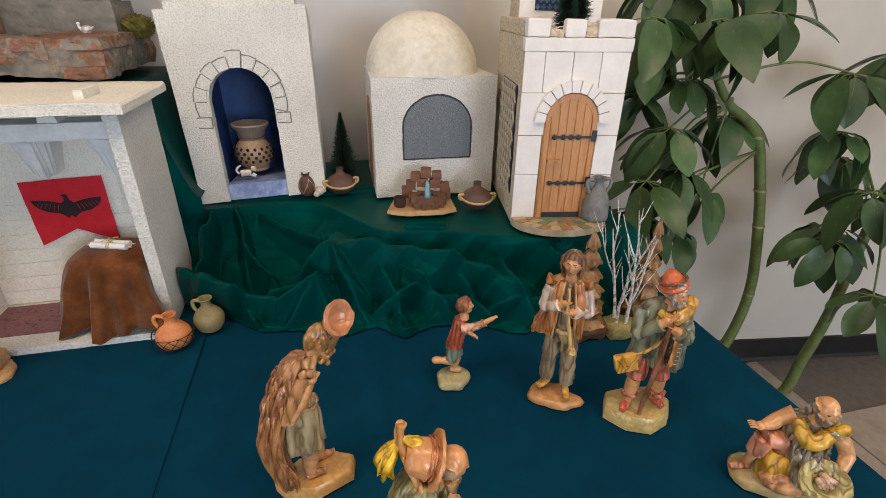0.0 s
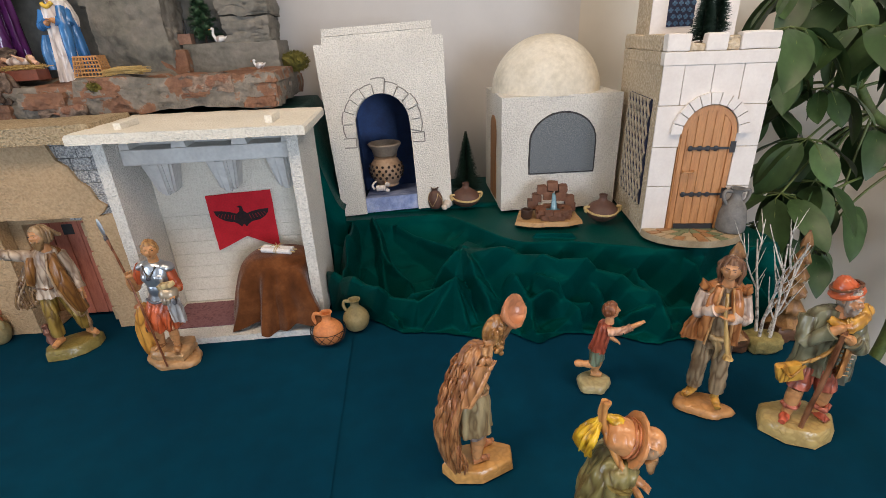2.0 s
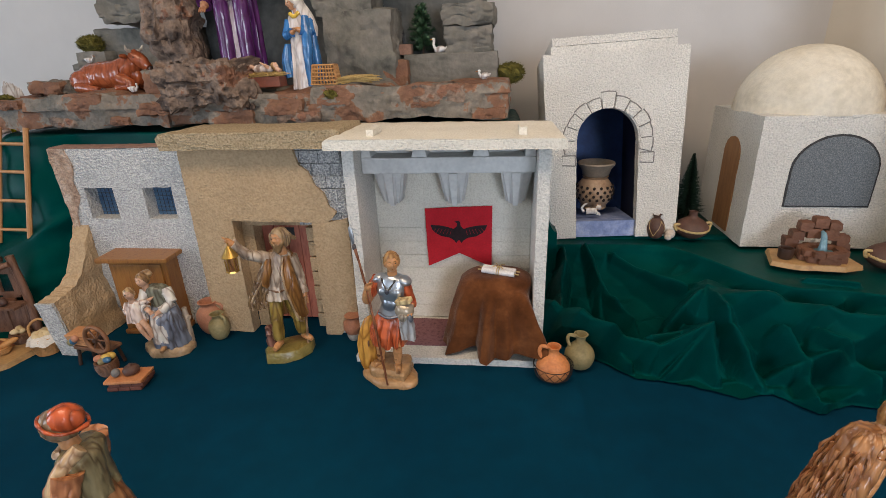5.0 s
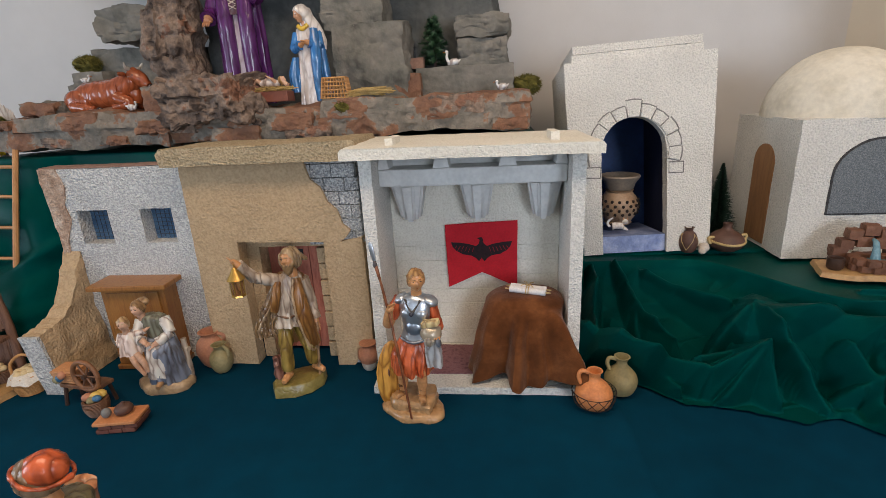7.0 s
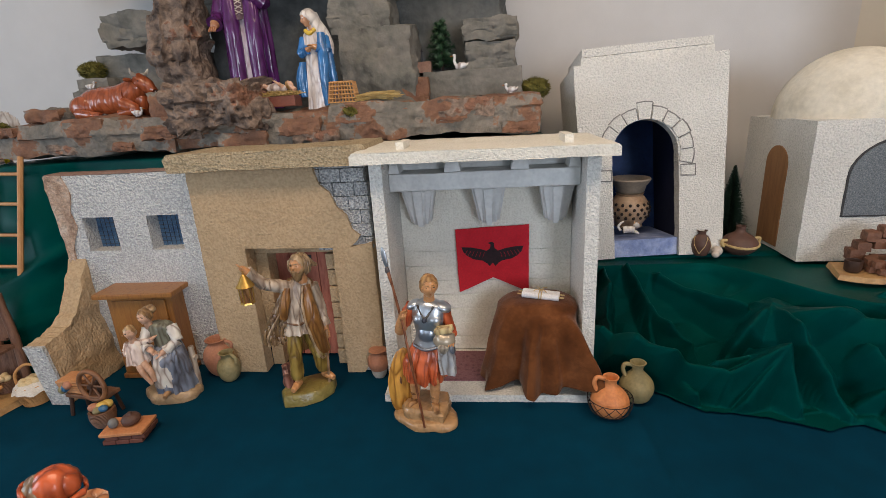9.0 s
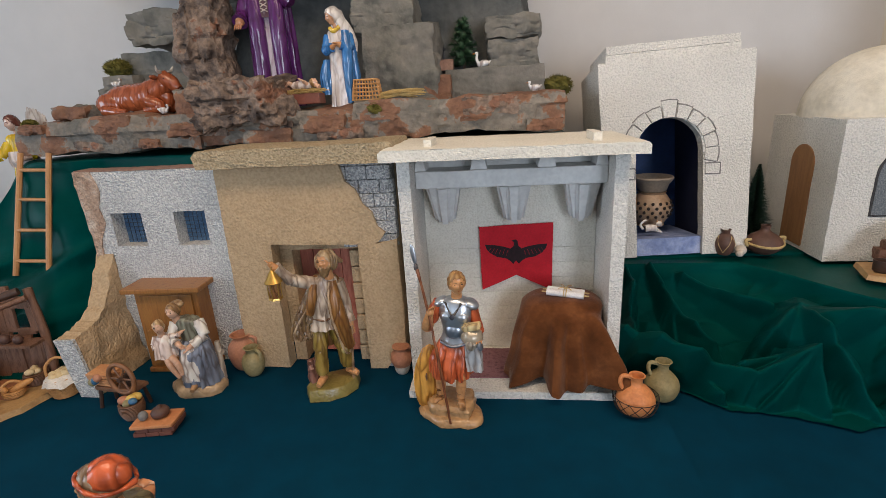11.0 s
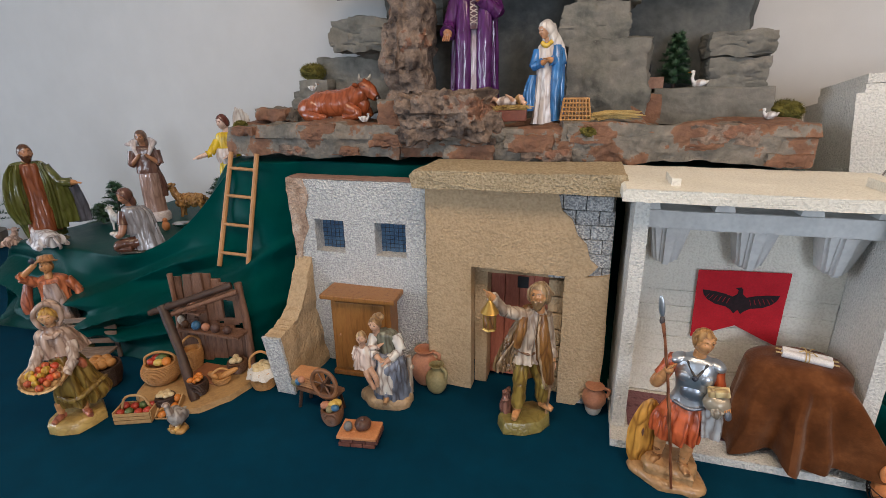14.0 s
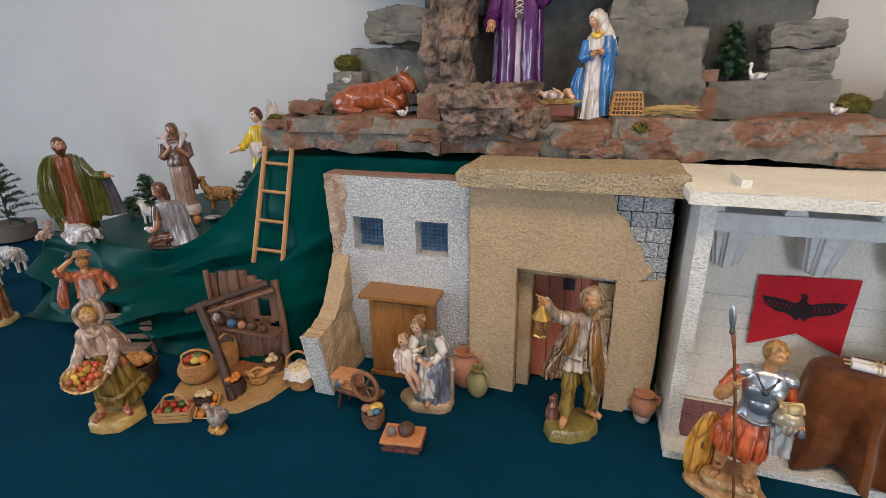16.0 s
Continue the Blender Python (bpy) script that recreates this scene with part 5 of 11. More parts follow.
class Fig:
    """A painted figurine in centimetres, front towards -y."""

    def __init__(self, rough_=0.42):
        self.bm, self.mats, self.r = bmesh.new(), [], rough_

    def s(self, c, metallic=0.0, r=None, plain=False):
        m = paint(c, r or self.r, metallic, plain)
        if m not in self.mats:
            self.mats.append(m)
        return self.mats.index(m)

    def limb(self, pts, rad, c, n=14, metallic=0.0, flat=1.0, k=6):
        rad = [rad] * len(pts) if isinstance(rad, (int, float)) else rad
        q = spline([(*p, r) for p, r in zip(pts, rad)], k)
        tube(self.bm, [Vector(p[:3]) for p in q], [max(0.02, p[3]) for p in q], n, self.s(c, metallic), flat)

    def ell(self, c0, r, c, rx=0, ry=0, rz=0, shake=0.0, metallic=0.0, seg=18, rings=12):
        m = pose(0, 0, 0, rx, ry, rz).to_3x3()
        ball(self.bm, c0, r, self.s(c, metallic), seg, rings, m, shake, 1.0)

    def robe(self, rings, c, nf=9, amp=0.25, n=64, k=6, seed=0.0, metallic=0.0, top=0.15):
        """rings (x, y, z, rx, ry) from top to bottom; folds deepen downwards."""
        q = spline(rings, k)
        mi = self.s(c, metallic)
        out = []
        for j, row in enumerate(q):
            x, y, z, rx, ry = (float(w) for w in row)
            t = j / (len(q) - 1)
            f = amp * (top + (1 - top) * t)
            ring = []
            for i in range(n):
                a = 2 * math.pi * i / n
                w = 2.4 * abs(math.sin(0.5 * nf * a + seed + 0.9 * math.sin(2 * a + seed) + 0.8 * t)) - 1.5 + 0.5 * math.sin((2 * nf - 3) * a + 2.1 * seed - 1.2 * t)
                d = f * w * (0.75 + 0.5 * math.sin(3 * a + 2 * seed + 2.2 * t))
                ring.append(self.bm.verts.new((x + (rx + d) * math.cos(a), y + (ry + d) * math.sin(a), z)))
            out.append(ring)
        for a, b in zip(out, out[1:]):
            for i in range(n):
                self.bm.faces.new((a[i], a[(i + 1) % n], b[(i + 1) % n], b[i])).material_index = mi
        for r in (out[0], out[-1]):
            self.bm.faces.new(r).material_index = mi

    def head(self, c, r=1.25, yaw=0, tilt=0, skin=SKIN, hair=HAIR, beard=None, long=0.0, bald=False, veil=None):
        """One modelled head: brow, sockets, nose, lips, chin, with hair and beard raised in locks."""
        R = pose(0, 0, 0, tilt, 0, yaw).to_3x3()
        V = lambda x, y, z: tuple(Vector(c) + R @ (Vector((x, y, z)) * r))
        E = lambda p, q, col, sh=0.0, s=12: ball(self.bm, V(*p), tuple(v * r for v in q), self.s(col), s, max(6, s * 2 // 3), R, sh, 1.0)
        si, hi, li = self.s(skin), self.s(hair), self.s(tuple(v * w for v, w in zip(skin, (0.80, 0.52, 0.48))))
        bi = self.s(beard) if beard else hi
        seg, rings = 44, 34
        bump = lambda az, el, a0, e0, wa, we: math.exp(-((az - a0) / wa) ** 2 - ((el - e0) / we) ** 2)

        def kind(az, el):
            w = abs(az)
            if bald:
                top = 0.30 - 0.5 * max(0.0, 1.5 - w)
                if w > 1.15 and -0.62 < el < top:
                    return 2
            elif el > float(np.interp(w, (0, 0.55, 0.85, 1.1, 1.35, 1.6, 3.15), (0.66, 0.60, 0.36, 0.02, -0.30, -0.55, -0.75))):
                return 2
            if beard and w < 1.45 and el < float(np.interp(w, (0, 0.22, 0.3, 0.7, 1.1, 1.45), (-0.30, -0.30, -0.24, -0.34, -0.10, 0.15))) and not (w < 0.2 and -0.48 < el < -0.38):
                return 3
            return 1

        def at(b, a):
            az, el = -math.pi + 2 * math.pi * a, math.pi / 2 - math.pi * b
            n = Vector((math.sin(az) * math.cos(el), -math.cos(az) * math.cos(el), math.sin(el)))
            p = Vector((0.84 * n.x, 0.98 * n.y, 1.18 * n.z))
            p.x *= 1 - 0.20 * max(0.0, min(1.0, (-0.15 - n.z) / 0.6))
            w = abs(az)
            d = 0.05 * bump(w, el, 0.25, 0.33, 0.4, 0.10) - 0.10 * bump(w, el, 0.34, 0.16, 0.17, 0.12) + 0.035 * bump(w, el, 0.34, 0.14, 0.12, 0.06)
            d += 0.21 * bump(az, el, 0, -0.09, 0.12, 0.13) + 0.13 * bump(az, el, 0, 0.08, 0.08, 0.16) + 0.045 * bump(w, el, 0.5, -0.08, 0.24, 0.2)
            d += 0.05 * bump(az, el, 0, -0.355, 0.2, 0.05) + 0.05 * bump(az, el, 0, -0.50, 0.17, 0.06) - 0.05 * bump(az, el, 0, -0.43, 0.22, 0.03) + 0.10 * bump(az, el, 0, -0.78, 0.3, 0.18)
            k = kind(az, el)
            if k == 2:
                d += 0.09 + 0.055 * abs(math.sin(7 * az + 2.5 * math.sin(3 * el) + 4 * noise.noise(n * 2.2))) + 0.05 * noise.noise(n * 5)
            if k == 3:
                d += 0.10 + 0.07 * abs(math.sin(13 * az + 3 * el)) + 0.05 * noise.noise(n * 6)
                p.z -= 0.34 * max(0.0, -el - 0.35)
                p.y -= 0.12 * max(0.0, -el - 0.2)
            return self.bm.verts.new(V(*(p * (1 + d))))
        top, low = at(0.0, 0.5), at(1.0, 0.5)
        g = [[at(j / rings, i / seg) for i in range(seg)] for j in range(1, rings)]

        def put(vs, b, a):
            az, el = -math.pi + 2 * math.pi * a, math.pi / 2 - math.pi * b
            k = kind(az, el)
            lips = abs(az) < 0.2 and -0.54 < el < -0.33
            brow = 0.10 < abs(az) < 0.58 and 0.27 < el < 0.36
            f = self.bm.faces.new(vs)
            f.material_index = hi if k == 2 or (brow and not bald) else bi if k == 3 else li if lips else si
        for i in range(seg):
            k = (i + 1) % seg
            put((top, g[0][i], g[0][k]), 0.5 / rings, (i + 0.5) / seg)
            put((low, g[-1][k], g[-1][i]), 1 - 0.5 / rings, (i + 0.5) / seg)
            for j in range(rings - 2):
                put((g[j][i], g[j + 1][i], g[j + 1][k], g[j][k]), (j + 1.5) / rings, (i + 0.5) / seg)
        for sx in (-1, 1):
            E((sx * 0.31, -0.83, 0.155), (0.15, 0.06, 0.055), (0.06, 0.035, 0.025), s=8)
            E((sx * 0.84, 0.02, 0.0), (0.10, 0.22, 0.28), skin, s=8)
        if long:
            E((0, 0.45, -0.4 * long), (0.95, 0.72, 1.0 + 0.5 * long), hair, 0.15, 18)
            for i in range(13):
                a = -0.25 + (math.pi + 0.5) * i / 12
                ca, sa = math.cos(a), math.sin(a)
                self.limb([V(0.5 * ca, 0.2 + 0.5 * sa, 1.1), V(0.98 * ca, 0.15 + 0.95 * sa, 0.4), V(0.98 * ca, 0.12 + 0.95 * sa, -0.5), V(0.86 * ca, 0.1 + 0.95 * sa, -0.6 - 0.8 * long)], [0.12 * r, 0.2 * r, 0.2 * r, 0.08 * r], hair, 7, k=4)
        if veil:
            E((0, 0.22, 0.22), (1.06, 1.10, 1.18), veil, 0.06, 22)
            E((0, 0.55, -0.9), (1.0, 0.66, 1.4), veil, 0.1, 18)
        self.limb([V(0, 0.15, -0.8), V(0, 0.25, -1.9)], [0.52 * r, 0.6 * r], skin)

    def hand(self, p, d, c=SKIN, r=0.55):
        p, d = Vector(p), Vector(d).normalized()
        side = d.cross(Vector((0, 0, 1)))
        side = side.normalized() if side.length > 0.1 else Vector((1, 0, 0))
        self.ell(tuple(p), (r * 0.95, r * 0.95, r * 0.85), c, seg=10, rings=8)
        for i in range(4):
            o = side * (i - 1.5) * r * 0.45
            self.limb([p + d * r * 0.5 + o, p + d * r * 1.4 + o * 1.15, p + d * r * 2.1 + o * 1.1 - Vector((0, 0, 0.25 * r))], [0.24 * r, 0.22 * r, 0.15 * r], c, 6, k=2)
        self.limb([p - side * r * 0.6, p - side * r * 1.1 + d * r * 0.7], [0.26 * r, 0.17 * r], c, 6, k=2)

    def foot(self, p, yaw, c, ln=2.4):
        x, y, z = p
        a = radians(yaw)
        d = Vector((math.sin(a), -math.cos(a), 0))
        p = Vector(p)
        self.limb([p - d * 0.5 + Vector((0, 0, 0.5)), p + d * ln * 0.3 + Vector((0, 0, 0.45)), p + d * ln * 0.75 + Vector((0, 0, 0.22))], [0.55, 0.6, 0.42], c, 10)

    def arm(self, sh, el, ha, sleeve, skin=SKIN, r=0.95, bare=0.0, fingers=True):
        """bare: share of the forearm that shows."""
        sh, el, ha = Vector(sh), Vector(el), Vector(ha)
        w = el.lerp(ha, 1 - bare) if bare < 1 else el
        self.limb([sh, sh.lerp(el, 0.5), el], [r * 1.1, r * 1.02, r * 0.95], sleeve, 16, k=8)
        if bare < 1:
            self.limb([el, el.lerp(w, 0.6), w], [r * 0.95, r * 0.86, r * 1.02], sleeve, 16, k=8)
        self.limb([w, ha], [r * 0.62, r * 0.5], skin, 10)
        if fingers:
            self.hand(ha, ha - el, skin, 0.5 * r / 0.95)

    def leg(self, hip, knee, ankle, c, r=1.25, bare=None, yaw=0, shoe=SKIN, ln=2.4):
        hip, knee, ankle = Vector(hip), Vector(knee), Vector(ankle)
        lo = knee.lerp(ankle, 0.75)
        if bare:
            self.limb([hip, hip.lerp(knee, 0.6), knee], [r * 1.15, r * 1.05, r * 0.95], c, 14)
            self.limb([knee, knee.lerp(ankle, 0.4), ankle], [r * 0.72, r * 0.72, r * 0.42], bare, 12)
        else:
            self.limb([hip, hip.lerp(knee, 0.6), knee, knee.lerp(ankle, 0.5), lo], [r * 1.15, r * 1.05, r * 0.9, r * 0.95, r * 0.85], c, 14)
            self.limb([lo, ankle], [r * 0.5, r * 0.42], shoe if bare is None else bare, 10)
        self.foot((ankle.x, ankle.y, ankle.z - 0.45), yaw, shoe, ln)

    def base(self, rx, ry, h, c=TANB, n=28, facets=0, x=0, y=0, seed=1.0, bean=0.0):
        """A ground plate: facets > 0 gives a cut polygon, else an uneven round."""
        m = facets or n
        mi = self.s(c, plain=True)
        rings = []
        for z, s in ((0, 1.0), (h * 0.35, 1.02), (h * 0.8, 0.95), (h, 0.80)) if not facets else ((0, 1.0), (h * 0.8, 0.98), (h, 0.9)):
            ring = []
            for i in range(m):
                a = 2 * math.pi * (i + 0.3) / m
                k = 1 + (0.10 * math.sin(2 * a + seed) + 0.06 * math.sin(5 * a + 2 * seed)) - bean * max(0, math.cos(a - 0.6)) ** 6
                ring.append(self.bm.verts.new((x + rx * s * k * math.cos(a), y + ry * s * k * math.sin(a), z)))
            rings.append(ring)
        for a, b in zip(rings, rings[1:]):
            for i in range(m):
                self.bm.faces.new((a[i], a[(i + 1) % m], b[(i + 1) % m], b[i])).material_index = mi
        self.bm.faces.new(rings[0][::-1]).material_index = mi
        ctr = self.bm.verts.new((x, y, h * 1.05))
        for i in range(m):
            self.bm.faces.new((rings[-1][i], rings[-1][(i + 1) % m], ctr)).material_index = mi

    def carve(self):
        """Creases in cloth and fur; bare skin, metal and the small parts stay smooth."""
        keep = {i for i, m in enumerate(self.mats) if m.node_tree.nodes["Principled BSDF"].inputs["Metallic"].default_value > 0.2}
        keep |= {self.mats.index(PAINT[k]) for k in PAINT if k[0] in FLESH and PAINT[k] in self.mats}
        self.bm.normal_update()
        for v in self.bm.verts:
            if not v.link_faces or v.link_faces[0].material_index in keep:
                continue
            p = v.co
            q = Vector((p.x * 0.9 + 0.35 * p.z, p.y * 0.9, p.z * 0.42))
            w = abs(noise.noise(q * 1.25)) * 2.2 - 0.5 + 0.5 * noise.noise(p * 2.6)
            v.co = p + v.normal * (0.05 if self.r < 0.33 else 0.11) * w

    def done(self, name, m, label, category="figurine", group="painted figurines", scale=1.0):
        self.carve()
        bmesh.ops.scale(self.bm, vec=(0.01 * scale,) * 3, verts=self.bm.verts)
        ob = part(name, self.bm, self.mats, smooth=True)
        ob.matrix_world = m
        return tagged(ob, label, category, group)


def soldier():
    F = Fig(0.4)
    SIL, RED = (0.50, 0.53, 0.57), (0.50, 0.105, 0.035)
    TAN = (0.38, 0.22, 0.10)
    F.base(4.6, 3.4, 1.2, TAN, x=-1.0, seed=2)
    rock(F.bm, (-0.8, 0.3, 1.9), (6.4, 5, 2.4), 3, 8, 0.08, 0.6, F.s(TAN, plain=True))
    F.leg((-1.9, 0, 10.4), (-2.3, -0.4, 6.9), (-2.5, -0.2, 3.0), SKIN, 1.05, SKIN, -18, (0.36, 0.19, 0.08))
    F.leg((0.6, 0, 10.4), (1.0, -0.9, 7.2), (0.7, -0.6, 3.2), SKIN, 1.05, SKIN, 25, (0.36, 0.19, 0.08))
    for x, y in ((-2.5, -0.2), (0.7, -0.6)):
        for z in (3.6, 4.6):
            F.limb([(x - 0.6, y - 0.2, z), (x, y - 0.75, z + 0.2), (x + 0.6, y - 0.2, z)], 0.13, (0.30, 0.15, 0.06), 6)
    F.robe([(0.1, 0, 13.2, 2.1, 1.6), (-0.3, -0.1, 11, 2.8, 2.2), (-0.6, -0.2, 9.0, 3.1, 2.5), (-0.7, -0.2, 7.4, 3.0, 2.4)], RED, 9, 0.36, seed=1.5)
    F.robe([(0.5, 0, 19.6, 1.2, 1.0), (0.5, 0, 18.9, 2.3, 1.5), (0.5, -0.1, 17.2, 2.45, 1.8), (0.4, 0, 14.6, 2.0, 1.6), (0.2, 0, 12.9, 2.35, 1.8)], SIL, 4, 0.05, metallic=0.85)
    for sx in (-1, 1):
        F.ell((0.5 + sx * 0.98, -1.15, 17.1), (1.12, 0.72, 0.95), SIL, metallic=0.85)
        F.ell((0.5 + sx * 2.2, 0, 18.75), (1.15, 1.15, 0.7), SIL, ry=sx * 28, metallic=0.85)
    F.ell((0.4, -0.95, 14.9), (1.5, 0.95, 1.5), (0.34, 0.38, 0.44), metallic=0.85)
    F.limb([(-1.6, -1.4, 13.2), (0.3, -2.1, 12.9), (2.1, -1.4, 13.2)], 0.22, (0.20, 0.21, 0.24), 8, metallic=0.8)
    F.limb([(-0.7, -1.2, 19.2), (0.5, -2.0, 17.6), (1.6, -1.2, 19.2)], 0.13, (0.06, 0.05, 0.04), 8)
    F.ell((0.5, -2.05, 17.4), (0.36, 0.2, 0.36), (0.03, 0.03, 0.04))
    # spear arm
    F.limb([(-1.9, 0.1, 18.6), (-2.9, 0.0, 16.9), (-3.4, -0.2, 15.8)], [1.0, 0.95, 1.0], RED)
    F.limb([(-3.3, -0.2, 16.0), (-3.9, -0.5, 14.8), (-3.2, -1.7, 16.4), (-2.7, -2.2, 17.8)], [0.8, 0.8, 0.7, 0.5], SKIN)
    F.hand((-2.6, -2.3, 18.0), (0.5, -0.3, 1), SKIN, 0.62)
    F.limb([(-4.1, -2.5, 25.0), (-2.8, -2.5, 18.2), (-1.4, -2.8, 9.5), (-0.2, -3.2, 0.9)], 0.2, (0.24, 0.09, 0.04), 8)
    F.ell((-4.35, -2.5, 26.4), (0.38, 0.18, 1.5), SIL, ry=-9, metallic=0.9)
    F.ell((-4.1, -2.5, 24.7), (0.34, 0.34, 0.5), (0.06, 0.05, 0.05))
    # helmet, purse and cloth held on the other arm
    F.arm((2.7, 0.1, 18.0), (3.6, 0.1, 14.9), (4.2, -2.2, 14.6), RED, r=0.8, bare=0.9)
    F.ell((3.2, -1.9, 14.7), (1.55, 1.4, 1.35), (0.36, 0.30, 0.22), shake=0.15, metallic=0.3)
    F.ell((3.3, -3.0, 14.0), (0.8, 0.5, 0.7), (0.30, 0.26, 0.20), shake=0.2)
    F.ell((4.5, -2.8, 13.8), (0.4, 0.4, 0.7), (0.10, 0.11, 0.13))
    box(F.bm, -1.2, 1.2, -0.7, 0.7, -0.4, 0.4, bevel=0.15, mat=F.s((0.60, 0.47, 0.24)), m=pose(3.2, -2.1, 16.3, 0, -14, 0))
    F.robe([(3.0, -1.2, 14.0, 0.9, 0.6), (3.0, -1.2, 11.6, 1.2, 0.55), (3.2, -1.2, 9.0, 1.0, 0.45)], (0.45, 0.44, 0.43), 5, 0.22)
    # tall shield resting on edge behind the leg
    F.ell((-4.6, 0.2, 5.9), (2.1, 0.45, 5.6), (0.55, 0.27, 0.05), rz=20, ry=6, seg=14)
    F.ell((-4.7, -0.2, 6.2), (0.14, 0.3, 0.8), (0.12, 0.05, 0.03), rz=35)
    F.head((0.8, -0.3, 21.8), 1.36, 30, 2, SKIN, (0.40, 0.22, 0.08))
    return F.done("soldier_figurine", pose(-0.560, 0.737, 0.003, 0, 0, -12), "painted resin soldier figurine with silver breastplate, red skirt and spear", scale=1.03)


def lantern_man():
    F = Fig()
    SH, COAT, PANT, FUR = (0.44, 0.36, 0.28), (0.23, 0.105, 0.026), (0.25, 0.165, 0.035), (0.22, 0.135, 0.060)
    HR = (0.32, 0.22, 0.12)
    F.base(4.3, 3.4, 1.9, (0.21, 0.17, 0.05), facets=9)
    F.leg((-0.9, 0, 12.0), (-1.3, -0.8, 7.4), (-1.5, -0.6, 2.8), PANT, 1.12, None, -35, SKIN)
    F.leg((1.3, 0, 12.0), (2.2, -0.8, 7.8), (3.0, 0.0, 3.0), PANT, 1.12, None, 35, SKIN)
    F.ell((2.3, -1.75, 7.6), (0.55, 0.2, 0.5), (0.34, 0.26, 0.10))
    F.robe([(0.9, 0, 20.2, 1.1, 0.9), (0.7, 0, 19.2, 2.1, 1.3), (0.3, -0.2, 16, 1.9, 1.5), (-0.1, -0.1, 13.4, 1.9, 1.5), (-0.1, -0.1, 11.6, 2.3, 1.8)], SH, 8, 0.2, seed=2)
    F.limb([(-2.0, -0.6, 13.8), (-0.2, -1.7, 13.3), (1.7, -0.8, 13.6)], 0.22, (0.16, 0.08, 0.04), 8)
    F.robe([(0.8, 0.6, 20.2, 1.4, 0.8), (0.8, 0.7, 18.6, 2.5, 1.1), (0.9, 0.8, 13.0, 2.5, 1.1), (1.2, 0.9, 8.2, 2.7, 1.1)], COAT, 7, 0.22, seed=4)
    # right front of the coat with its pale edge, left front blown open to show the lining
    F.limb([(1.8, -0.7, 19.3), (1.8, -1.2, 16.0), (2.2, -1.3, 12), (3.2, -0.8, 7.8)], [0.7, 1.15, 1.35, 1.1], COAT, 12)
    F.limb([(1.3, -1.3, 19.4), (0.8, -2.1, 16.5), (1.2, -2.3, 12.2), (2.5, -1.8, 7.2), (3.6, -0.8, 7.2)], 0.17, (0.36, 0.25, 0.15), 7)
    F.robe([(-0.9, 0.2, 18.9, 0.7, 0.7), (-2.2, 0.1, 15.6, 1.3, 0.6), (-3.4, 0.0, 12.0, 1.6, 0.55), (-3.2, 0.0, 10.4, 1.8, 0.5)], FUR, 9, 0.34, seed=1)
    rng = random.Random(4)
    for i in range(40):
        p = Vector((-2.9 + rng.uniform(-1.5, 1.3), -0.55, rng.uniform(10.6, 15.5)))
        F.limb([p, p + Vector((rng.uniform(-0.3, 0.2), -0.12, -0.5)), p + Vector((rng.uniform(-0.3, 0.3), 0, -1.0))], [0.2, 0.2, 0.05], (0.24, 0.15, 0.08) if i % 2 else FUR, 5, k=2)
    F.limb([(-0.9, -0.6, 19.2), (-1.5, -1.0, 17.0), (-2.2, -0.9, 14.6)], [0.6, 0.8, 0.7], COAT, 12)
    F.limb([(-1.0, -0.8, 19.2), (-1.9, -1.2, 16.6), (-4.6, -0.7, 12.2), (-4.8, -0.5, 10.2)], 0.18, (0.36, 0.25, 0.15), 7)
    F.arm((-1.1, 0.1, 19.2), (-4.0, -0.6, 20.4), (-6.6, -1.2, 23.6), SH, r=0.95, bare=0.22)
    F.arm((2.7, 0.2, 18.8), (3.7, 0.4, 14.6), (3.9, -0.9, 11.0), SH, r=0.95, bare=0.25)
    F.limb([(3.9, -1.3, 11.4), (3.6, -1.2, 7), (3.3, -0.9, 1.8)], 0.22, (0.32, 0.20, 0.11), 8)
    F.head((1.2, -0.7, 22.5), 1.45, -42, -2, (0.48, 0.23, 0.095), HR, (0.36, 0.22, 0.10), long=0.3)
    F.limb([(2.4, 0.2, 23.2), (3.2, 0.4, 22.2), (3.9, 0.6, 21.7)], [0.5, 0.5, 0.25], HR)
    G = (0.46, 0.28, 0.07)
    cx, cy = -6.6, -1.8
    F.limb([(cx, cy, 23.4), (cx, cy, 22.4)], 0.15, G, 6)
    lathe(F.bm, [(0.2, 0.9), (0.5, 0.5), (0.75, 0.0), (1.35, -0.9), (1.2, -1.05)], 12, (cx, cy, 22.0), F.s(G, 0.8))
    lathe(F.bm, [(0.9, 0), (0.8, -2.2)], 6, (cx, cy, 20.9), F.s((0.30, 0.14, 0.05)))
    lathe(F.bm, [(0.95, 0), (1.05, -0.3)], 6, (cx, cy, 18.7), F.s(G, 0.8))
    for k in range(6):
        a, b = 2 * math.pi * k / 6, 2 * math.pi * (k + 1) / 6
        F.limb([(cx + 0.95 * math.cos(a), cy + 0.95 * math.sin(a), 20.95), (cx + 0.88 * math.cos(a), cy + 0.88 * math.sin(a), 18.6)], 0.1, G, 5, 0.8, k=1)
        F.limb([(cx + 0.93 * math.cos(a), cy + 0.93 * math.sin(a), 20.8), (cx + 0.85 * math.cos(b), cy + 0.85 * math.sin(b), 18.8)], 0.06, (0.20, 0.10, 0.04), 5, k=1)
    rock(F.bm, (-2.8, 0.9, 3.8), (1.5, 1.4, 4.4), 5, 5, 0.12, 0.5, F.s((0.24, 0.11, 0.08)))
    return F.done("shepherd_figurine", pose(-0.783, 0.803, 0.003, 0, 0, 28), "painted resin bearded man figurine holding up a brass lantern", scale=1.05)


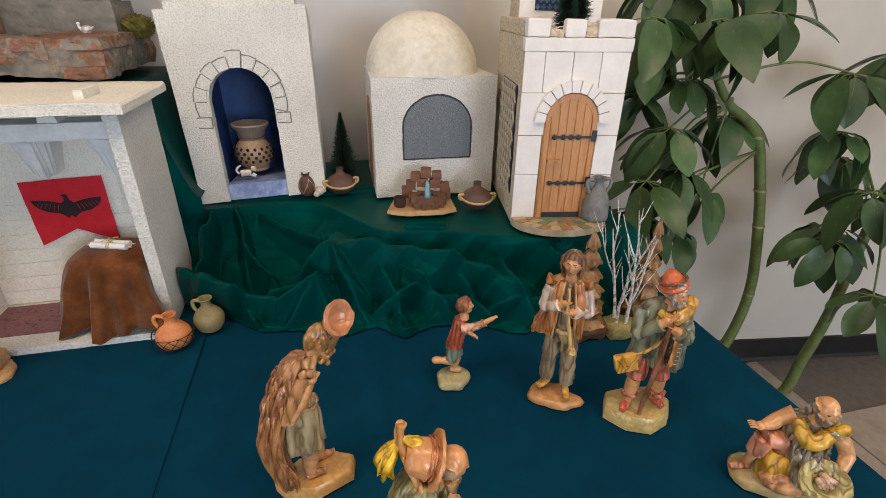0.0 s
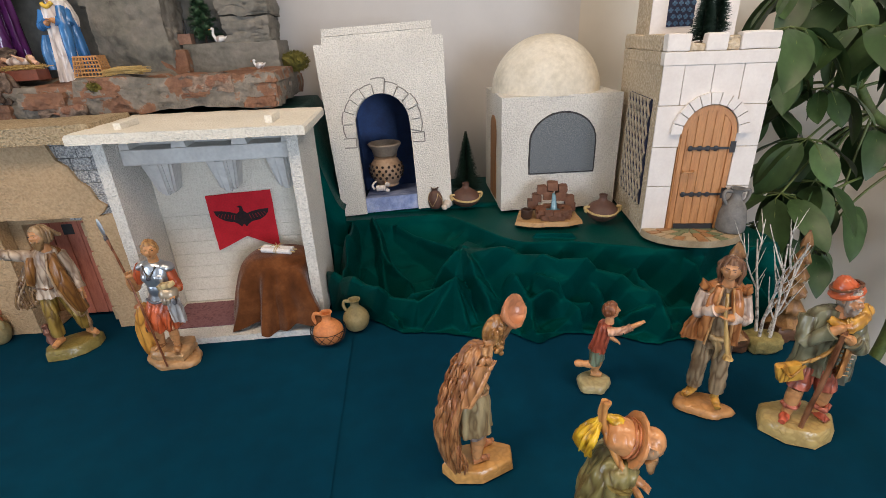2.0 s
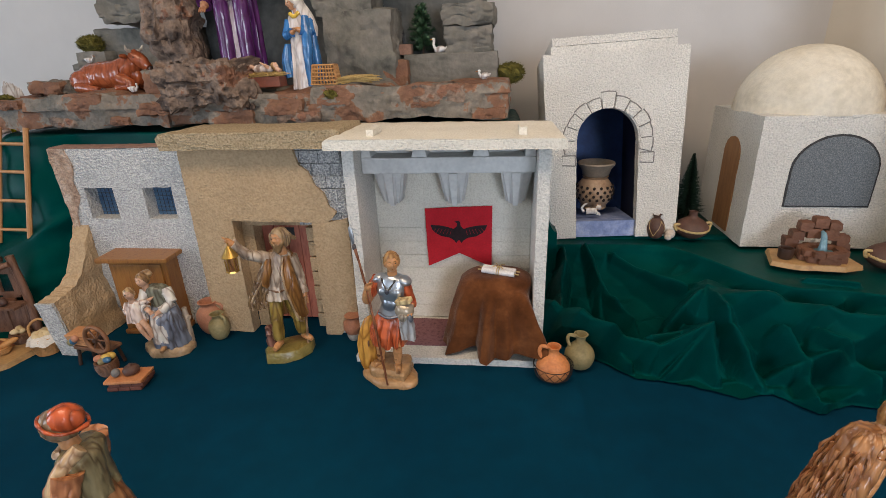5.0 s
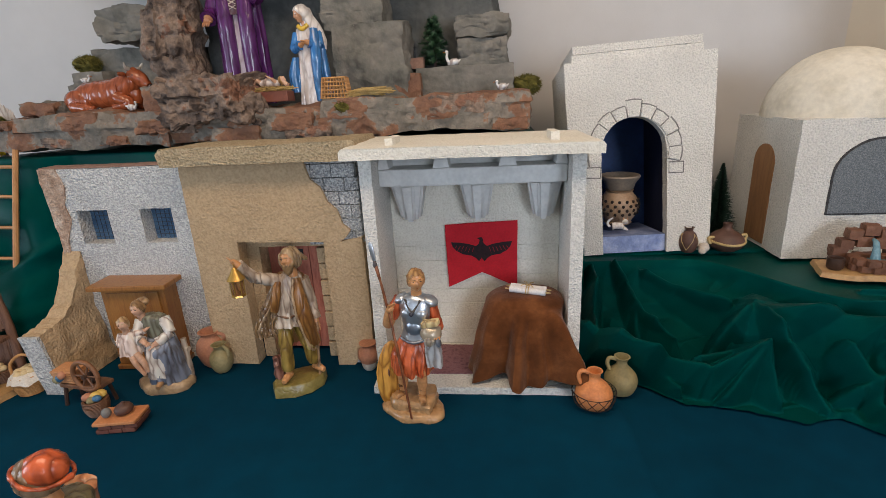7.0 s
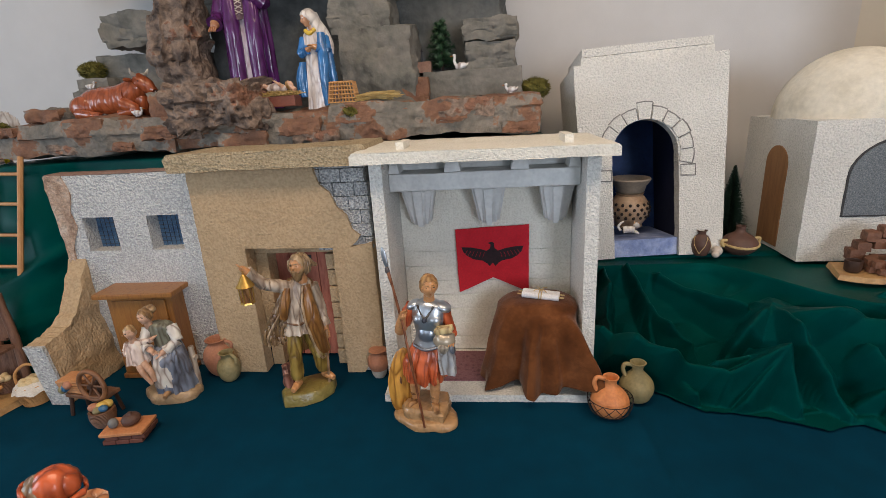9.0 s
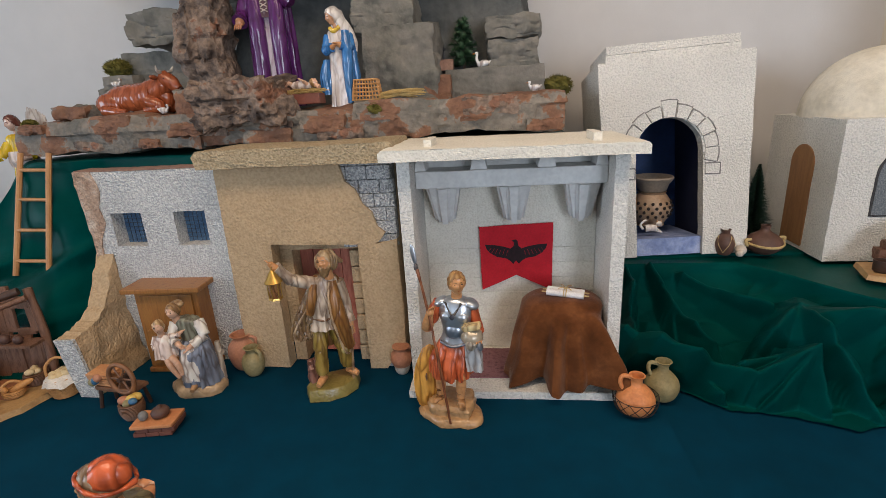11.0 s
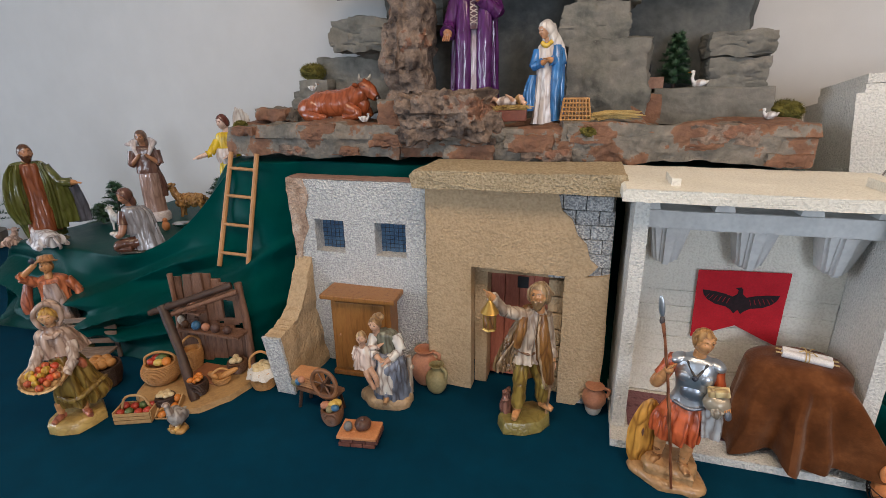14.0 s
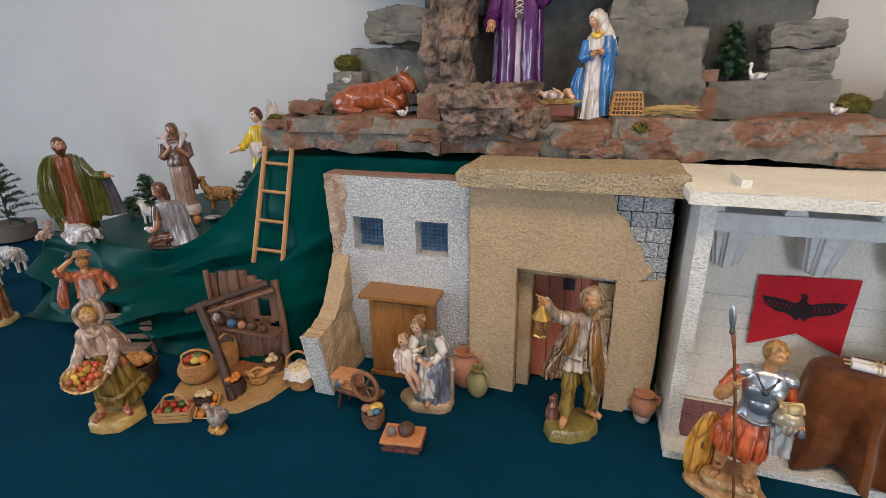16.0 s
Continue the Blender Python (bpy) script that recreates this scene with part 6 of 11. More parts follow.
def mother():
    F = Fig()
    WH, BL, PK = (0.62, 0.58, 0.54), (0.19, 0.22, 0.29), (0.66, 0.54, 0.48)
    F.base(4.9, 3.4, 2.0, (0.43, 0.31, 0.19), seed=3)
    F.robe([(0.8, 0.4, 11.0, 2.0, 1.7), (0.9, -0.6, 8.6, 2.9, 2.6), (1.0, -0.6, 5.5, 3.1, 2.6), (1.0, -0.4, 1.9, 3.5, 2.8)], BL, 11, 0.3, seed=2)
    F.robe([(0.4, -1.4, 10.2, 1.5, 1.4), (0.3, -2.0, 7.0, 1.9, 1.5), (0.3, -2.0, 3.4, 2.0, 1.5)], WH, 6, 0.2, seed=1)
    F.robe([(-0.2, 0.2, 14.9, 1.0, 0.9), (0.1, 0.2, 14.2, 2.3, 1.5), (0.5, 0.3, 11.5, 2.0, 1.6), (0.8, 0.3, 10, 2.3, 1.8)], (0.20, 0.21, 0.16), 6, 0.1)
    F.arm((2.0, 0.1, 13.9), (3.2, -1.0, 11.4), (0.6, -2.6, 9.8), WH, PALE, 0.95, 0.25)
    F.arm((-1.8, 0.0, 13.9), (-2.6, -1.4, 11.6), (-0.6, -2.8, 10.6), WH, PALE, 0.9, 0.3)
    F.head((-1.4, -0.8, 16.5), 1.2, -18, 4, PALE, (0.30, 0.18, 0.08))
    F.ell((-1.1, 0.4, 17.3), (1.1, 1.0, 0.8), (0.38, 0.25, 0.13), shake=0.12)
    F.robe([(-3.4, -1.6, 12.6, 0.9, 0.8), (-3.6, -1.9, 11.4, 1.5, 1.2), (-3.5, -2.2, 8.6, 2.0, 1.5)], PK, 8, 0.2)
    F.head((-3.7, -2.2, 14.3), 1.05, 5, 0, PALE, (0.42, 0.28, 0.14))
    F.arm((-2.4, -1.9, 12.2), (-1.3, -1.9, 12.2), (-0.3, -1.6, 12.8), PK, PALE, 0.55, 0.5)
    F.arm((-4.8, -1.7, 12.2), (-5.3, -2.2, 10.9), (-4.6, -2.9, 9.6), PK, PALE, 0.55, 0.5)
    F.limb([(-3.2, -3.0, 8.8), (-2.6, -3.6, 7.2), (-1.6, -3.4, 4.6)], [0.6, 0.5, 0.35], PALE)
    F.limb([(-2.4, -3.0, 8.8), (-1.2, -3.6, 7.0), (-1.0, -3.4, 5.2)], [0.6, 0.5, 0.35], PALE)
    F.foot((0.4, -2.6, 1.9), 0, (0.30, 0.17, 0.08))
    PST = (0.50, 0.42, 0.34)
    F.limb([(4.3, 0.6, 1.5), (4.3, 0.6, 9.2)], [0.65, 0.55], PST, 8)
    F.limb([(2.0, 1.2, 7.4), (5.0, 0.4, 7.0)], [0.5, 0.55], PST, 8)
    return F.done("mother_figurine", pose(-1.03, 0.80, 0.003, 0, 0, 12), "painted resin seated mother figurine with a child on her lap", scale=0.95)


def hunter():
    F = Fig(0.36)
    FUR, TUN, CL = (0.37, 0.175, 0.068), (0.42, 0.235, 0.10), (0.33, 0.26, 0.14)
    SK, HR = (0.52, 0.255, 0.105), (0.36, 0.18, 0.06)
    F.base(4.0, 5.2, 2.0, (0.50, 0.27, 0.085), facets=7, y=-1.6)
    GY = (0.34, 0.27, 0.23)
    F.leg((-1.0, -0.2, 10), (-1.3, -1.4, 6.6), (-1.5, -0.8, 2.7), GY, 1.35, SK, -6, (0.42, 0.17, 0.07))
    F.leg((1.0, 0.0, 10), (1.3, -2.4, 6.6), (1.4, -2.6, 2.7), GY, 1.35, SK, 10, (0.42, 0.17, 0.07))
    F.robe([(0, -0.7, 19.5, 1.2, 1.0), (0, -0.4, 18.3, 2.2, 1.4), (0, 0.0, 15, 2.0, 1.6), (0, -0.3, 12.2, 2.0, 1.75), (0, -0.8, 9.6, 2.5, 2.3), (0, -1.0, 7.4, 2.6, 2.4)], TUN, 8, 0.26, seed=1)
    F.robe([(-0.2, -0.3, 13.3, 2.15, 1.9), (-0.5, -0.7, 10.8, 2.5, 2.3), (-0.9, -1.0, 7.6, 2.5, 2.2)], CL, 6, 0.3, seed=3)
    F.limb([(-2.2, 0.6, 13.6), (-1.8, -1.6, 13.0), (0.2, -2.3, 13.2), (1.9, -1.2, 13.4)], 0.3, (0.36, 0.22, 0.11), 8)
    # fur hanging from the shoulders down the back
    F.robe([(0, 0.3, 19.9, 1.3, 0.8), (0, 1.0, 18.6, 2.3, 1.0), (-0.1, 2.0, 14, 2.5, 1.15), (-0.2, 2.5, 9, 2.6, 1.35), (-0.1, 2.2, 4, 2.3, 1.1), (0, 1.7, 1.9, 1.9, 0.9)], FUR, 11, 0.3, seed=2, top=0.5)
    rng = random.Random(5)
    for i in range(280):
        t = (i + rng.random()) / 280
        z = 18.6 - 15.6 * t
        a = rng.uniform(-0.5, math.pi + 0.5)
        rx = 2.35 + 0.3 * math.sin(math.pi * t)
        yb = 1.0 + 1.6 * math.sin(math.pi * min(1, 0.15 + t * 0.85))
        p = Vector((rx * math.cos(a) - 0.1, yb + 1.15 * math.sin(a), z))
        o = Vector((math.cos(a), math.sin(a), 0))
        sw = Vector((rng.uniform(-0.5, 0.5), rng.uniform(-0.4, 0.4), 0))
        F.limb([p - o * 0.3, p - o * 0.12 + sw * 0.9 - Vector((0, 0, 1.0)), p - o * 0.05 + sw * 0.4 - Vector((0, 0, 2.2))], [0.17, 0.17, 0.05], ((0.36, 0.155, 0.062), (0.41, 0.19, 0.078), (0.30, 0.12, 0.05))[i % 3], 5, k=2, flat=0.6)
    for i in range(14):
        p = Vector((-2.0 + rng.uniform(-0.4, 0.5), rng.uniform(-0.6, 0.9), rng.uniform(16.2, 18.8)))
        F.limb([p, p + Vector((-0.3, -0.15, -0.5)), p + Vector((-0.2, -0.4, -1.1))], [0.4, 0.38, 0.08], FUR, 6, k=2)
    F.limb([(-2.1, 0.2, 17.8), (-2.7, 1.0, 15.2), (-2.9, 1.3, 13.0)], [0.95, 0.9, 0.85], FUR)
    F.limb([(-2.9, 1.3, 13.0), (-2.8, 0.2, 14.8), (-2.4, -0.8, 16.8)], [0.85, 0.75, 0.5], SK)
    F.hand((-2.3, -1.0, 17.1), (0.3, -0.5, 1), SK, 0.55)
    F.arm((2.1, -0.4, 18.0), (2.2, -3.6, 17.6), (0.5, -4.4, 20.9), TUN, SK, 0.85, 0.9)
    F.head((0.0, -1.8, 21.2), 1.42, 0, 8, SK, HR, (0.48, 0.26, 0.09))
    for i in range(16):
        a = rng.uniform(0, 6.28)
        r = rng.uniform(0.3, 0.9)
        F.limb([(-1.25, -1.6 + r * math.cos(a), 21.3 + r * math.sin(a)), (-1.45, -1.6 + r * math.cos(a + 0.9), 21.3 + r * math.sin(a + 0.9)), (-1.3, -1.6 + 0.7 * r * math.cos(a + 1.9), 21.3 + 0.7 * r * math.sin(a + 1.9))], [0.2, 0.22, 0.12], HR if i % 2 else (0.42, 0.21, 0.065), 5, k=3)
    for i in range(10):
        F.ell((-0.6 + rng.uniform(-0.5, 0.4), -2.6 + rng.uniform(-0.3, 0.4), 19.4 - 0.16 * i), (0.4, 0.36, 0.3), (0.48, 0.26, 0.09), shake=0.3, seg=8, rings=6)
    # round pan held up beside the head
    lathe_m = Matrix.Translation((-0.3, -3.5, 22.9)) @ Vector((-0.72, -0.48, 0.5)).to_track_quat("Z", "Y").to_matrix().to_4x4()
    vs = lathe(F.bm, [(0.05, -0.2), (0.9, -0.15), (1.45, 0.4), (1.7, 0.95), (2.15, 1.0), (2.2, 0.75), (1.75, 0.1), (1.2, -0.5), (0.05, -0.6)], 28, (0, 0, 0), F.s((0.50, 0.21, 0.10), plain=True))
    bmesh.ops.transform(F.bm, matrix=lathe_m, verts=vs)
    for v in F.bm.verts:
        v.co.x *= 0.68
        v.co.y -= 0.15 * max(0.0, v.co.z - 9) - 0.5 * math.sin(math.pi * min(1.0, v.co.z / 18))
    return F.done("shepherd_figurine", pose(-0.066, 0.425, 0.003, 0, 0, 108), "painted resin man figurine in shaggy fur raising a pan")


def sack_man():
    F = Fig(0.36)
    GR = (0.20, 0.175, 0.065)
    F.base(4.2, 4.0, 1.8, (0.46, 0.28, 0.11), facets=8)
    F.leg((-0.9, 0.6, 9.5), (-1.0, -0.6, 6), (-1.1, 0.2, 2.4), (0.30, 0.20, 0.12), 1.3, None, 0, (0.28, 0.12, 0.06))
    F.leg((0.9, 0.6, 9.5), (1.0, -0.2, 6), (1.2, 0.8, 2.4), (0.30, 0.20, 0.12), 1.3, None, 5, (0.28, 0.12, 0.06))
    F.robe([(0, -1.2, 19.2, 1.2, 1.1), (0, -0.4, 18.0, 2.5, 1.9), (0, 0.6, 14.5, 2.6, 2.3), (0, 0.7, 11, 2.6, 2.3), (0, 0.8, 6.5, 3.5, 3.0)], GR, 8, 0.3, seed=1)
    F.arm((2.3, -0.2, 17.4), (3.1, -1.6, 14.4), (1.6, -3.8, 13.4), GR, SKIN, 1.0, 0.2)
    F.arm((-2.3, -0.2, 17.4), (-3.0, 0.2, 14.0), (-2.6, -3.2, 13.6), GR, SKIN, 1.05, 0.2)
    F.head((0, -3.2, 20.4), 1.5, 0, 22, (0.56, 0.27, 0.11), (0.40, 0.26, 0.15), bald=True)
    for i in range(5):
        F.limb([(-1.2 + 0.1 * i, -2.8 - 0.2 * i, 19.4), (-1.0 + 0.2 * i, -3.3 - 0.15 * i, 18.4), (-0.8 + 0.2 * i, -3.5, 17.5)], [0.3, 0.34, 0.1], (0.44, 0.24, 0.10), 6)
    HAT = (0.52, 0.24, 0.095)
    vs = lathe(F.bm, [(2.6, -0.05), (2.85, 0.05), (2.85, 0.35), (2.5, 0.42), (1.95, 0.3), (1.9, 0.6), (1.95, 1.1), (1.85, 2.0), (1.55, 2.7), (0.9, 3.05), (0.05, 3.1)], 32, (0, 0, 0), F.s(HAT, plain=True))
    bmesh.ops.transform(F.bm, matrix=pose(0, -2.0, 20.9, -72, 0, 0) @ Matrix.Diagonal((0.9, 0.9, 0.95, 1)), verts=vs)
    for z in (0.55, 0.95):
        ring = [(1.79 * math.cos(a), 1.79 * math.sin(a), z) for a in [2 * math.pi * i / 20 for i in range(21)]]
        m = pose(0, -2.0, 20.9, -72, 0, 0)
        F.limb([m @ Vector(p) for p in ring], 0.13, (0.42, 0.15, 0.06), 6, k=2)
    F.limb([(-2.6, -4.4, 12.6), (-2.2, -1.9, 16.5), (-0.6, 0.4, 20.6), (0.3, 1.2, 23.2), (0.4, 1.0, 25.0)], [0.35, 0.34, 0.36, 0.4, 0.48], (0.50, 0.24, 0.075), 9)
    YE = (0.60, 0.37, 0.02)
    F.limb([(0.3, 1.2, 23.2), (0.5, 2.0, 21.8), (0.6, 2.6, 20.0), (0.6, 1.8, 18.0)], [0.3, 0.75, 1.05, 0.2], YE, 14, k=6, flat=0.6)
    for d in (-1, 0, 1):
        F.limb([(0.3, 1.2, 23.0), (-0.4 + 0.6 * d, 2.6 + 0.3 * d, 21.4), (-0.2 + 0.6 * d, 3.2 - 0.5 * abs(d), 19.6)], [0.2, 0.36, 0.1], YE, 8)
    F.limb([(0.3, 0.9, 23.4), (0.2, -0.3, 22.8), (0.2, -0.9, 22.0)], [0.3, 0.6, 0.1], YE, 8)
    return F.done("traveller_figurine", pose(0.044, 0.270, 0.003, 0, 0, 82), "painted resin traveller figurine in a green coat carrying a bundle", scale=0.95)


def boy():
    F = Fig()
    F.base(2.7, 2.4, 1.3, (0.36, 0.30, 0.15), seed=4)
    PA, VE, SH = (0.17, 0.22, 0.15), (0.38, 0.085, 0.045), (0.55, 0.30, 0.19)
    F.leg((0.6, 0, 7.2), (0.6, -0.6, 4.6), (0.6, 0, 1.9), PA, 0.9, SKIN, 0, SKIN, 1.5)
    F.leg((-0.6, 0.2, 7.2), (-0.8, 0.2, 4.6), (-0.7, 2.4, 4.4), PA, 0.9, SKIN, 180, SKIN, 1.0)
    F.robe([(0, -0.9, 12.0, 0.8, 0.7), (0, -0.8, 11.4, 1.5, 1.0), (0, -0.5, 9.5, 1.4, 1.1), (0, 0, 7.0, 1.6, 1.3)], VE, 6, 0.08)
    F.arm((1.3, -0.9, 11.2), (2.0, -1.2, 8.6), (1.8, -3.0, 7.6), SH, SKIN, 0.65, 0.6)
    F.arm((-1.3, -1.1, 11.2), (-1.4, -3.2, 11.6), (-1.0, -5.6, 13.0), SH, SKIN, 0.65, 0.5)
    F.head((0, -1.4, 14.2), 1.15, 0, -8, (0.56, 0.27, 0.13), (0.24, 0.085, 0.035))
    return F.done("boy_figurine", pose(0.158, 0.568, 0.003, 0, 0, 72), "painted resin boy figurine in a red vest running")


def piper():
    F = Fig(0.36)
    VE, WH, PA = (0.42, 0.175, 0.06), (0.56, 0.44, 0.36), (0.27, 0.20, 0.12)
    F.base(3.9, 2.7, 1.1, (0.44, 0.22, 0.08), bean=0.5, seed=1, x=0.4, y=-0.4)
    F.leg((-0.9, 0, 12), (-1.4, -0.5, 7.4), (-1.4, 0.4, 2.2), PA, 1.15, None, -40, (0.50, 0.26, 0.05))
    F.leg((0.9, 0, 12), (1.3, -0.5, 7.4), (1.5, -0.8, 2.2), PA, 1.15, None, 8, (0.50, 0.26, 0.05))
    F.robe([(0, 0, 20.4, 1.1, 0.9), (0, 0, 19.4, 2.0, 1.3), (0, -0.1, 16.5, 1.8, 1.5), (0, 0, 12.5, 1.9, 1.5), (0, 0, 11, 2.2, 1.7)], PA, 6, 0.2, seed=2)
    F.limb([(-1.9, -0.6, 13.2), (0, -1.8, 12.8), (1.9, -0.6, 13.2)], 0.45, (0.36, 0.26, 0.13), 8)
    F.limb([(-0.2, -1.8, 12.6), (0.3, -2.0, 11.4), (0.0, -1.8, 9.8)], [0.5, 0.45, 0.2], (0.36, 0.26, 0.13), 8)
    F.robe([(0, 0.4, 20.6, 1.5, 1.0), (0, 0.5, 19.5, 2.4, 1.3), (-0.2, 0.7, 16, 2.3, 1.2), (-0.3, 0.8, 12.0, 2.8, 1.2)], VE, 6, 0.24, seed=1)
    for sx in (-1, 1):
        F.limb([(sx * 0.9, -1.1, 20.4), (sx * 1.5, -1.4, 18), (sx * 1.7, -1.5, 15.5), (sx * 2.0, -1.2, 12.2)], [0.5, 0.7, 0.75, 0.6], VE, 10)
        F.limb([(sx * 0.6, -1.5, 20.6), (sx * 1.0, -2.0, 18), (sx * 1.2, -2.1, 15.5), (sx * 1.5, -1.8, 11.8)], 0.16, (0.50, 0.27, 0.11), 7)
        F.limb([(sx * 2.2, 0.1, 20.2), (sx * 2.8, 0, 19.4)], [0.9, 0.5], VE, 10)
        F.arm((sx * 2.1, 0, 19), (sx * 2.9, -0.5, 15.9), (sx * 0.4, -2.6, 16.8 + (1.2 if sx < 0 else 0)), WH, SKIN, 0.95, 0.2)
    F.robe([(-2.4, 0.2, 15.6, 0.5, 0.6), (-3.0, 0.1, 13.6, 0.9, 0.9), (-3.3, 0.1, 11.6, 1.1, 1.0)], VE, 5, 0.2)
    F.limb([(-0.1, -2.0, 20.0), (0.2, -3.0, 16.5), (1.2, -3.4, 11.8)], [0.24, 0.28, 0.34], (0.50, 0.33, 0.12), 10)
    F.limb([(1.18, -3.4, 11.9), (1.3, -3.45, 11.1)], [0.36, 0.7], (0.55, 0.36, 0.12), 12)
    F.head((0, -0.6, 22.9), 1.38, -12, 2, (0.52, 0.26, 0.12), (0.17, 0.085, 0.045), long=1.0)
    return F.done("piper_figurine", pose(0.300, 0.502, 0.003, 0, 0, -27), "painted resin long-haired piper figurine playing a wooden pipe", scale=1.02)


def old_man():
    F = Fig(0.36)
    GR, RD, YE = (0.18, 0.175, 0.105), (0.40, 0.11, 0.065), (0.55, 0.29, 0.045)
    F.base(4.7, 4.0, 2.4, (0.42, 0.31, 0.12), facets=8)
    F.leg((-1.1, 0, 11), (-1.8, -0.9, 7.8), (-2.1, -0.9, 3.2), RD, 1.3, SKIN, -35, (0.52, 0.10, 0.05))
    F.leg((1.1, 0, 11), (1.7, -0.7, 7.8), (2.0, 0.2, 3.2), RD, 1.3, SKIN, 28, (0.52, 0.10, 0.05))
    for x in (-1.9, 1.8):
        F.limb([(x - 1.1, -0.6, 5.2), (x, -1.6, 4.9), (x + 1.1, -0.6, 5.2)], 0.35, RD, 8)
    F.robe([(0, -0.6, 20.2, 1.3, 1.1), (0, 0, 19, 2.5, 1.6), (-0.2, 0.1, 16, 2.4, 1.8), (-0.2, 0.2, 12.5, 2.3, 1.7), (-0.2, 0.2, 10.4, 2.7, 1.9)], GR, 8, 0.26, seed=2)
    # cloak blown to one side
    F.robe([(1.6, 0.6, 19.4, 1.4, 1.0), (2.6, 0.8, 16.5, 1.6, 1.1), (3.0, 0.9, 12, 1.9, 1.2), (3.2, 0.9, 8.4, 1.9, 1.1)], (0.17, 0.18, 0.13), 7, 0.34, seed=5)
    F.limb([(1.9, -1.2, 17.6), (2.1, -1.7, 14.5), (2.0, -1.7, 10.8)], [0.95, 0.95, 0.9], (0.48, 0.22, 0.07), 10, flat=0.4)
    for k in range(9):
        F.limb([(1.2, -1.95, 11.2 + 0.65 * k), (2.8, -1.95, 11.1 + 0.65 * k)], 0.1, (0.56, 0.30, 0.08), 5, k=1)
    # ribbed scarf
    F.limb([(-0.9, -1.2, 19.0), (0.6, -2.1, 18.4), (2.2, -1.2, 19.2), (3.3, 0.1, 20.0)], [0.5, 0.8, 1.1, 1.0], YE, 10)
    for k in range(9):
        t = k / 8
        x, y, z = 0.4 + 2.7 * t, -2.15 + 1.9 * t, 18.5 + 1.3 * t
        F.limb([(x, y - 0.5, z - 0.8), (x + 0.1, y - 0.55, z + 0.2), (x + 0.2, y + 0.1, z + 1.05)], 0.15, (0.60, 0.36, 0.08), 5, k=3)
    F.arm((-2.4, 0, 18.6), (-2.9, -1.0, 15.2), (-0.2, -2.8, 18.6), GR, SKIN, 1.0, 0.22)
    F.arm((2.6, -0.2, 18.2), (3.2, -1.6, 15.2), (0.6, -3.0, 17.4), GR, SKIN, 1.1, 0.25)
    F.limb([(0.2, -3.0, 18.4), (-0.2, -2.8, 11), (-0.7, -2.4, 2.4)], [0.34, 0.32, 0.3], (0.22, 0.095, 0.045), 9)
    F.limb([(1.4, -1.8, 17), (-0.6, -2.2, 14.2), (-3.0, -1.9, 12.4)], 0.22, (0.42, 0.23, 0.06), 8)
    box(F.bm, -1.5, 1.5, -0.6, 0.6, -1.3, 1.3, bevel=0.4, mat=F.s(YE), m=pose(-3.9, -1.9, 11.0, 0, -18, 0))
    F.limb([(-5.1, -2.55, 11.9), (-3.9, -2.65, 10.7), (-2.6, -2.55, 12.6)], 0.13, (0.40, 0.20, 0.03), 6)
    F.head((0.5, -1.5, 21.9), 1.32, 30, 6, (0.52, 0.25, 0.12), (0.42, 0.36, 0.31), (0.40, 0.33, 0.27))
    HAT = (0.50, 0.105, 0.035)
    vs = lathe(F.bm, [(1.95, -0.25), (2.05, 0.1), (1.6, 0.4), (1.45, 0.9), (1.2, 1.6), (0.75, 2.3), (0.3, 2.7), (0.05, 2.75)], 24, (0, 0, 0), F.s(HAT, plain=True))
    bmesh.ops.transform(F.bm, matrix=pose(0.2, -0.9, 22.6, -4, -22, 0) @ Matrix.Diagonal((0.92, 0.92, 0.85, 1)), verts=vs)
    m = pose(0.2, -0.9, 22.9, -4, -22, 0)
    F.limb([m @ Vector((1.52 * math.cos(a), 1.52 * math.sin(a), 0.62)) for a in [2 * math.pi * i / 16 for i in range(17)]], 0.2, (0.14, 0.06, 0.03), 6, k=2)
    return F.done("shepherd_figurine", pose(0.402, 0.440, 0.003, 0, 0, -16), "painted resin old man figurine in a red hat with staff")


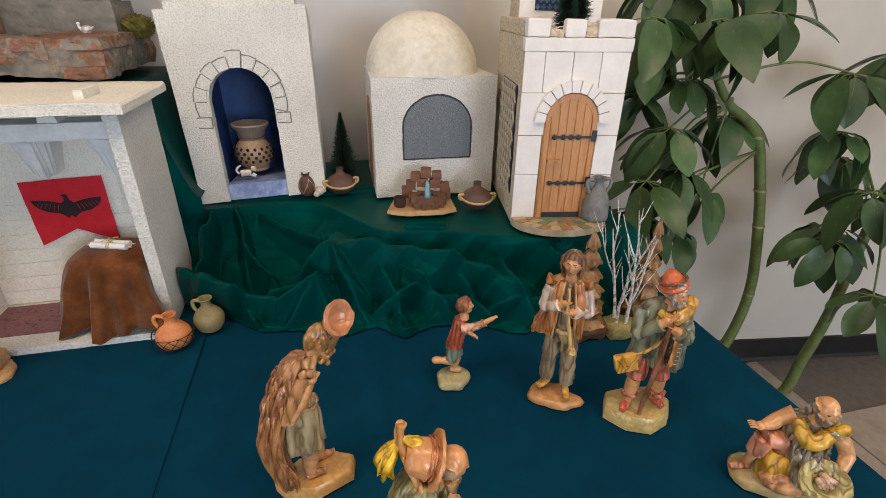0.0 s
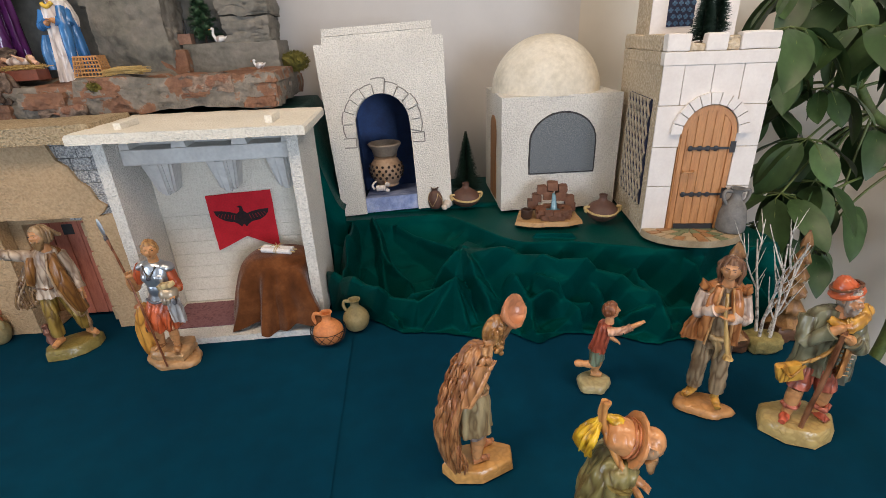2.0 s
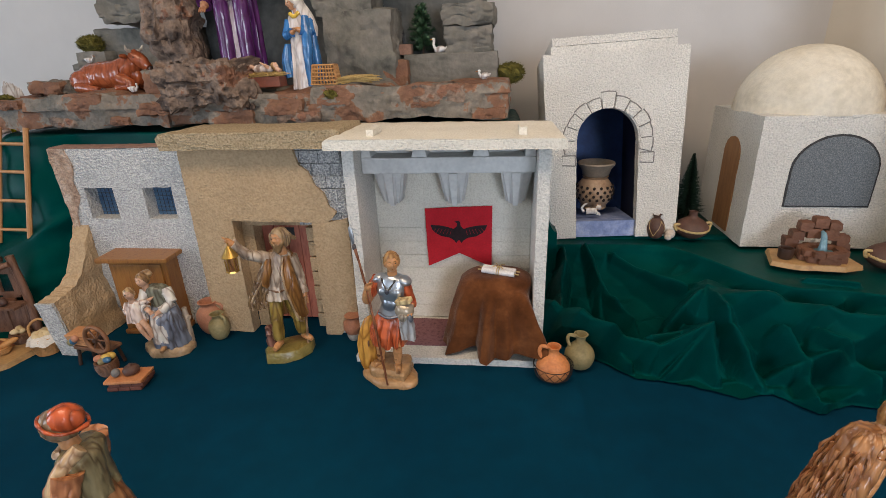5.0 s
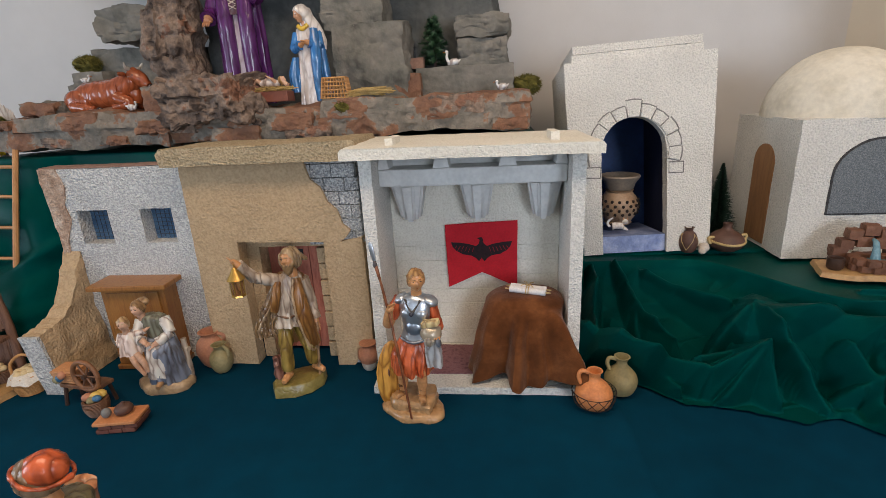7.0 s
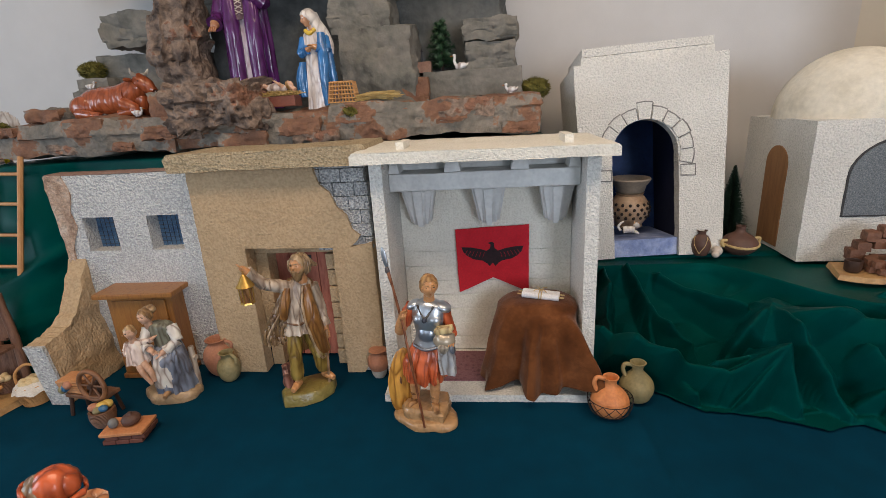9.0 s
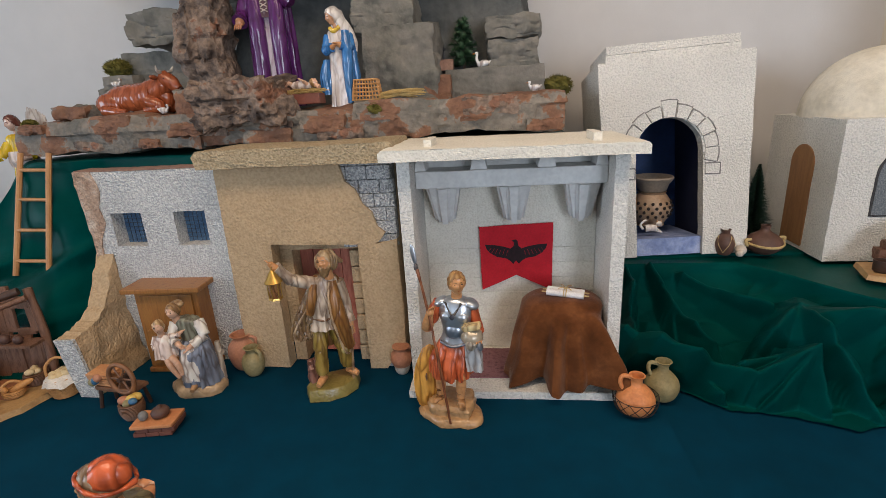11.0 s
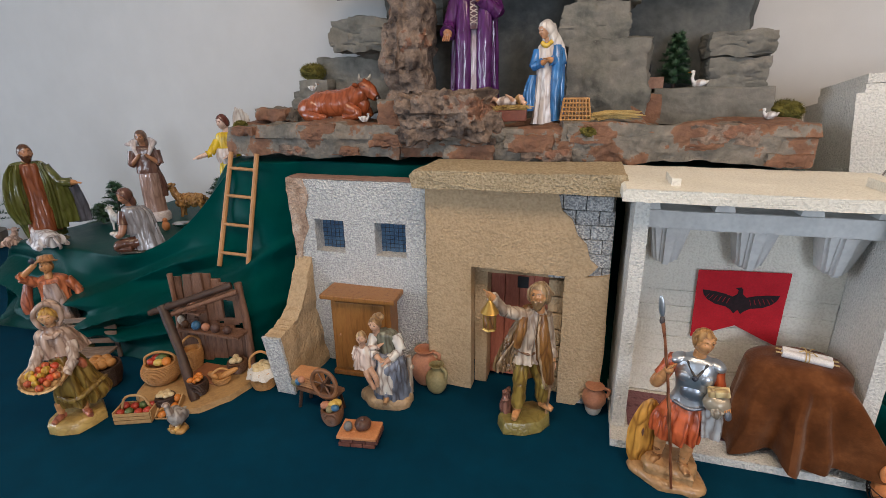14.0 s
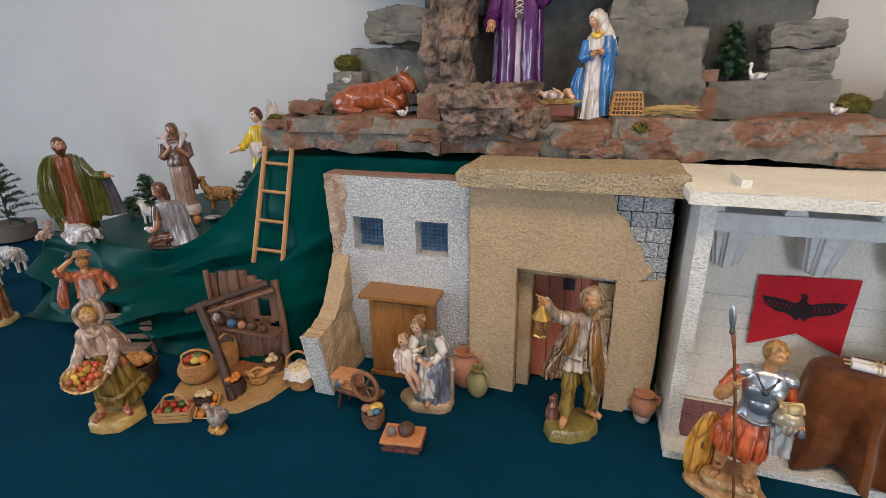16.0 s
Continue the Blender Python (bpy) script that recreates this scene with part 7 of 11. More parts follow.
def sitter():
    F = Fig(0.36)
    F.base(5.8, 4.0, 1.5, (0.34, 0.25, 0.11), seed=0.4, x=-0.4, y=-0.4)
    FU, YE, SK = (0.21, 0.165, 0.105), (0.52, 0.29, 0.03), (0.55, 0.28, 0.12)
    PK = (0.50, 0.21, 0.12)
    # raised knee and foot
    F.limb([(0.2, 0.6, 4.4), (-1.6, -0.8, 8.0), (-3.6, -1.8, 8.2)], [1.9, 1.5, 1.35], PK)
    F.limb([(-3.6, -1.8, 8.3), (-4.0, -1.7, 5.4)], [1.4, 1.3], PK)
    F.limb([(-4.0, -1.6, 5.4), (-4.3, -1.2, 2.4)], [0.8, 0.55], SK)
    F.foot((-4.4, -1.3, 1.5), -62, (0.46, 0.19, 0.11), 3.0)
    # folded leg
    F.limb([(1.2, 0.4, 4.0), (-0.6, -2.6, 3.2), (-1.6, -3.2, 2.6), (1.2, -3.0, 2.2), (4.2, -0.6, 2.2)], [1.8, 1.5, 1.3, 1.2, 0.7], (0.52, 0.25, 0.10))
    F.robe([(-0.4, -0.8, 6.4, 2.4, 2.0), (-1.0, -1.3, 4.2, 2.4, 2.2), (-1.2, -1.3, 1.6, 1.9, 1.8)], YE, 6, 0.3)
    F.robe([(1.0, 0.2, 12.8, 1.5, 1.1), (1.0, 0.3, 11.8, 2.8, 1.7), (1.1, 0.1, 9.0, 2.7, 2.1), (1.4, -0.8, 6.0, 2.7, 2.3), (2.0, -1.8, 3.0, 2.6, 1.9)], FU, 12, 0.42, seed=1, top=0.6)
    rng = random.Random(6)
    for i in range(70):
        a, t = rng.uniform(math.pi * 0.95, math.pi * 2.05), rng.random()
        p = Vector((1.1 + 0.8 * t + 2.75 * math.cos(a), 0.2 - 1.7 * t + 2.1 * math.sin(a), 10.2 - 7 * t))
        F.limb([p, p + Vector((rng.uniform(-0.3, 0.3), -0.2, -0.6)), p + Vector((rng.uniform(-0.4, 0.4), -0.1, -1.3))], [0.26, 0.26, 0.05], (0.27, 0.21, 0.13) if i % 2 else (0.15, 0.115, 0.075), 5, k=2)
    # yellow scarf with its brooch
    F.limb([(-0.9, -1.0, 12.6), (0.4, -2.2, 10.8), (1.6, -2.3, 10.6), (3.0, -1.2, 11.8), (3.9, 0.4, 12.2)], [0.7, 1.15, 1.15, 1.0, 0.9], YE, 12)
    F.limb([(-0.8, -1.2, 12.8), (0.5, -2.8, 11.2), (2.6, -2.0, 12.2)], 0.3, (0.56, 0.33, 0.05), 8)
    F.ell((3.2, -1.9, 12.4), (0.55, 0.3, 0.55), (0.34, 0.30, 0.22), metallic=0.5)
    F.limb([(3.4, -1.2, 12.4), (4.4, -0.8, 12.9), (5.0, -0.6, 12.4)], [0.5, 0.8, 0.4], YE, 8)
    F.limb([(-0.9, 0.2, 12.4), (-2.4, -0.2, 11.2), (-3.4, -1.2, 10.8), (-4.6, -2.4, 10.8)], [1.2, 1.0, 0.95, 0.6], SK)
    F.hand((-4.9, -2.7, 10.9), (-1, -0.3, 0.15), SK, 0.72)
    F.limb([(3.6, 0.2, 11.4), (5.2, 0.2, 10.0), (6.2, 0.0, 8.2)], [1.25, 1.05, 0.95], SK)
    F.limb([(6.2, 0.0, 8.4), (5.6, -1.6, 6.6), (4.8, -2.4, 5.6)], [0.95, 0.75, 0.5], SK)
    vs = lathe(F.bm, [(0.05, 0.0), (1.3, 0.1), (1.7, 0.6), (3.0, 0.85), (3.15, 0.7), (1.9, 0.1), (1.2, -0.4), (0.05, -0.4)], 28, (0, 0, 0), F.s((0.36, 0.30, 0.11)))
    bmesh.ops.transform(F.bm, matrix=pose(3.8, -3.6, 5.4, 42, 6, 0), verts=vs)
    for i in range(9):
        a = i * 2.4
        r = 0.32 * math.sqrt(i)
        F.ell((3.8 + r * math.cos(a), -3.85 + 0.74 * r * math.sin(a), 6.0 + 0.66 * r * math.sin(a)), (0.55, 0.48, 0.4), (0.50, 0.33, 0.22), seg=10, rings=8)
    F.head((1.5, -1.1, 15.5), 1.55, 20, 8, (0.56, 0.285, 0.12), (0.30, 0.235, 0.16), (0.34, 0.275, 0.19), bald=True)
    for i in range(12):
        a = rng.uniform(0.15, math.pi - 0.15)
        F.ell((1.6 + 1.5 * math.cos(a), -0.6 + 1.0 * math.sin(a) * 0.8, 14.2 + rng.uniform(-0.6, 0.5)), (0.5, 0.5, 0.55), (0.30, 0.235, 0.16), shake=0.4, seg=8, rings=6)
    return F.done("kneeling_figurine", pose(0.514, 0.304, 0.003, 0, 0, -40), "painted resin bald kneeling man figurine with a basin", scale=0.86)


def fruit_woman():
    F = Fig(0.36)
    CAPE, SK2, RD = (0.42, 0.30, 0.235), (0.24, 0.150, 0.032), (0.44, 0.13, 0.06)
    WH = (0.52, 0.42, 0.35)
    F.base(4.6, 3.4, 2.0, (0.46, 0.31, 0.10), facets=11, seed=5)
    F.robe([(0.2, 0, 13.6, 1.7, 1.4), (0.5, 0, 11.5, 2.5, 2.0), (1.0, 0.2, 8, 3.2, 2.5), (1.5, 0.4, 5.2, 3.9, 2.7), (1.3, 0.4, 3.8, 3.4, 2.4)], SK2, 8, 0.5, seed=2)
    F.limb([(-1.6, -1.0, 6.2), (0.6, -2.7, 5.6), (3.4, -1.8, 6.8), (5.2, 0.2, 7.4)], [0.4, 0.5, 0.55, 0.3], SK2, 8)
    F.robe([(0.1, 0, 15.2, 2.0, 1.5), (0.2, 0, 12.8, 1.9, 1.5), (0.3, -0.1, 11.4, 2.4, 1.9)], RD, 7, 0.18)
    F.limb([(1.0, -1.2, 13.0), (2.4, -1.2, 11.6), (2.9, -1.0, 10.4)], [0.5, 0.8, 0.4], RD, 8)
    for x, y, yw in ((-1.9, -0.9, -35), (1.5, -1.2, 20)):
        F.limb([(x, y + 0.3, 4.8), (x, y + 0.1, 2.8)], [0.65, 0.5], SKIN)
        F.foot((x, y, 2.0), yw, (0.48, 0.17, 0.10))
    F.robe([(0, -0.3, 18.6, 1.1, 1.0), (0, -0.1, 17.4, 2.4, 1.7), (0.3, 0, 15.6, 3.1, 2.1), (0.6, 0.1, 13.6, 3.5, 2.2)], CAPE, 7, 0.28, seed=3)
    F.limb([(-0.8, -1.7, 17.6), (0.0, -2.0, 17.2), (0.9, -1.6, 17.6)], [0.4, 0.5, 0.4], CAPE, 8)
    F.arm((-1.9, -0.8, 15.6), (-3.0, -1.9, 13.4), (-4.0, -3.6, 11.8), WH, SKIN, 0.8, 0.2)
    F.arm((1.9, -1.0, 15.6), (2.0, -2.4, 12.8), (0.2, -4.0, 10.6), WH, SKIN, 0.85, 0.25)
    vs = lathe(F.bm, [(0.05, -0.7), (1.6, -0.6), (2.5, 0.1), (2.95, 0.7), (2.65, 0.85), (2.3, 0.4), (0.05, 0.2)], 26, (0, 0, 0), F.s((0.42, 0.27, 0.12)))
    bmesh.ops.transform(F.bm, matrix=pose(-2.2, -4.0, 11.2, 30, 6, 0), verts=vs)
    for k in range(22):
        a = 2 * math.pi * k / 22
        m = pose(-2.2, -4.0, 11.2, 30, 6, 0)
        F.limb([m @ Vector((2.45 * math.cos(a), 2.45 * math.sin(a), -0.05)), m @ Vector((2.9 * math.cos(a + 0.14), 2.9 * math.sin(a + 0.14), 0.75))], 0.13, (0.48, 0.32, 0.15), 5, k=1)
    rng = random.Random(8)
    for i in range(17):
        a, r = i * 2.4, 0.54 * math.sqrt(i)
        c = ((0.50, 0.07, 0.03), (0.60, 0.38, 0.05), (0.55, 0.16, 0.05), (0.48, 0.10, 0.04))[rng.randrange(4)]
        k = 0.82 if c[1] > 0.3 else 0.58
        F.ell((-2.2 + r * math.cos(a), -4.1 + 0.87 * r * math.sin(a), 11.9 + 0.5 * r * math.sin(a) + 0.2 * rng.random()), (0.55, 0.55, k), c, rz=i * 50, rx=40 * (k > 0.7), seg=10, rings=8)
    F.head((0, -0.9, 20.3), 1.3, -8, 8, (0.58, 0.32, 0.16), (0.55, 0.33, 0.08))
    # hood standing round the face
    F.ell((0.08, 0.55, 20.8), (1.7, 1.5, 1.9), CAPE, shake=0.08)
    F.limb([(-0.9, -1.0, 18.4), (-1.65, -0.8, 19.8), (-1.5, -0.9, 21.5), (0, -1.1, 22.6), (1.5, -0.9, 21.5), (1.65, -0.8, 19.8), (0.9, -1.0, 18.4)], [0.3, 0.4, 0.42, 0.42, 0.42, 0.4, 0.3], CAPE, 9)
    return F.done("fruit_seller_figurine", pose(-1.522, 0.60, 0.003, 0, 0, 48), "painted resin hooded woman figurine carrying a tray of fruit")


def sower():
    F = Fig(0.38)
    OR, AP = (0.50, 0.16, 0.07), (0.36, 0.26, 0.22)
    F.base(4, 3.4, 1.6, (0.42, 0.30, 0.12), seed=2)
    F.robe([(0, 0, 13.5, 2.1, 1.7), (0, 0, 10, 2.8, 2.3), (0, 0, 5, 3.3, 2.8), (0, 0, 1.8, 3.6, 3.0)], AP, 9, 0.3, seed=3)
    F.robe([(0, 0, 18.6, 1.2, 1.1), (0, 0, 17.6, 2.8, 1.8), (0, 0, 15, 2.5, 1.9), (0, 0, 12.8, 2.6, 2.0)], OR, 7, 0.18)
    F.robe([(0, -1.4, 17, 1.2, 0.8), (0, -1.7, 14, 1.8, 0.9), (0, -1.9, 9, 2.4, 1.3)], AP, 5, 0.15)
    F.arm((-2.6, 0, 17.2), (-4.6, -1.2, 19.0), (-1.6, -2.2, 21.6), OR, SKIN, 1.0, 0.8)
    F.arm((2.6, 0, 17.2), (4.2, 0, 14.4), (4.6, -1.2, 11.4), OR, SKIN, 1.0, 0.5)
    F.limb([(-4.2, 0.6, 17), (-5.2, 0.2, 13), (-5.2, 0, 10.6)], [0.7, 1.1, 0.8], (0.34, 0.10, 0.05), 10)
    F.ell((-1.7, -2.4, 22.6), (0.5, 0.5, 0.6), (0.06, 0.07, 0.10))
    F.head((0, -0.9, 20.6), 1.3, 0, -12, SKIN, (0.34, 0.16, 0.06))
    vs = lathe(F.bm, [(2.0, 0.0), (2.1, 0.2), (1.5, 0.5), (1.3, 1.4), (0.05, 1.7)], 20, (0, 0, 0), F.s((0.42, 0.20, 0.08)))
    bmesh.ops.transform(F.bm, matrix=pose(0, -0.5, 21.5, -14, 0, 0), verts=vs)
    rock(F.bm, (-3.4, -1.2, 2.4), (2.4, 2.2, 3.4), 9, 5, 0.1, 0.5, F.s((0.30, 0.12, 0.06)))
    return F.done("peasant_figurine", pose(-1.775, 0.776, 0.003, 0, 0, 44), "painted resin woman figurine in an apron shading her eyes", scale=0.98)


def edge_man():
    F = Fig(0.4)
    F.base(4.2, 3.6, 1.8, (0.40, 0.30, 0.13), seed=6)
    F.robe([(0, 0, 15, 2.4, 1.9), (0, 0, 10, 3.0, 2.5), (0, 0, 5, 3.4, 2.9), (0, 0, 1.8, 3.6, 3.0)], (0.30, 0.14, 0.06), 9, 0.35, seed=1)
    F.robe([(0, 0, 19, 1.2, 1.1), (0, 0, 18, 2.8, 1.8), (0, 0, 14, 2.9, 2.2), (0.4, 0, 11.5, 3.2, 2.5)], (0.40, 0.26, 0.07), 7, 0.25)
    for sx in (-1, 1):
        F.arm((sx * 2.6, 0, 17.4), (sx * 3.6, -1, 14), (sx * 1.2, -3, 13), (0.40, 0.26, 0.07), SKIN, 1.1, 0.3)
    F.head((0, -0.6, 21), 1.3, 0, 0, SKIN, HAIR, HAIR)
    return F.done("peasant_figurine", pose(-2.135, 0.775, 0.003, 0, 0, 50), "painted resin figurine in brown and ochre robes")


def red_cap():
    F = Fig(0.38)
    OL, TE = (0.23, 0.19, 0.10), (0.46, 0.20, 0.09)
    F.base(4.4, 4, 1.8, (0.44, 0.28, 0.11), seed=2)
    F.robe([(0, 0, 13.4, 2.1, 1.8), (0, 0.1, 9, 3.0, 2.7), (0, 0.2, 4.5, 3.6, 3.3), (0, 0.2, 1.9, 3.8, 3.5)], (0.40, 0.19, 0.08), 9, 0.35, seed=2)
    F.robe([(0, -0.1, 18.6, 1.2, 1.1), (0, 0, 17.6, 2.7, 1.8), (0, 0, 15, 2.4, 1.9), (0, 0, 12.4, 2.6, 2.1)], OL, 7, 0.15)
    F.arm((2.6, 0, 17.3), (3.6, -0.8, 14.0), (1.6, -3.0, 12.8), TE, SKIN, 1.2, 0.2)
    F.arm((-2.6, 0, 17.3), (-3.6, -0.8, 14.0), (-1.4, -3.0, 13.6), TE, SKIN, 1.2, 0.2)
    F.limb([(1.6, 1.1, 19.2), (2.8, -0.6, 17.5), (3.2, -2.0, 14.4), (2.8, -3.2, 11.8)], [0.7, 0.75, 0.65, 0.6], (0.52, 0.36, 0.20), 10)
    F.ell((-0.4, -3.4, 12.4), (1.4, 1.5, 1.7), (0.50, 0.14, 0.07))
    F.limb([(-1.2, -1.4, 18.4), (0, -1.9, 17.9), (1.3, -1.3, 18.4)], 0.35, (0.56, 0.44, 0.3), 8)
    F.head((0, -1.0, 20.8), 1.5, 0, 4, (0.58, 0.30, 0.14), (0.22, 0.15, 0.09))
    F.ell((0, -0.1, 21.7), (1.42, 1.6, 1.45), (0.44, 0.085, 0.025), rx=-18, shake=0.04)
    F.limb([(-1.5, -1.3, 21.6), (0, -2.4, 22.1), (1.5, -1.3, 21.6), (1.6, 0.4, 21.0), (0.0, 1.6, 20.7), (-1.6, 0.4, 21.0), (-1.5, -1.3, 21.6)], 0.2, (0.44, 0.085, 0.025), 8)
    return F.done("woman_figurine", pose(-0.790, 0.372, 0.003, 0, 0, -72), "painted resin woman figurine in a red cap and olive bodice", scale=0.985)


def green_man():
    F = Fig(0.18)
    GR, RU = (0.090, 0.098, 0.022), (0.20, 0.058, 0.020)
    F.base(3.6, 3.0, 0.8, (0.10, 0.09, 0.05))
    F.robe([(0, 0, 18.6, 1.3, 1.1), (0, 0, 17.6, 2.5, 1.7), (0, 0, 12, 2.3, 1.8), (0, 0, 6, 2.9, 2.3), (0, 0, 2.6, 3.1, 2.5)], RU, 9, 0.22)
    F.robe([(0, 0.5, 18.9, 1.9, 1.3), (-0.1, 0.6, 17.8, 3.3, 1.9), (-0.4, 0.8, 13, 3.9, 2.1), (-0.5, 1.0, 8, 4.1, 2.2), (-0.3, 1.0, 4, 3.8, 2.2), (0, 1.0, 1.0, 3.5, 2.1)], GR, 15, 0.42, seed=2, top=0.4)
    F.robe([(-2.3, -0.4, 18.4, 0.9, 1.0), (-3.2, -0.8, 16, 1.5, 1.5), (-3.7, -1.3, 12, 1.9, 1.6), (-3.6, -1.3, 8.5, 2.0, 1.5), (-3.1, -0.8, 5, 1.4, 1.2)], GR, 7, 0.45, seed=4, top=0.5)
    F.robe([(2.0, -0.6, 18.4, 0.8, 0.9), (2.8, -0.9, 14, 1.0, 1.0), (2.9, -0.8, 8, 1.2, 1.0), (2.8, -0.6, 3, 1.2, 1.0)], GR, 6, 0.4, seed=6, top=0.5)
    F.arm((2.6, 0, 17.4), (4.6, -0.8, 13.8), (7.6, -1.6, 13.4), GR, SKIN, 1.2, 0.2)
    F.robe([(4.6, -0.8, 14.0, 1.3, 0.9), (4.6, -0.3, 9, 2.0, 1.0), (4.6, 0.0, 4.0, 2.1, 1.0)], GR, 6, 0.3)
    F.robe([(6.6, 0.6, 13.2, 1.4, 0.8), (7.0, 0.9, 8, 1.9, 0.9), (7.2, 1.0, 3.5, 1.9, 0.9)], (0.10, 0.10, 0.12), 6, 0.3)
    F.foot((1.2, -2.2, 0.8), 10, SKIN)
    F.head((0, -0.6, 20.9), 1.45, 22, 4, (0.42, 0.19, 0.09), (0.10, 0.04, 0.018), (0.10, 0.04, 0.018))
    return F.done("robed_man_figurine", pose(-1.935, 0.895, 0.211, 0, 0, 54), "glossy ceramic bearded man figurine in a green cloak", scale=1.0)


def lamb_bearer():
    F = Fig(0.2)
    BR, WH = (0.13, 0.065, 0.05), (0.56, 0.50, 0.50)
    F.base(3.4, 3.0, 2.4, WH, seed=3)
    F.robe([(0, 0, 13, 2.2, 1.7), (0, 0, 9, 2.4, 1.9), (0, 0, 4.5, 2.4, 1.9), (0, 0, 2.4, 2.6, 2.1)], (0.34, 0.22, 0.18), 8, 0.18)
    F.robe([(0, 0, 19.2, 1.2, 1.1), (0, 0, 18.2, 2.7, 1.7), (0, 0, 15, 2.4, 1.8), (0, 0, 12.4, 2.6, 1.9)], BR, 6, 0.15)
    F.robe([(1.8, 0.6, 13, 0.8, 0.9), (2.2, 0.7, 9.5, 1.1, 1.0), (2.3, 0.8, 6, 0.9, 0.8)], BR, 6, 0.2)
    for sx in (-1, 1):
        F.arm((sx * 2.6, 0, 17.8), (sx * 3.2, -0.8, 14.6), (sx * 1.0, -2.0, 16.8), BR, (0.40, 0.19, 0.10), 0.95, 0.9)
        F.limb([(sx * 2.2, 0.4, 20.0), (sx * 1.9, -1.0, 18.6), (sx * 1.1, -1.9, 16.6)], [0.9, 0.6, 0.3], WH, 9)
    F.limb([(-3.0, -0.2, 19.8), (-1.2, 0.9, 20.2), (1.2, 0.9, 20.2), (2.6, 0.2, 19.6)], [0.5, 1.0, 1.0, 0.8], WH, 10)
    F.ell((-3.2, -0.5, 19.7), (0.8, 0.6, 0.5), WH)
    F.head((0, -0.8, 21.3), 1.3, -5, 8, (0.36, 0.17, 0.09), (0.15, 0.085, 0.06), veil=(0.16, 0.09, 0.06))
    return F.done("shepherd_figurine", pose(-1.846, 1.125, 0.211, 0, 0, 34), "glossy ceramic shepherd figurine with a lamb over his shoulders", scale=1.05)


def kneeler():
    F = Fig(0.2)
    BR, ST = (0.10, 0.042, 0.025), (0.22, 0.21, 0.22)
    F.base(3.6, 2.8, 0.5, (0.05, 0.045, 0.035))
    F.robe([(0.6, 0.5, 9.6, 1.5, 1.3), (1.0, 0.7, 8.0, 2.3, 1.9), (1.3, 0.8, 4, 2.6, 2.2), (1.7, 0.8, 0.5, 3.1, 2.8)], ST, 10, 0.34, top=0.6)
    F.robe([(0, 0, 10, 0.9, 0.8), (0, 0, 9.2, 1.9, 1.4), (0.0, 0.0, 6.6, 1.8, 1.5), (0, 0, 4, 1.9, 1.6)], ST, 6, 0.12)
    F.limb([(0.6, -0.4, 2.0), (-2.6, -1.2, 1.9), (-3.4, -1.2, 1.0), (-0.6, -1.6, 0.9)], [1.5, 1.2, 1.0, 0.9], BR)
    F.limb([(-1.4, -0.3, 8.8), (-1.7, -0.7, 7.2), (-1.7, -1.2, 6.0)], [1.1, 1.1, 1.15], BR)
    F.limb([(-1.7, -1.2, 6.2), (-2.2, -1.6, 4.4), (-3.2, -1.9, 3.6)], [0.8, 0.7, 0.45], (0.32, 0.15, 0.085))
    F.ell((-3.0, -1.2, 4.0), (1.2, 0.8, 0.7), (0.58, 0.54, 0.5), shake=0.2)
    F.ell((-3.9, -1.4, 4.4), (0.6, 0.5, 0.45), (0.58, 0.54, 0.5))
    F.head((-0.5, -0.7, 12.0), 1.35, -30, 14, (0.32, 0.15, 0.085), (0.12, 0.055, 0.04), veil=(0.12, 0.055, 0.04))
    return F.done("kneeling_figurine", pose(-1.655, 0.893, 0.211, 0, 0, 30), "glossy ceramic kneeling shepherd figurine in a striped cloak", scale=1.02)


def angel():
    F = Fig(0.3)
    YE, WH = (0.60, 0.42, 0.02), (0.56, 0.48, 0.44)
    F.robe([(0, 0, 21, 1.1, 1.0), (0, 0, 20, 2.2, 1.6), (0, 0, 16, 2.0, 1.7), (0, 0, 8, 2.6, 2.2), (0, 0, 1, 3.0, 2.6)], YE, 9, 0.25)
    F.robe([(0, -0.2, 17.4, 2.3, 1.9), (0.2, -0.4, 15.4, 2.7, 2.2), (0.4, -0.4, 14, 2.3, 1.9)], WH, 7, 0.25)
    F.arm((-1.8, -0.2, 19), (-3.4, -1.4, 16.4), (-6.0, -2.8, 15.6), YE, (0.60, 0.42, 0.34), 0.9, 0.7)
    F.arm((1.8, -0.2, 19), (2.8, -1.4, 16.4), (0.6, -3.0, 15.6), YE, (0.60, 0.42, 0.34), 0.9, 0.7)
    F.head((0, -0.5, 23.2), 1.4, -35, 10, (0.60, 0.42, 0.34), (0.12, 0.04, 0.03))
    for k in range(7):
        F.ell((2.3 + 0.42 * k, 1.5 + 0.08 * k, 24.0 - 0.3 * k), (0.55, 0.3, 3.0 - 0.22 * abs(k - 2.5)), (0.50, 0.46, 0.42), ry=10, shake=0.25)
    return F.done("angel_figurine", pose(-1.527, 1.065, 0.245, 0, 0, 24), "painted winged figurine in a yellow and white robe")


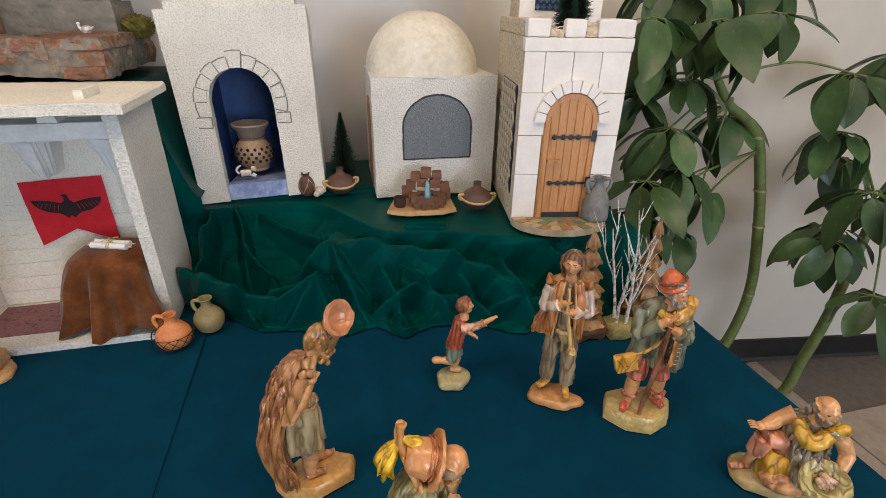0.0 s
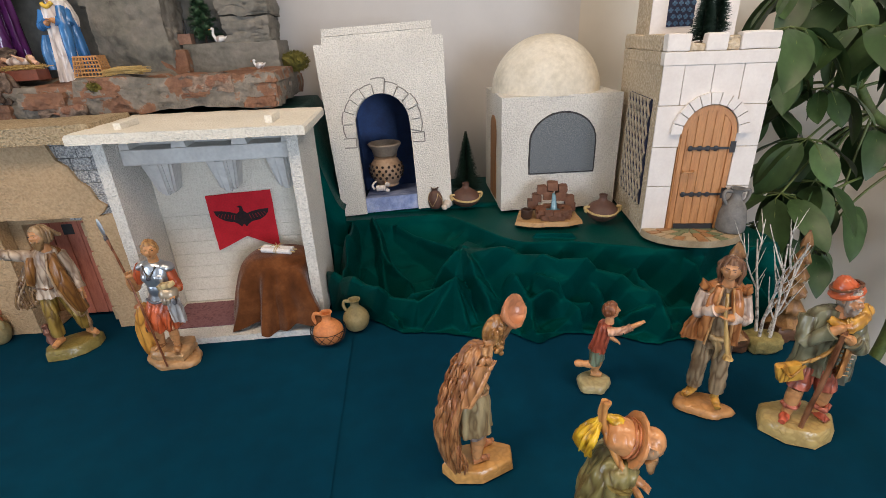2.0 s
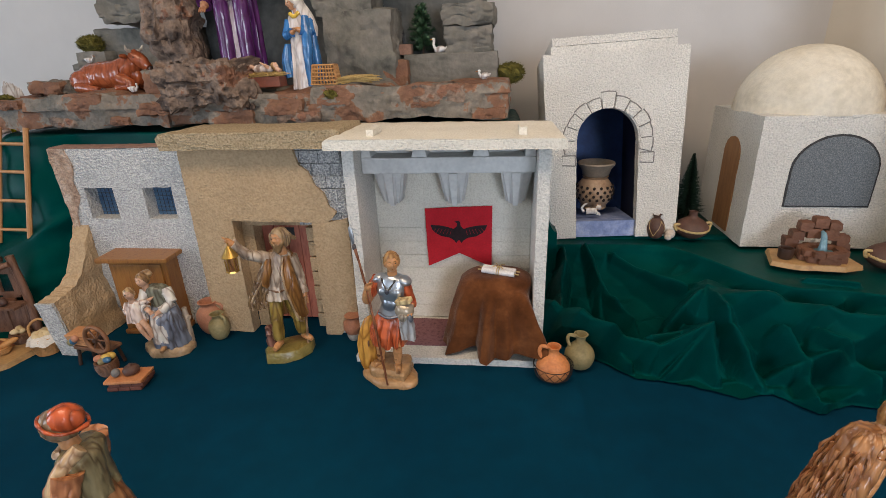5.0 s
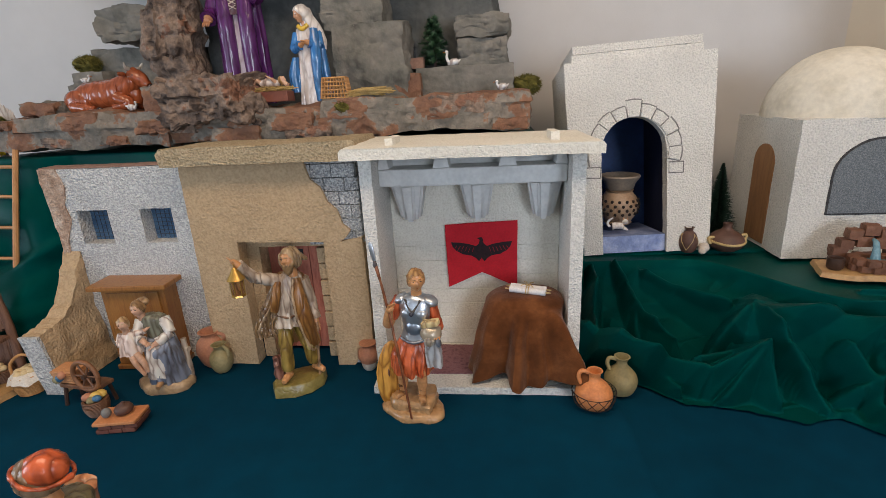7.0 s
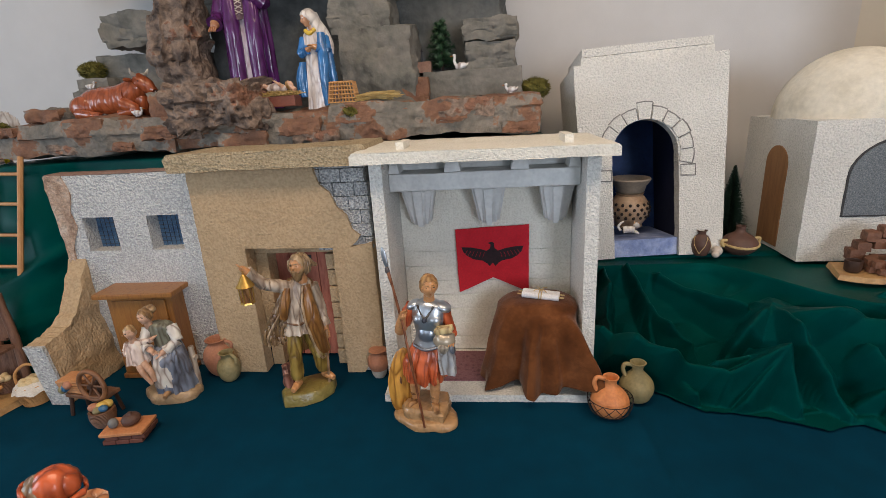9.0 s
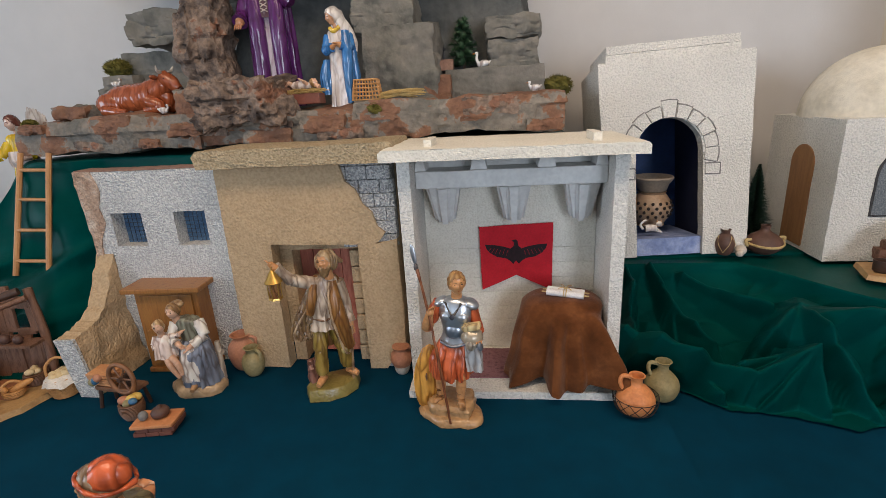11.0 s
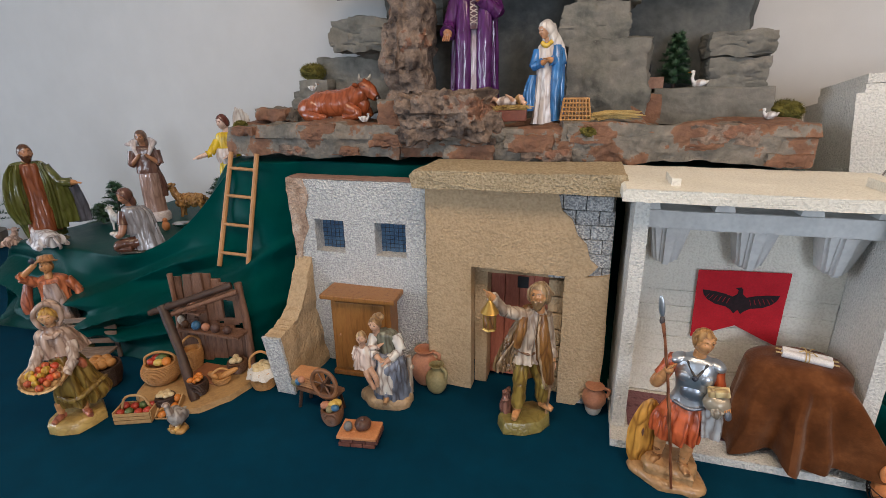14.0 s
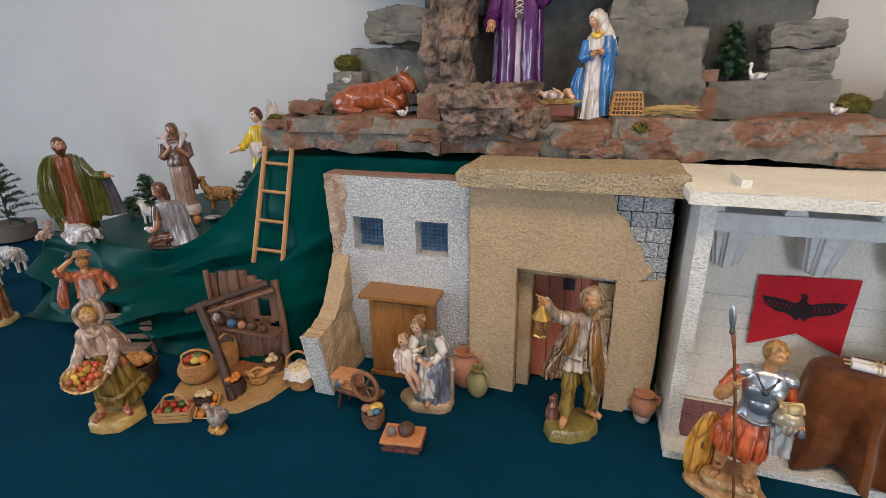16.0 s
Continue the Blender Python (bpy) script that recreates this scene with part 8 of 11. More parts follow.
def purple_man():
    F = Fig(0.22)
    PU, WH = (0.085, 0.018, 0.105), (0.48, 0.40, 0.46)
    F.robe([(0, -0.2, 19, 1.3, 1.1), (0, -0.3, 14, 2.0, 1.7), (0, -0.4, 7, 2.3, 2.0), (0, -0.4, 0, 2.6, 2.3)], WH, 9, 0.22)
    F.robe([(0, 0.4, 21.6, 1.5, 1.2), (0, 0.5, 20.2, 3.3, 1.9), (0, 0.6, 14, 3.8, 2.1), (0, 0.7, 6, 4.1, 2.3), (0, 0.7, 0, 4.3, 2.4)], PU, 11, 0.3, seed=1)
    for sx in (-1, 1):
        F.limb([(sx * 1.5, -1.0, 21), (sx * 1.75, -2.0, 15), (sx * 1.75, -2.3, 8), (sx * 1.9, -2.4, 0.4)], [1.0, 1.35, 1.35, 1.3], PU, 16)
    F.robe([(0, -1.9, 19.6, 0.8, 0.5), (0, -2.2, 16.5, 1.0, 0.5), (0, -2.3, 14.6, 1.2, 0.5)], (0.10, 0.05, 0.06), 5, 0.1)
    for k in range(5):
        F.limb([(-0.6, -2.75, 15.4 + k * 0.8), (0.6, -2.8, 16.0 + k * 0.8)], 0.09, (0.5, 0.4, 0.36), 5, k=1)
        F.limb([(0.6, -2.75, 15.4 + k * 0.8), (-0.6, -2.8, 16.0 + k * 0.8)], 0.09, (0.5, 0.4, 0.36), 5, k=1)
    F.arm((-3.0, 0, 19.6), (-4.2, -0.8, 15.6), (-4.4, -3.0, 13.8), PU, (0.40, 0.19, 0.10), 1.3, 0.15)
    F.arm((3.0, 0, 19.6), (3.8, -1.4, 17.0), (0.4, -3.2, 19.6), PU, (0.40, 0.19, 0.10), 1.3, 0.15)
    F.head((0, -0.6, 24.2), 1.55, 10, 6, (0.42, 0.20, 0.10), (0.09, 0.04, 0.02), (0.09, 0.04, 0.02))
    return F.done("robed_man_figurine", pose(-0.948, 1.135, 0.480, 0, 0, 8), "glossy ceramic bearded man figurine in a purple robe", scale=1.17)


def blue_woman():
    F = Fig(0.22)
    BL, WH, CR = (0.035, 0.16, 0.40), (0.56, 0.50, 0.46), (0.60, 0.56, 0.52)
    F.robe([(-0.2, -0.4, 14.6, 1.0, 0.9), (-0.2, -0.4, 13.4, 1.9, 1.3), (0, -0.5, 9, 2.0, 1.7), (0, -0.5, 4, 2.3, 2.0), (0, -0.5, 0, 2.7, 2.3)], WH, 10, 0.2)
    F.robe([(0.3, 0.3, 14.9, 1.3, 1.1), (0.6, 0.4, 13.6, 2.4, 1.6), (0.9, 0.6, 8, 2.5, 1.8), (1.0, 0.7, 3, 2.6, 1.9), (1.0, 0.7, 0, 2.8, 2.0)], BL, 9, 0.3, seed=2)
    F.limb([(1.6, -0.9, 14), (1.8, -1.9, 10), (1.6, -2.1, 5), (1.9, -2.2, 0.6)], [0.8, 1.1, 0.9, 0.9], BL, 12)
    F.robe([(-2.6, -0.6, 9.0, 0.7, 0.8), (-3.2, -0.6, 6, 1.1, 1.0), (-3.0, -0.5, 2.4, 1.2, 1.0)], BL, 6, 0.25)
    F.arm((-1.8, -0.3, 13.2), (-2.6, -1.2, 10.4), (-0.6, -2.6, 11.2), BL, SKIN, 0.9, 0.2)
    F.arm((2.0, -0.3, 13.2), (2.6, -1.4, 10.8), (0.2, -2.6, 11.6), BL, SKIN, 0.95, 0.2)
    F.limb([(-1.2, -1.3, 14.6), (-0.4, -1.7, 14.0), (0.6, -1.3, 14.8)], 0.4, (0.60, 0.40, 0.05), 8)
    F.head((-0.7, -0.8, 16.7), 1.25, -50, 18, (0.52, 0.28, 0.16), CR)
    F.ell((-0.35, -0.35, 17.05), (1.40, 1.40, 1.70), CR, rx=-10, ry=-12, shake=0.03)
    F.robe([(-0.1, -0.1, 17.9, 1.2, 1.2), (0.2, 0.15, 16.4, 1.42, 1.35), (0.8, 0.4, 14.6, 1.9, 1.5), (1.5, 0.6, 12.2, 1.9, 1.4), (1.9, 0.8, 10.4, 1.3, 0.9)], CR, 7, 0.18, top=0.3)
    return F.done("robed_woman_figurine", pose(-0.800, 1.105, 0.474, 0, 0, 6), "glossy ceramic woman figurine in a blue mantle and white veil")


for maker in (soldier, lantern_man, mother, hunter, sack_man, boy, piper, old_man, sitter, fruit_woman, sower, edge_man, red_cap, green_man, lamb_bearer, kneeler, angel, purple_man, blue_woman):
    maker()


# ---- animal figurines ----
def beast(name, m, label, body, r=0.25, size=1.0, lying=False, horns=None, wool=0.0, ears=True, head_up=0.6, leg_c=None, group="animal figurines"):
    """A four-legged animal about 7 cm long, head towards -x."""
    F = Fig(r)
    h = 1.25 if lying else 3.6
    F.robe([(3.0, 0, h + 1.0, 0.3, 0.4), (3.0, 0, h + 0.9, 0.6, 0.9)], body, 3, 0.0, k=1)
    F.limb([(3.2, 0, h), (1.6, 0, h + 0.2), (-0.6, 0, h), (-2.2, 0, h + 0.3)], [1.1, 1.5, 1.4, 1.2], body, 16)
    if wool:
        rng = random.Random(3)
        for i in range(60):
            a, x = rng.uniform(0, 6.28), rng.uniform(-2.3, 3.2)
            F.ell((x, 1.25 * math.cos(a), h + 1.25 * math.sin(a)), 0.5, body, seg=7, rings=5)
    F.limb([(-1.9, 0, h + 0.4), (-2.9, 0, h + 1.5), (-3.3, 0, h + 1.2 + 1.9 * head_up)], [1.1, 0.85, 0.75], body, 12)
    hx, hz = -3.7, h + 1.3 + 2.1 * head_up
    F.limb([(hx + 0.5, 0, hz + 0.2), (hx - 0.3, 0, hz), (hx - 1.3, 0, hz - 0.7)], [0.75, 0.75, 0.48], body, 12)
    F.ell((hx - 1.5, 0, hz - 0.75), (0.3, 0.38, 0.3), (0.03, 0.02, 0.02) if not wool else body, seg=8, rings=6)
    for sy in (-1, 1):
        F.ell((hx - 0.4, sy * 0.55, hz + 0.2), (0.14, 0.1, 0.14), (0.02, 0.015, 0.012), seg=7, rings=5)
        if ears:
            F.ell((hx + 0.4, sy * 0.95, hz + 0.35), (0.25, 0.55, 0.22), body, seg=8, rings=6)
        if horns:
            F.limb([(hx + 0.2, sy * 0.5, hz + 0.7), (hx + 0.1, sy * 1.0, hz + 1.0), (hx - 0.1, sy * 1.2, hz + 1.5)], [0.22, 0.17, 0.05], horns, 7)
        if lying:
            F.limb([(-1.6, sy * 1.1, 1.0), (-2.8, sy * 1.2, 0.55), (-1.2, sy * 1.4, 0.45)], [0.6, 0.5, 0.4], body, 9)
            F.limb([(2.4, sy * 1.1, 1.2), (1.0, sy * 1.8, 0.6), (2.8, sy * 1.9, 0.4)], [0.9, 0.6, 0.4], body, 9)
        else:
            for x in (-1.8, 2.6):
                F.limb([(x, sy * 0.7, h - 0.3), (x + 0.15, sy * 0.75, h * 0.5), (x, sy * 0.75, 0.02)], [0.65, 0.36, 0.32], leg_c or body, 9)
    F.limb([(3.7, 0, h + 0.6), (4.2, 0.2, h - 0.3), (4.0, 0.5, h - 1.2)], [0.3, 0.22, 0.25], body, 7)
    return F.done(name, m, label, "figurine", group, size)


def bird(name, m, label, body, neck=1.0, size=1.0, beak=(0.6, 0.2, 0.02)):
    F = Fig(0.35)
    F.ell((0, 0, 0.75), (1.25, 0.75, 0.72), body, ry=-8, seg=14, rings=9)
    F.limb([(1.0, 0, 0.9), (1.6, 0, 1.25)], [0.45, 0.12], body, 8)
    F.limb([(-0.9, 0, 0.9), (-1.3, 0, 1.3 + 0.4 * neck), (-1.1, 0, 1.5 + 1.1 * neck)], [0.42, 0.28, 0.26], body, 9)
    F.ell((-1.25, 0, 1.65 + 1.1 * neck), (0.42, 0.3, 0.3), body, seg=9, rings=7)
    F.limb([(-1.55, 0, 1.62 + 1.1 * neck), (-2.05, 0, 1.5 + 1.1 * neck)], [0.16, 0.06], beak, 7)
    F.ell((0, 0, 0.08), (0.8, 0.5, 0.12), body, seg=9, rings=5)
    return F.done(name, m, label, "figurine", "bird figurines", size)


WHITE_G = (0.68, 0.66, 0.64)
OX, HOOF = (0.30, 0.075, 0.026), (0.05, 0.03, 0.025)
F = Fig(0.2)
F.limb([(3.3, 0, 1.15), (1.8, 0, 1.45), (-0.4, 0, 1.6), (-2.0, 0, 1.75)], [1.0, 1.4, 1.4, 1.35], OX, 24)
F.limb([(-1.6, 0, 2.0), (-2.5, 0, 2.5), (-3.1, 0, 2.9)], [1.25, 1.05, 0.8], OX, 18)
F.limb([(-2.3, -0.1, 1.9), (-2.8, -0.1, 1.5), (-2.7, 0, 0.8)], [0.9, 0.75, 0.5], OX, 14)
F.limb([(-2.9, 0, 3.35), (-3.5, 0, 3.0), (-4.1, 0, 2.45), (-4.4, 0, 2.2)], [0.72, 0.72, 0.55, 0.4], OX, 16)
F.ell((-4.62, 0, 2.12), (0.2, 0.36, 0.3), HOOF, seg=10, rings=7)
for sy in (-1, 1):
    F.ell((-3.45, sy * 0.62, 3.2), (0.15, 0.1, 0.12), HOOF, seg=8, rings=6)
    F.ell((-2.75, sy * 1.05, 3.35), (0.2, 0.55, 0.22), OX, seg=9, rings=6)
    F.limb([(-3.1, sy * 0.5, 3.8), (-3.15, sy * 0.95, 3.95), (-3.3, sy * 1.2, 4.35)], [0.2, 0.16, 0.05], (0.52, 0.47, 0.40), 7)
    F.ell((2.5, sy * 0.95, 1.15), (1.45, 0.75, 1.1), OX, seg=16, rings=10)
    F.limb([(2.7, sy * 1.4, 0.6), (1.2, sy * 1.75, 0.45), (0.2, sy * 1.75, 0.32)], [0.6, 0.4, 0.3], OX, 10)
    F.ell((-0.2, sy * 1.75, 0.3), (0.35, 0.28, 0.26), HOOF, seg=9, rings=6)
    F.limb([(-1.8, sy * 1.05, 1.2), (-2.9, sy * 1.15, 0.7), (-1.4, sy * 1.35, 0.4)], [0.75, 0.5, 0.36], OX, 10)
F.limb([(4.0, 0.3, 1.2), (4.4, -0.5, 0.7), (3.9, -1.2, 0.35)], [0.25, 0.2, 0.22], OX, 8)
F.done("ox_figurine", pose(-1.255, 1.110, 0.478, 0, 0, 178), "glossy red-brown ceramic ox figurine lying down", "figurine", "animal figurines", 2.22)
beast("sheep_figurine", pose(-1.905, 0.868, 0.209, 0, 0, -15), "white ceramic sheep figurine lying down", (0.60, 0.57, 0.58), 0.36, 1.4, True, head_up=0.8)
beast("sheep_figurine", pose(-1.86, 1.02, 0.209, 0, 0, -10), "white ceramic lamb figurine standing", (0.62, 0.60, 0.57), 0.3, 0.85, False)
beast("goat_figurine", pose(-1.79, 1.19, 0.209, 0, 0, 20), "brown ceramic goat figurine standing", (0.36, 0.19, 0.06), 0.35, 1.25, False, wool=1, head_up=0.9)
beast("sheep_figurine", pose(-2.03, 0.875, 0.200, 0, 0, -50), "pinkish ceramic sheep figurine", (0.46, 0.32, 0.26), 0.35, 0.8, True)
beast("sheep_figurine", pose(-2.50, 1.03, 0.002, 0, 0, 10), "white ceramic sheep figurine on the blue cloth", (0.62, 0.60, 0.58), 0.4, 1.5, False, wool=1)
beast("sheep_figurine", pose(-2.42, 0.93, 0.002, 0, 0, 190), "white ceramic sheep figurine on the blue cloth", (0.62, 0.60, 0.58), 0.4, 1.2, False, wool=1)
bird("goose_figurine", pose(-0.518, 1.195, 0.536, 0, 0, 0), "small white goose figurine with an orange beak", WHITE_G, 1.0, 1.08)
bird("dove_figurine", pose(-0.417, 1.10, 0.483, 0, 0, 0), "small white dove figurine", WHITE_G, 0.2, 0.85)
bird("dove_figurine", pose(-1.160, 1.045, 0.480, 0, 0, 180), "small white dove figurine", WHITE_G, 0.2, 0.8)
bird("dove_figurine", pose(-1.342, 1.160, 0.543, 0, 0, 180), "small white dove figurine", WHITE_G, 0.2, 0.8)
G = Fig(0.4)
G.base(1.7, 1.4, 0.7, (0.40, 0.22, 0.07), seed=2)
G.ell((0, 0.1, 2.6), (1.35, 1.5, 1.75), (0.36, 0.33, 0.30), rx=15, seg=16)
G.limb([(0, 1.2, 2.8), (0, 2.0, 3.2)], [0.6, 0.2], (0.30, 0.27, 0.24))
G.limb([(0, -0.8, 3.8), (0, -1.1, 4.8), (0, -1.1, 5.4)], [0.7, 0.48, 0.5], (0.44, 0.36, 0.30))
G.ell((0, -1.3, 5.5), (0.55, 0.6, 0.5), (0.44, 0.34, 0.28))
G.limb([(0, -1.7, 5.4), (0, -2.4, 5.2)], [0.25, 0.1], (0.58, 0.30, 0.06))
for sx in (-1, 1):
    G.limb([(sx * 0.5, -0.2, 1.2), (sx * 0.55, -0.6, 0.7), (sx * 0.6, -1.3, 0.6)], [0.3, 0.25, 0.3], (0.58, 0.36, 0.12), 8)
    G.ell((sx * 1.15, 0.4, 2.7), (0.4, 1.3, 1.1), (0.28, 0.25, 0.23), rx=20)
G.done("goose_figurine", pose(-1.339, 0.630, 0.003, 0, 0, -8), "painted resin grey goose figurine on a small base", "figurine", "bird figurines")
C = Fig(0.3)
C.limb([(1.1, 0, 0.9), (0, 0, 1.0), (-1.0, 0, 0.9)], [0.75, 0.7, 0.65], (0.68, 0.64, 0.60))
C.ell((-1.5, -0.2, 1.8), (0.62, 0.58, 0.55), (0.68, 0.64, 0.60))
for sx in (-1, 1):
    C.limb([(-1.5 + sx * 0.35, -0.2, 2.1), (-1.5 + sx * 0.45, -0.2, 2.7)], [0.2, 0.03], (0.52, 0.30, 0.16), 6)
    C.limb([(-1.1, sx * 0.5, 0.6), (-1.9, sx * 0.55, 0.22)], [0.32, 0.2], (0.68, 0.64, 0.60), 7)
C.ell((0.1, -0.6, 1.25), (0.5, 0.2, 0.35), (0.04, 0.04, 0.04))
C.ell((1.1, -0.55, 1.0), (0.35, 0.25, 0.3), (0.04, 0.04, 0.04))
C.limb([(1.6, 0, 0.8), (2.1, 0, 1.6), (1.5, 0, 2.4), (1.0, 0, 2.6)], [0.28, 0.25, 0.22, 0.15], (0.68, 0.64, 0.60), 8)
C.done("cat_figurine", pose(-0.182, 1.092, 0.1925, 0, 0, 175), "small white cat figurine with black spots", "figurine", "animal figurines")


# ---- materials of the small things ----
for nm, args in {
    "velvet_brown": dict(cols=[(0.076, 0.025, 0.008), (0.108, 0.037, 0.012), (0.165, 0.060, 0.021)], scale=26, rough=0.9, bump=0.3, bscale=600, fine=0.1, sheen=0.25, spec=0.1),
    "paper_white": dict(cols=[(0.62, 0.60, 0.60), (0.74, 0.72, 0.71)], scale=60, rough=0.8),
    "raffia": dict(cols=[(0.42, 0.29, 0.12), (0.56, 0.42, 0.2)], scale=90, rough=0.8),
    "terracotta": dict(cols=[(0.48, 0.155, 0.048), (0.61, 0.23, 0.078), (0.56, 0.195, 0.062)], scale=35, rough=0.55, bump=0.3, bscale=300),
    "clay_olive": dict(cols=[(0.20, 0.165, 0.075), (0.30, 0.25, 0.12), (0.34, 0.26, 0.12)], scale=30, rough=0.6, bump=0.4, bscale=300),
    "clay_pink": dict(cols=[(0.38, 0.155, 0.085), (0.48, 0.22, 0.125)], scale=35, rough=0.6, bump=0.3, bscale=300),
    "clay_brown": dict(cols=[(0.075, 0.036, 0.026), (0.125, 0.062, 0.044)], scale=40, rough=0.55, bump=0.3, bscale=300),
    "clay_white": dict(cols=[(0.48, 0.42, 0.36), (0.60, 0.54, 0.47)], scale=40, rough=0.7),
    "clay_grey": dict(cols=[(0.11, 0.11, 0.105), (0.17, 0.165, 0.155), (0.20, 0.19, 0.18)], scale=50, rough=0.7, bump=0.3, bscale=300),
    "soap_stone": dict(cols=[(0.24, 0.14, 0.08), (0.36, 0.24, 0.15), (0.30, 0.20, 0.13)], scale=30, rough=0.45, bump=0.2, bscale=200),
    "soap_grey": dict(cols=[(0.20, 0.16, 0.125), (0.28, 0.23, 0.18)], scale=25, rough=0.5),
    "hole_black": dict(cols=[(0.012, 0.008, 0.006), (0.02, 0.012, 0.01)], scale=50, rough=0.9),
    "resin_tan": dict(cols=[(0.34, 0.19, 0.08), (0.46, 0.28, 0.12), (0.40, 0.24, 0.10)], scale=45, rough=0.5, bump=0.35, bscale=250),
    "resin_brown": dict(cols=[(0.10, 0.045, 0.022), (0.17, 0.08, 0.04), (0.13, 0.06, 0.03)], scale=45, rough=0.5, bump=0.4, bscale=220, rnd=0.18),
    "resin_rust": dict(cols=[(0.16, 0.068, 0.030), (0.27, 0.12, 0.05)], scale=45, rough=0.5, bump=0.4, bscale=220),
    "resin_dark": dict(cols=[(0.035, 0.018, 0.012), (0.07, 0.035, 0.022)], scale=45, rough=0.5, bump=0.4),
    "plank_old": dict(cols=[(0.10, 0.045, 0.026), (0.21, 0.105, 0.064), (0.15, 0.074, 0.043)], scale=40, rough=0.6, bump=0.5, bscale=160, stretch=(3, 3, 0.6), rnd=0.2),
    "plank_grey": dict(cols=[(0.17, 0.115, 0.085), (0.27, 0.19, 0.145)], scale=40, rough=0.6, bump=0.5, bscale=160, rnd=0.12),
    "wicker": dict(cols=[(0.42, 0.20, 0.065), (0.57, 0.30, 0.105)], scale=120, rough=0.6, bump=0.8, bscale=350),
    "bread": dict(cols=[(0.42, 0.18, 0.05), (0.56, 0.28, 0.09)], scale=50, rough=0.6, bump=0.4),
    "bread_pale": dict(cols=[(0.58, 0.44, 0.24), (0.68, 0.55, 0.33)], scale=50, rough=0.7, bump=0.4),
    "linen": dict(cols=[(0.60, 0.55, 0.48), (0.70, 0.66, 0.60)], scale=60, rough=0.8, bump=0.4),
    "fruit_red": dict(cols=[(0.34, 0.03, 0.02), (0.46, 0.06, 0.03)], scale=40, rough=0.3),
    "fruit_orange": dict(cols=[(0.58, 0.18, 0.03), (0.66, 0.25, 0.05)], scale=40, rough=0.4),
    "fruit_green": dict(cols=[(0.06, 0.10, 0.03), (0.12, 0.16, 0.05)], scale=40, rough=0.4),
    "fruit_yellow": dict(cols=[(0.58, 0.38, 0.08), (0.66, 0.46, 0.12)], scale=40, rough=0.4),
    "glaze_blue": dict(cols=[(0.03, 0.10, 0.20), (0.07, 0.20, 0.32)], scale=40, rough=0.3),
    "brick_dark": dict(cols=[(0.10, 0.032, 0.022), (0.16, 0.06, 0.04)], scale=50, rough=0.6, bump=0.5, rnd=0.2),
    "brick_orange": dict(cols=[(0.48, 0.18, 0.07), (0.58, 0.25, 0.10)], scale=45, rough=0.6, bump=0.4),
    "needle_dark": dict(cols=[(0.006, 0.022, 0.012), (0.014, 0.040, 0.020)], scale=60, rough=0.6),
    "needle_green": dict(cols=[(0.012, 0.045, 0.018), (0.03, 0.085, 0.035)], scale=60, rough=0.6),
    "moss": dict(cols=[(0.06, 0.06, 0.008), (0.14, 0.12, 0.02), (0.10, 0.09, 0.012)], scale=60, rough=0.9, bump=0.8, bscale=300),
    "birch_white": dict(cols=[(0.10, 0.09, 0.08), (0.60, 0.57, 0.52), (0.70, 0.67, 0.62)], scale=130, rough=0.8),
    "resin_gold": dict(cols=[(0.13, 0.06, 0.02), (0.26, 0.13, 0.045), (0.36, 0.21, 0.08)], scale=55, rough=0.4, bump=0.4, bscale=250),
    "leaf_green": dict(cols=[(0.034, 0.068, 0.022), (0.052, 0.102, 0.034), (0.074, 0.130, 0.048)], scale=9, rough=0.4, bump=0.15, bscale=60, rnd=0.35, spec=0.4),
    "stem_green": dict(cols=[(0.07, 0.11, 0.03), (0.13, 0.18, 0.05), (0.10, 0.10, 0.04)], scale=20, rough=0.5, bump=0.3, bscale=120),
    "pot_plain": dict(cols=[(0.12, 0.10, 0.085), (0.16, 0.135, 0.11)], scale=15, rough=0.6),
    "straw": dict(cols=[(0.40, 0.25, 0.07), (0.56, 0.40, 0.15)], scale=90, rough=0.7),
    "silver": dict(cols=[(0.5, 0.5, 0.5), (0.6, 0.6, 0.6)], scale=50, rough=0.25, metallic=0.9),
    "manger_red": dict(cols=[(0.16, 0.04, 0.025), (0.22, 0.07, 0.04)], scale=40, rough=0.5),
    "cloth_orange": dict(cols=[(0.46, 0.19, 0.07), (0.58, 0.28, 0.12)], scale=50, rough=0.6, bump=0.4),
    "leather_rust": dict(cols=[(0.24, 0.09, 0.04), (0.32, 0.13, 0.06)], scale=50, rough=0.6),
    "water_blue": dict(cols=[(0.10, 0.22, 0.28), (0.22, 0.36, 0.42)], scale=60, rough=0.15),
}.items():
    MAT[nm] = material(nm, **args)


def lathed(profile, n=32, **k):
    bm = bmesh.new()
    lathe(bm, [(r * 0.01, z * 0.01) for r, z in profile], n, **k)
    return bm


def tubed(pts, rad, n=9, k=5, flat=1.0):
    q = spline([(*p, r) for p, r in zip(pts, [rad] * len(pts) if isinstance(rad, (int, float)) else rad)], k)
    bm = bmesh.new()
    tube(bm, [Vector(p[:3]) * 0.01 for p in q], [p[3] * 0.01 for p in q], n, flat=flat)
    return bm


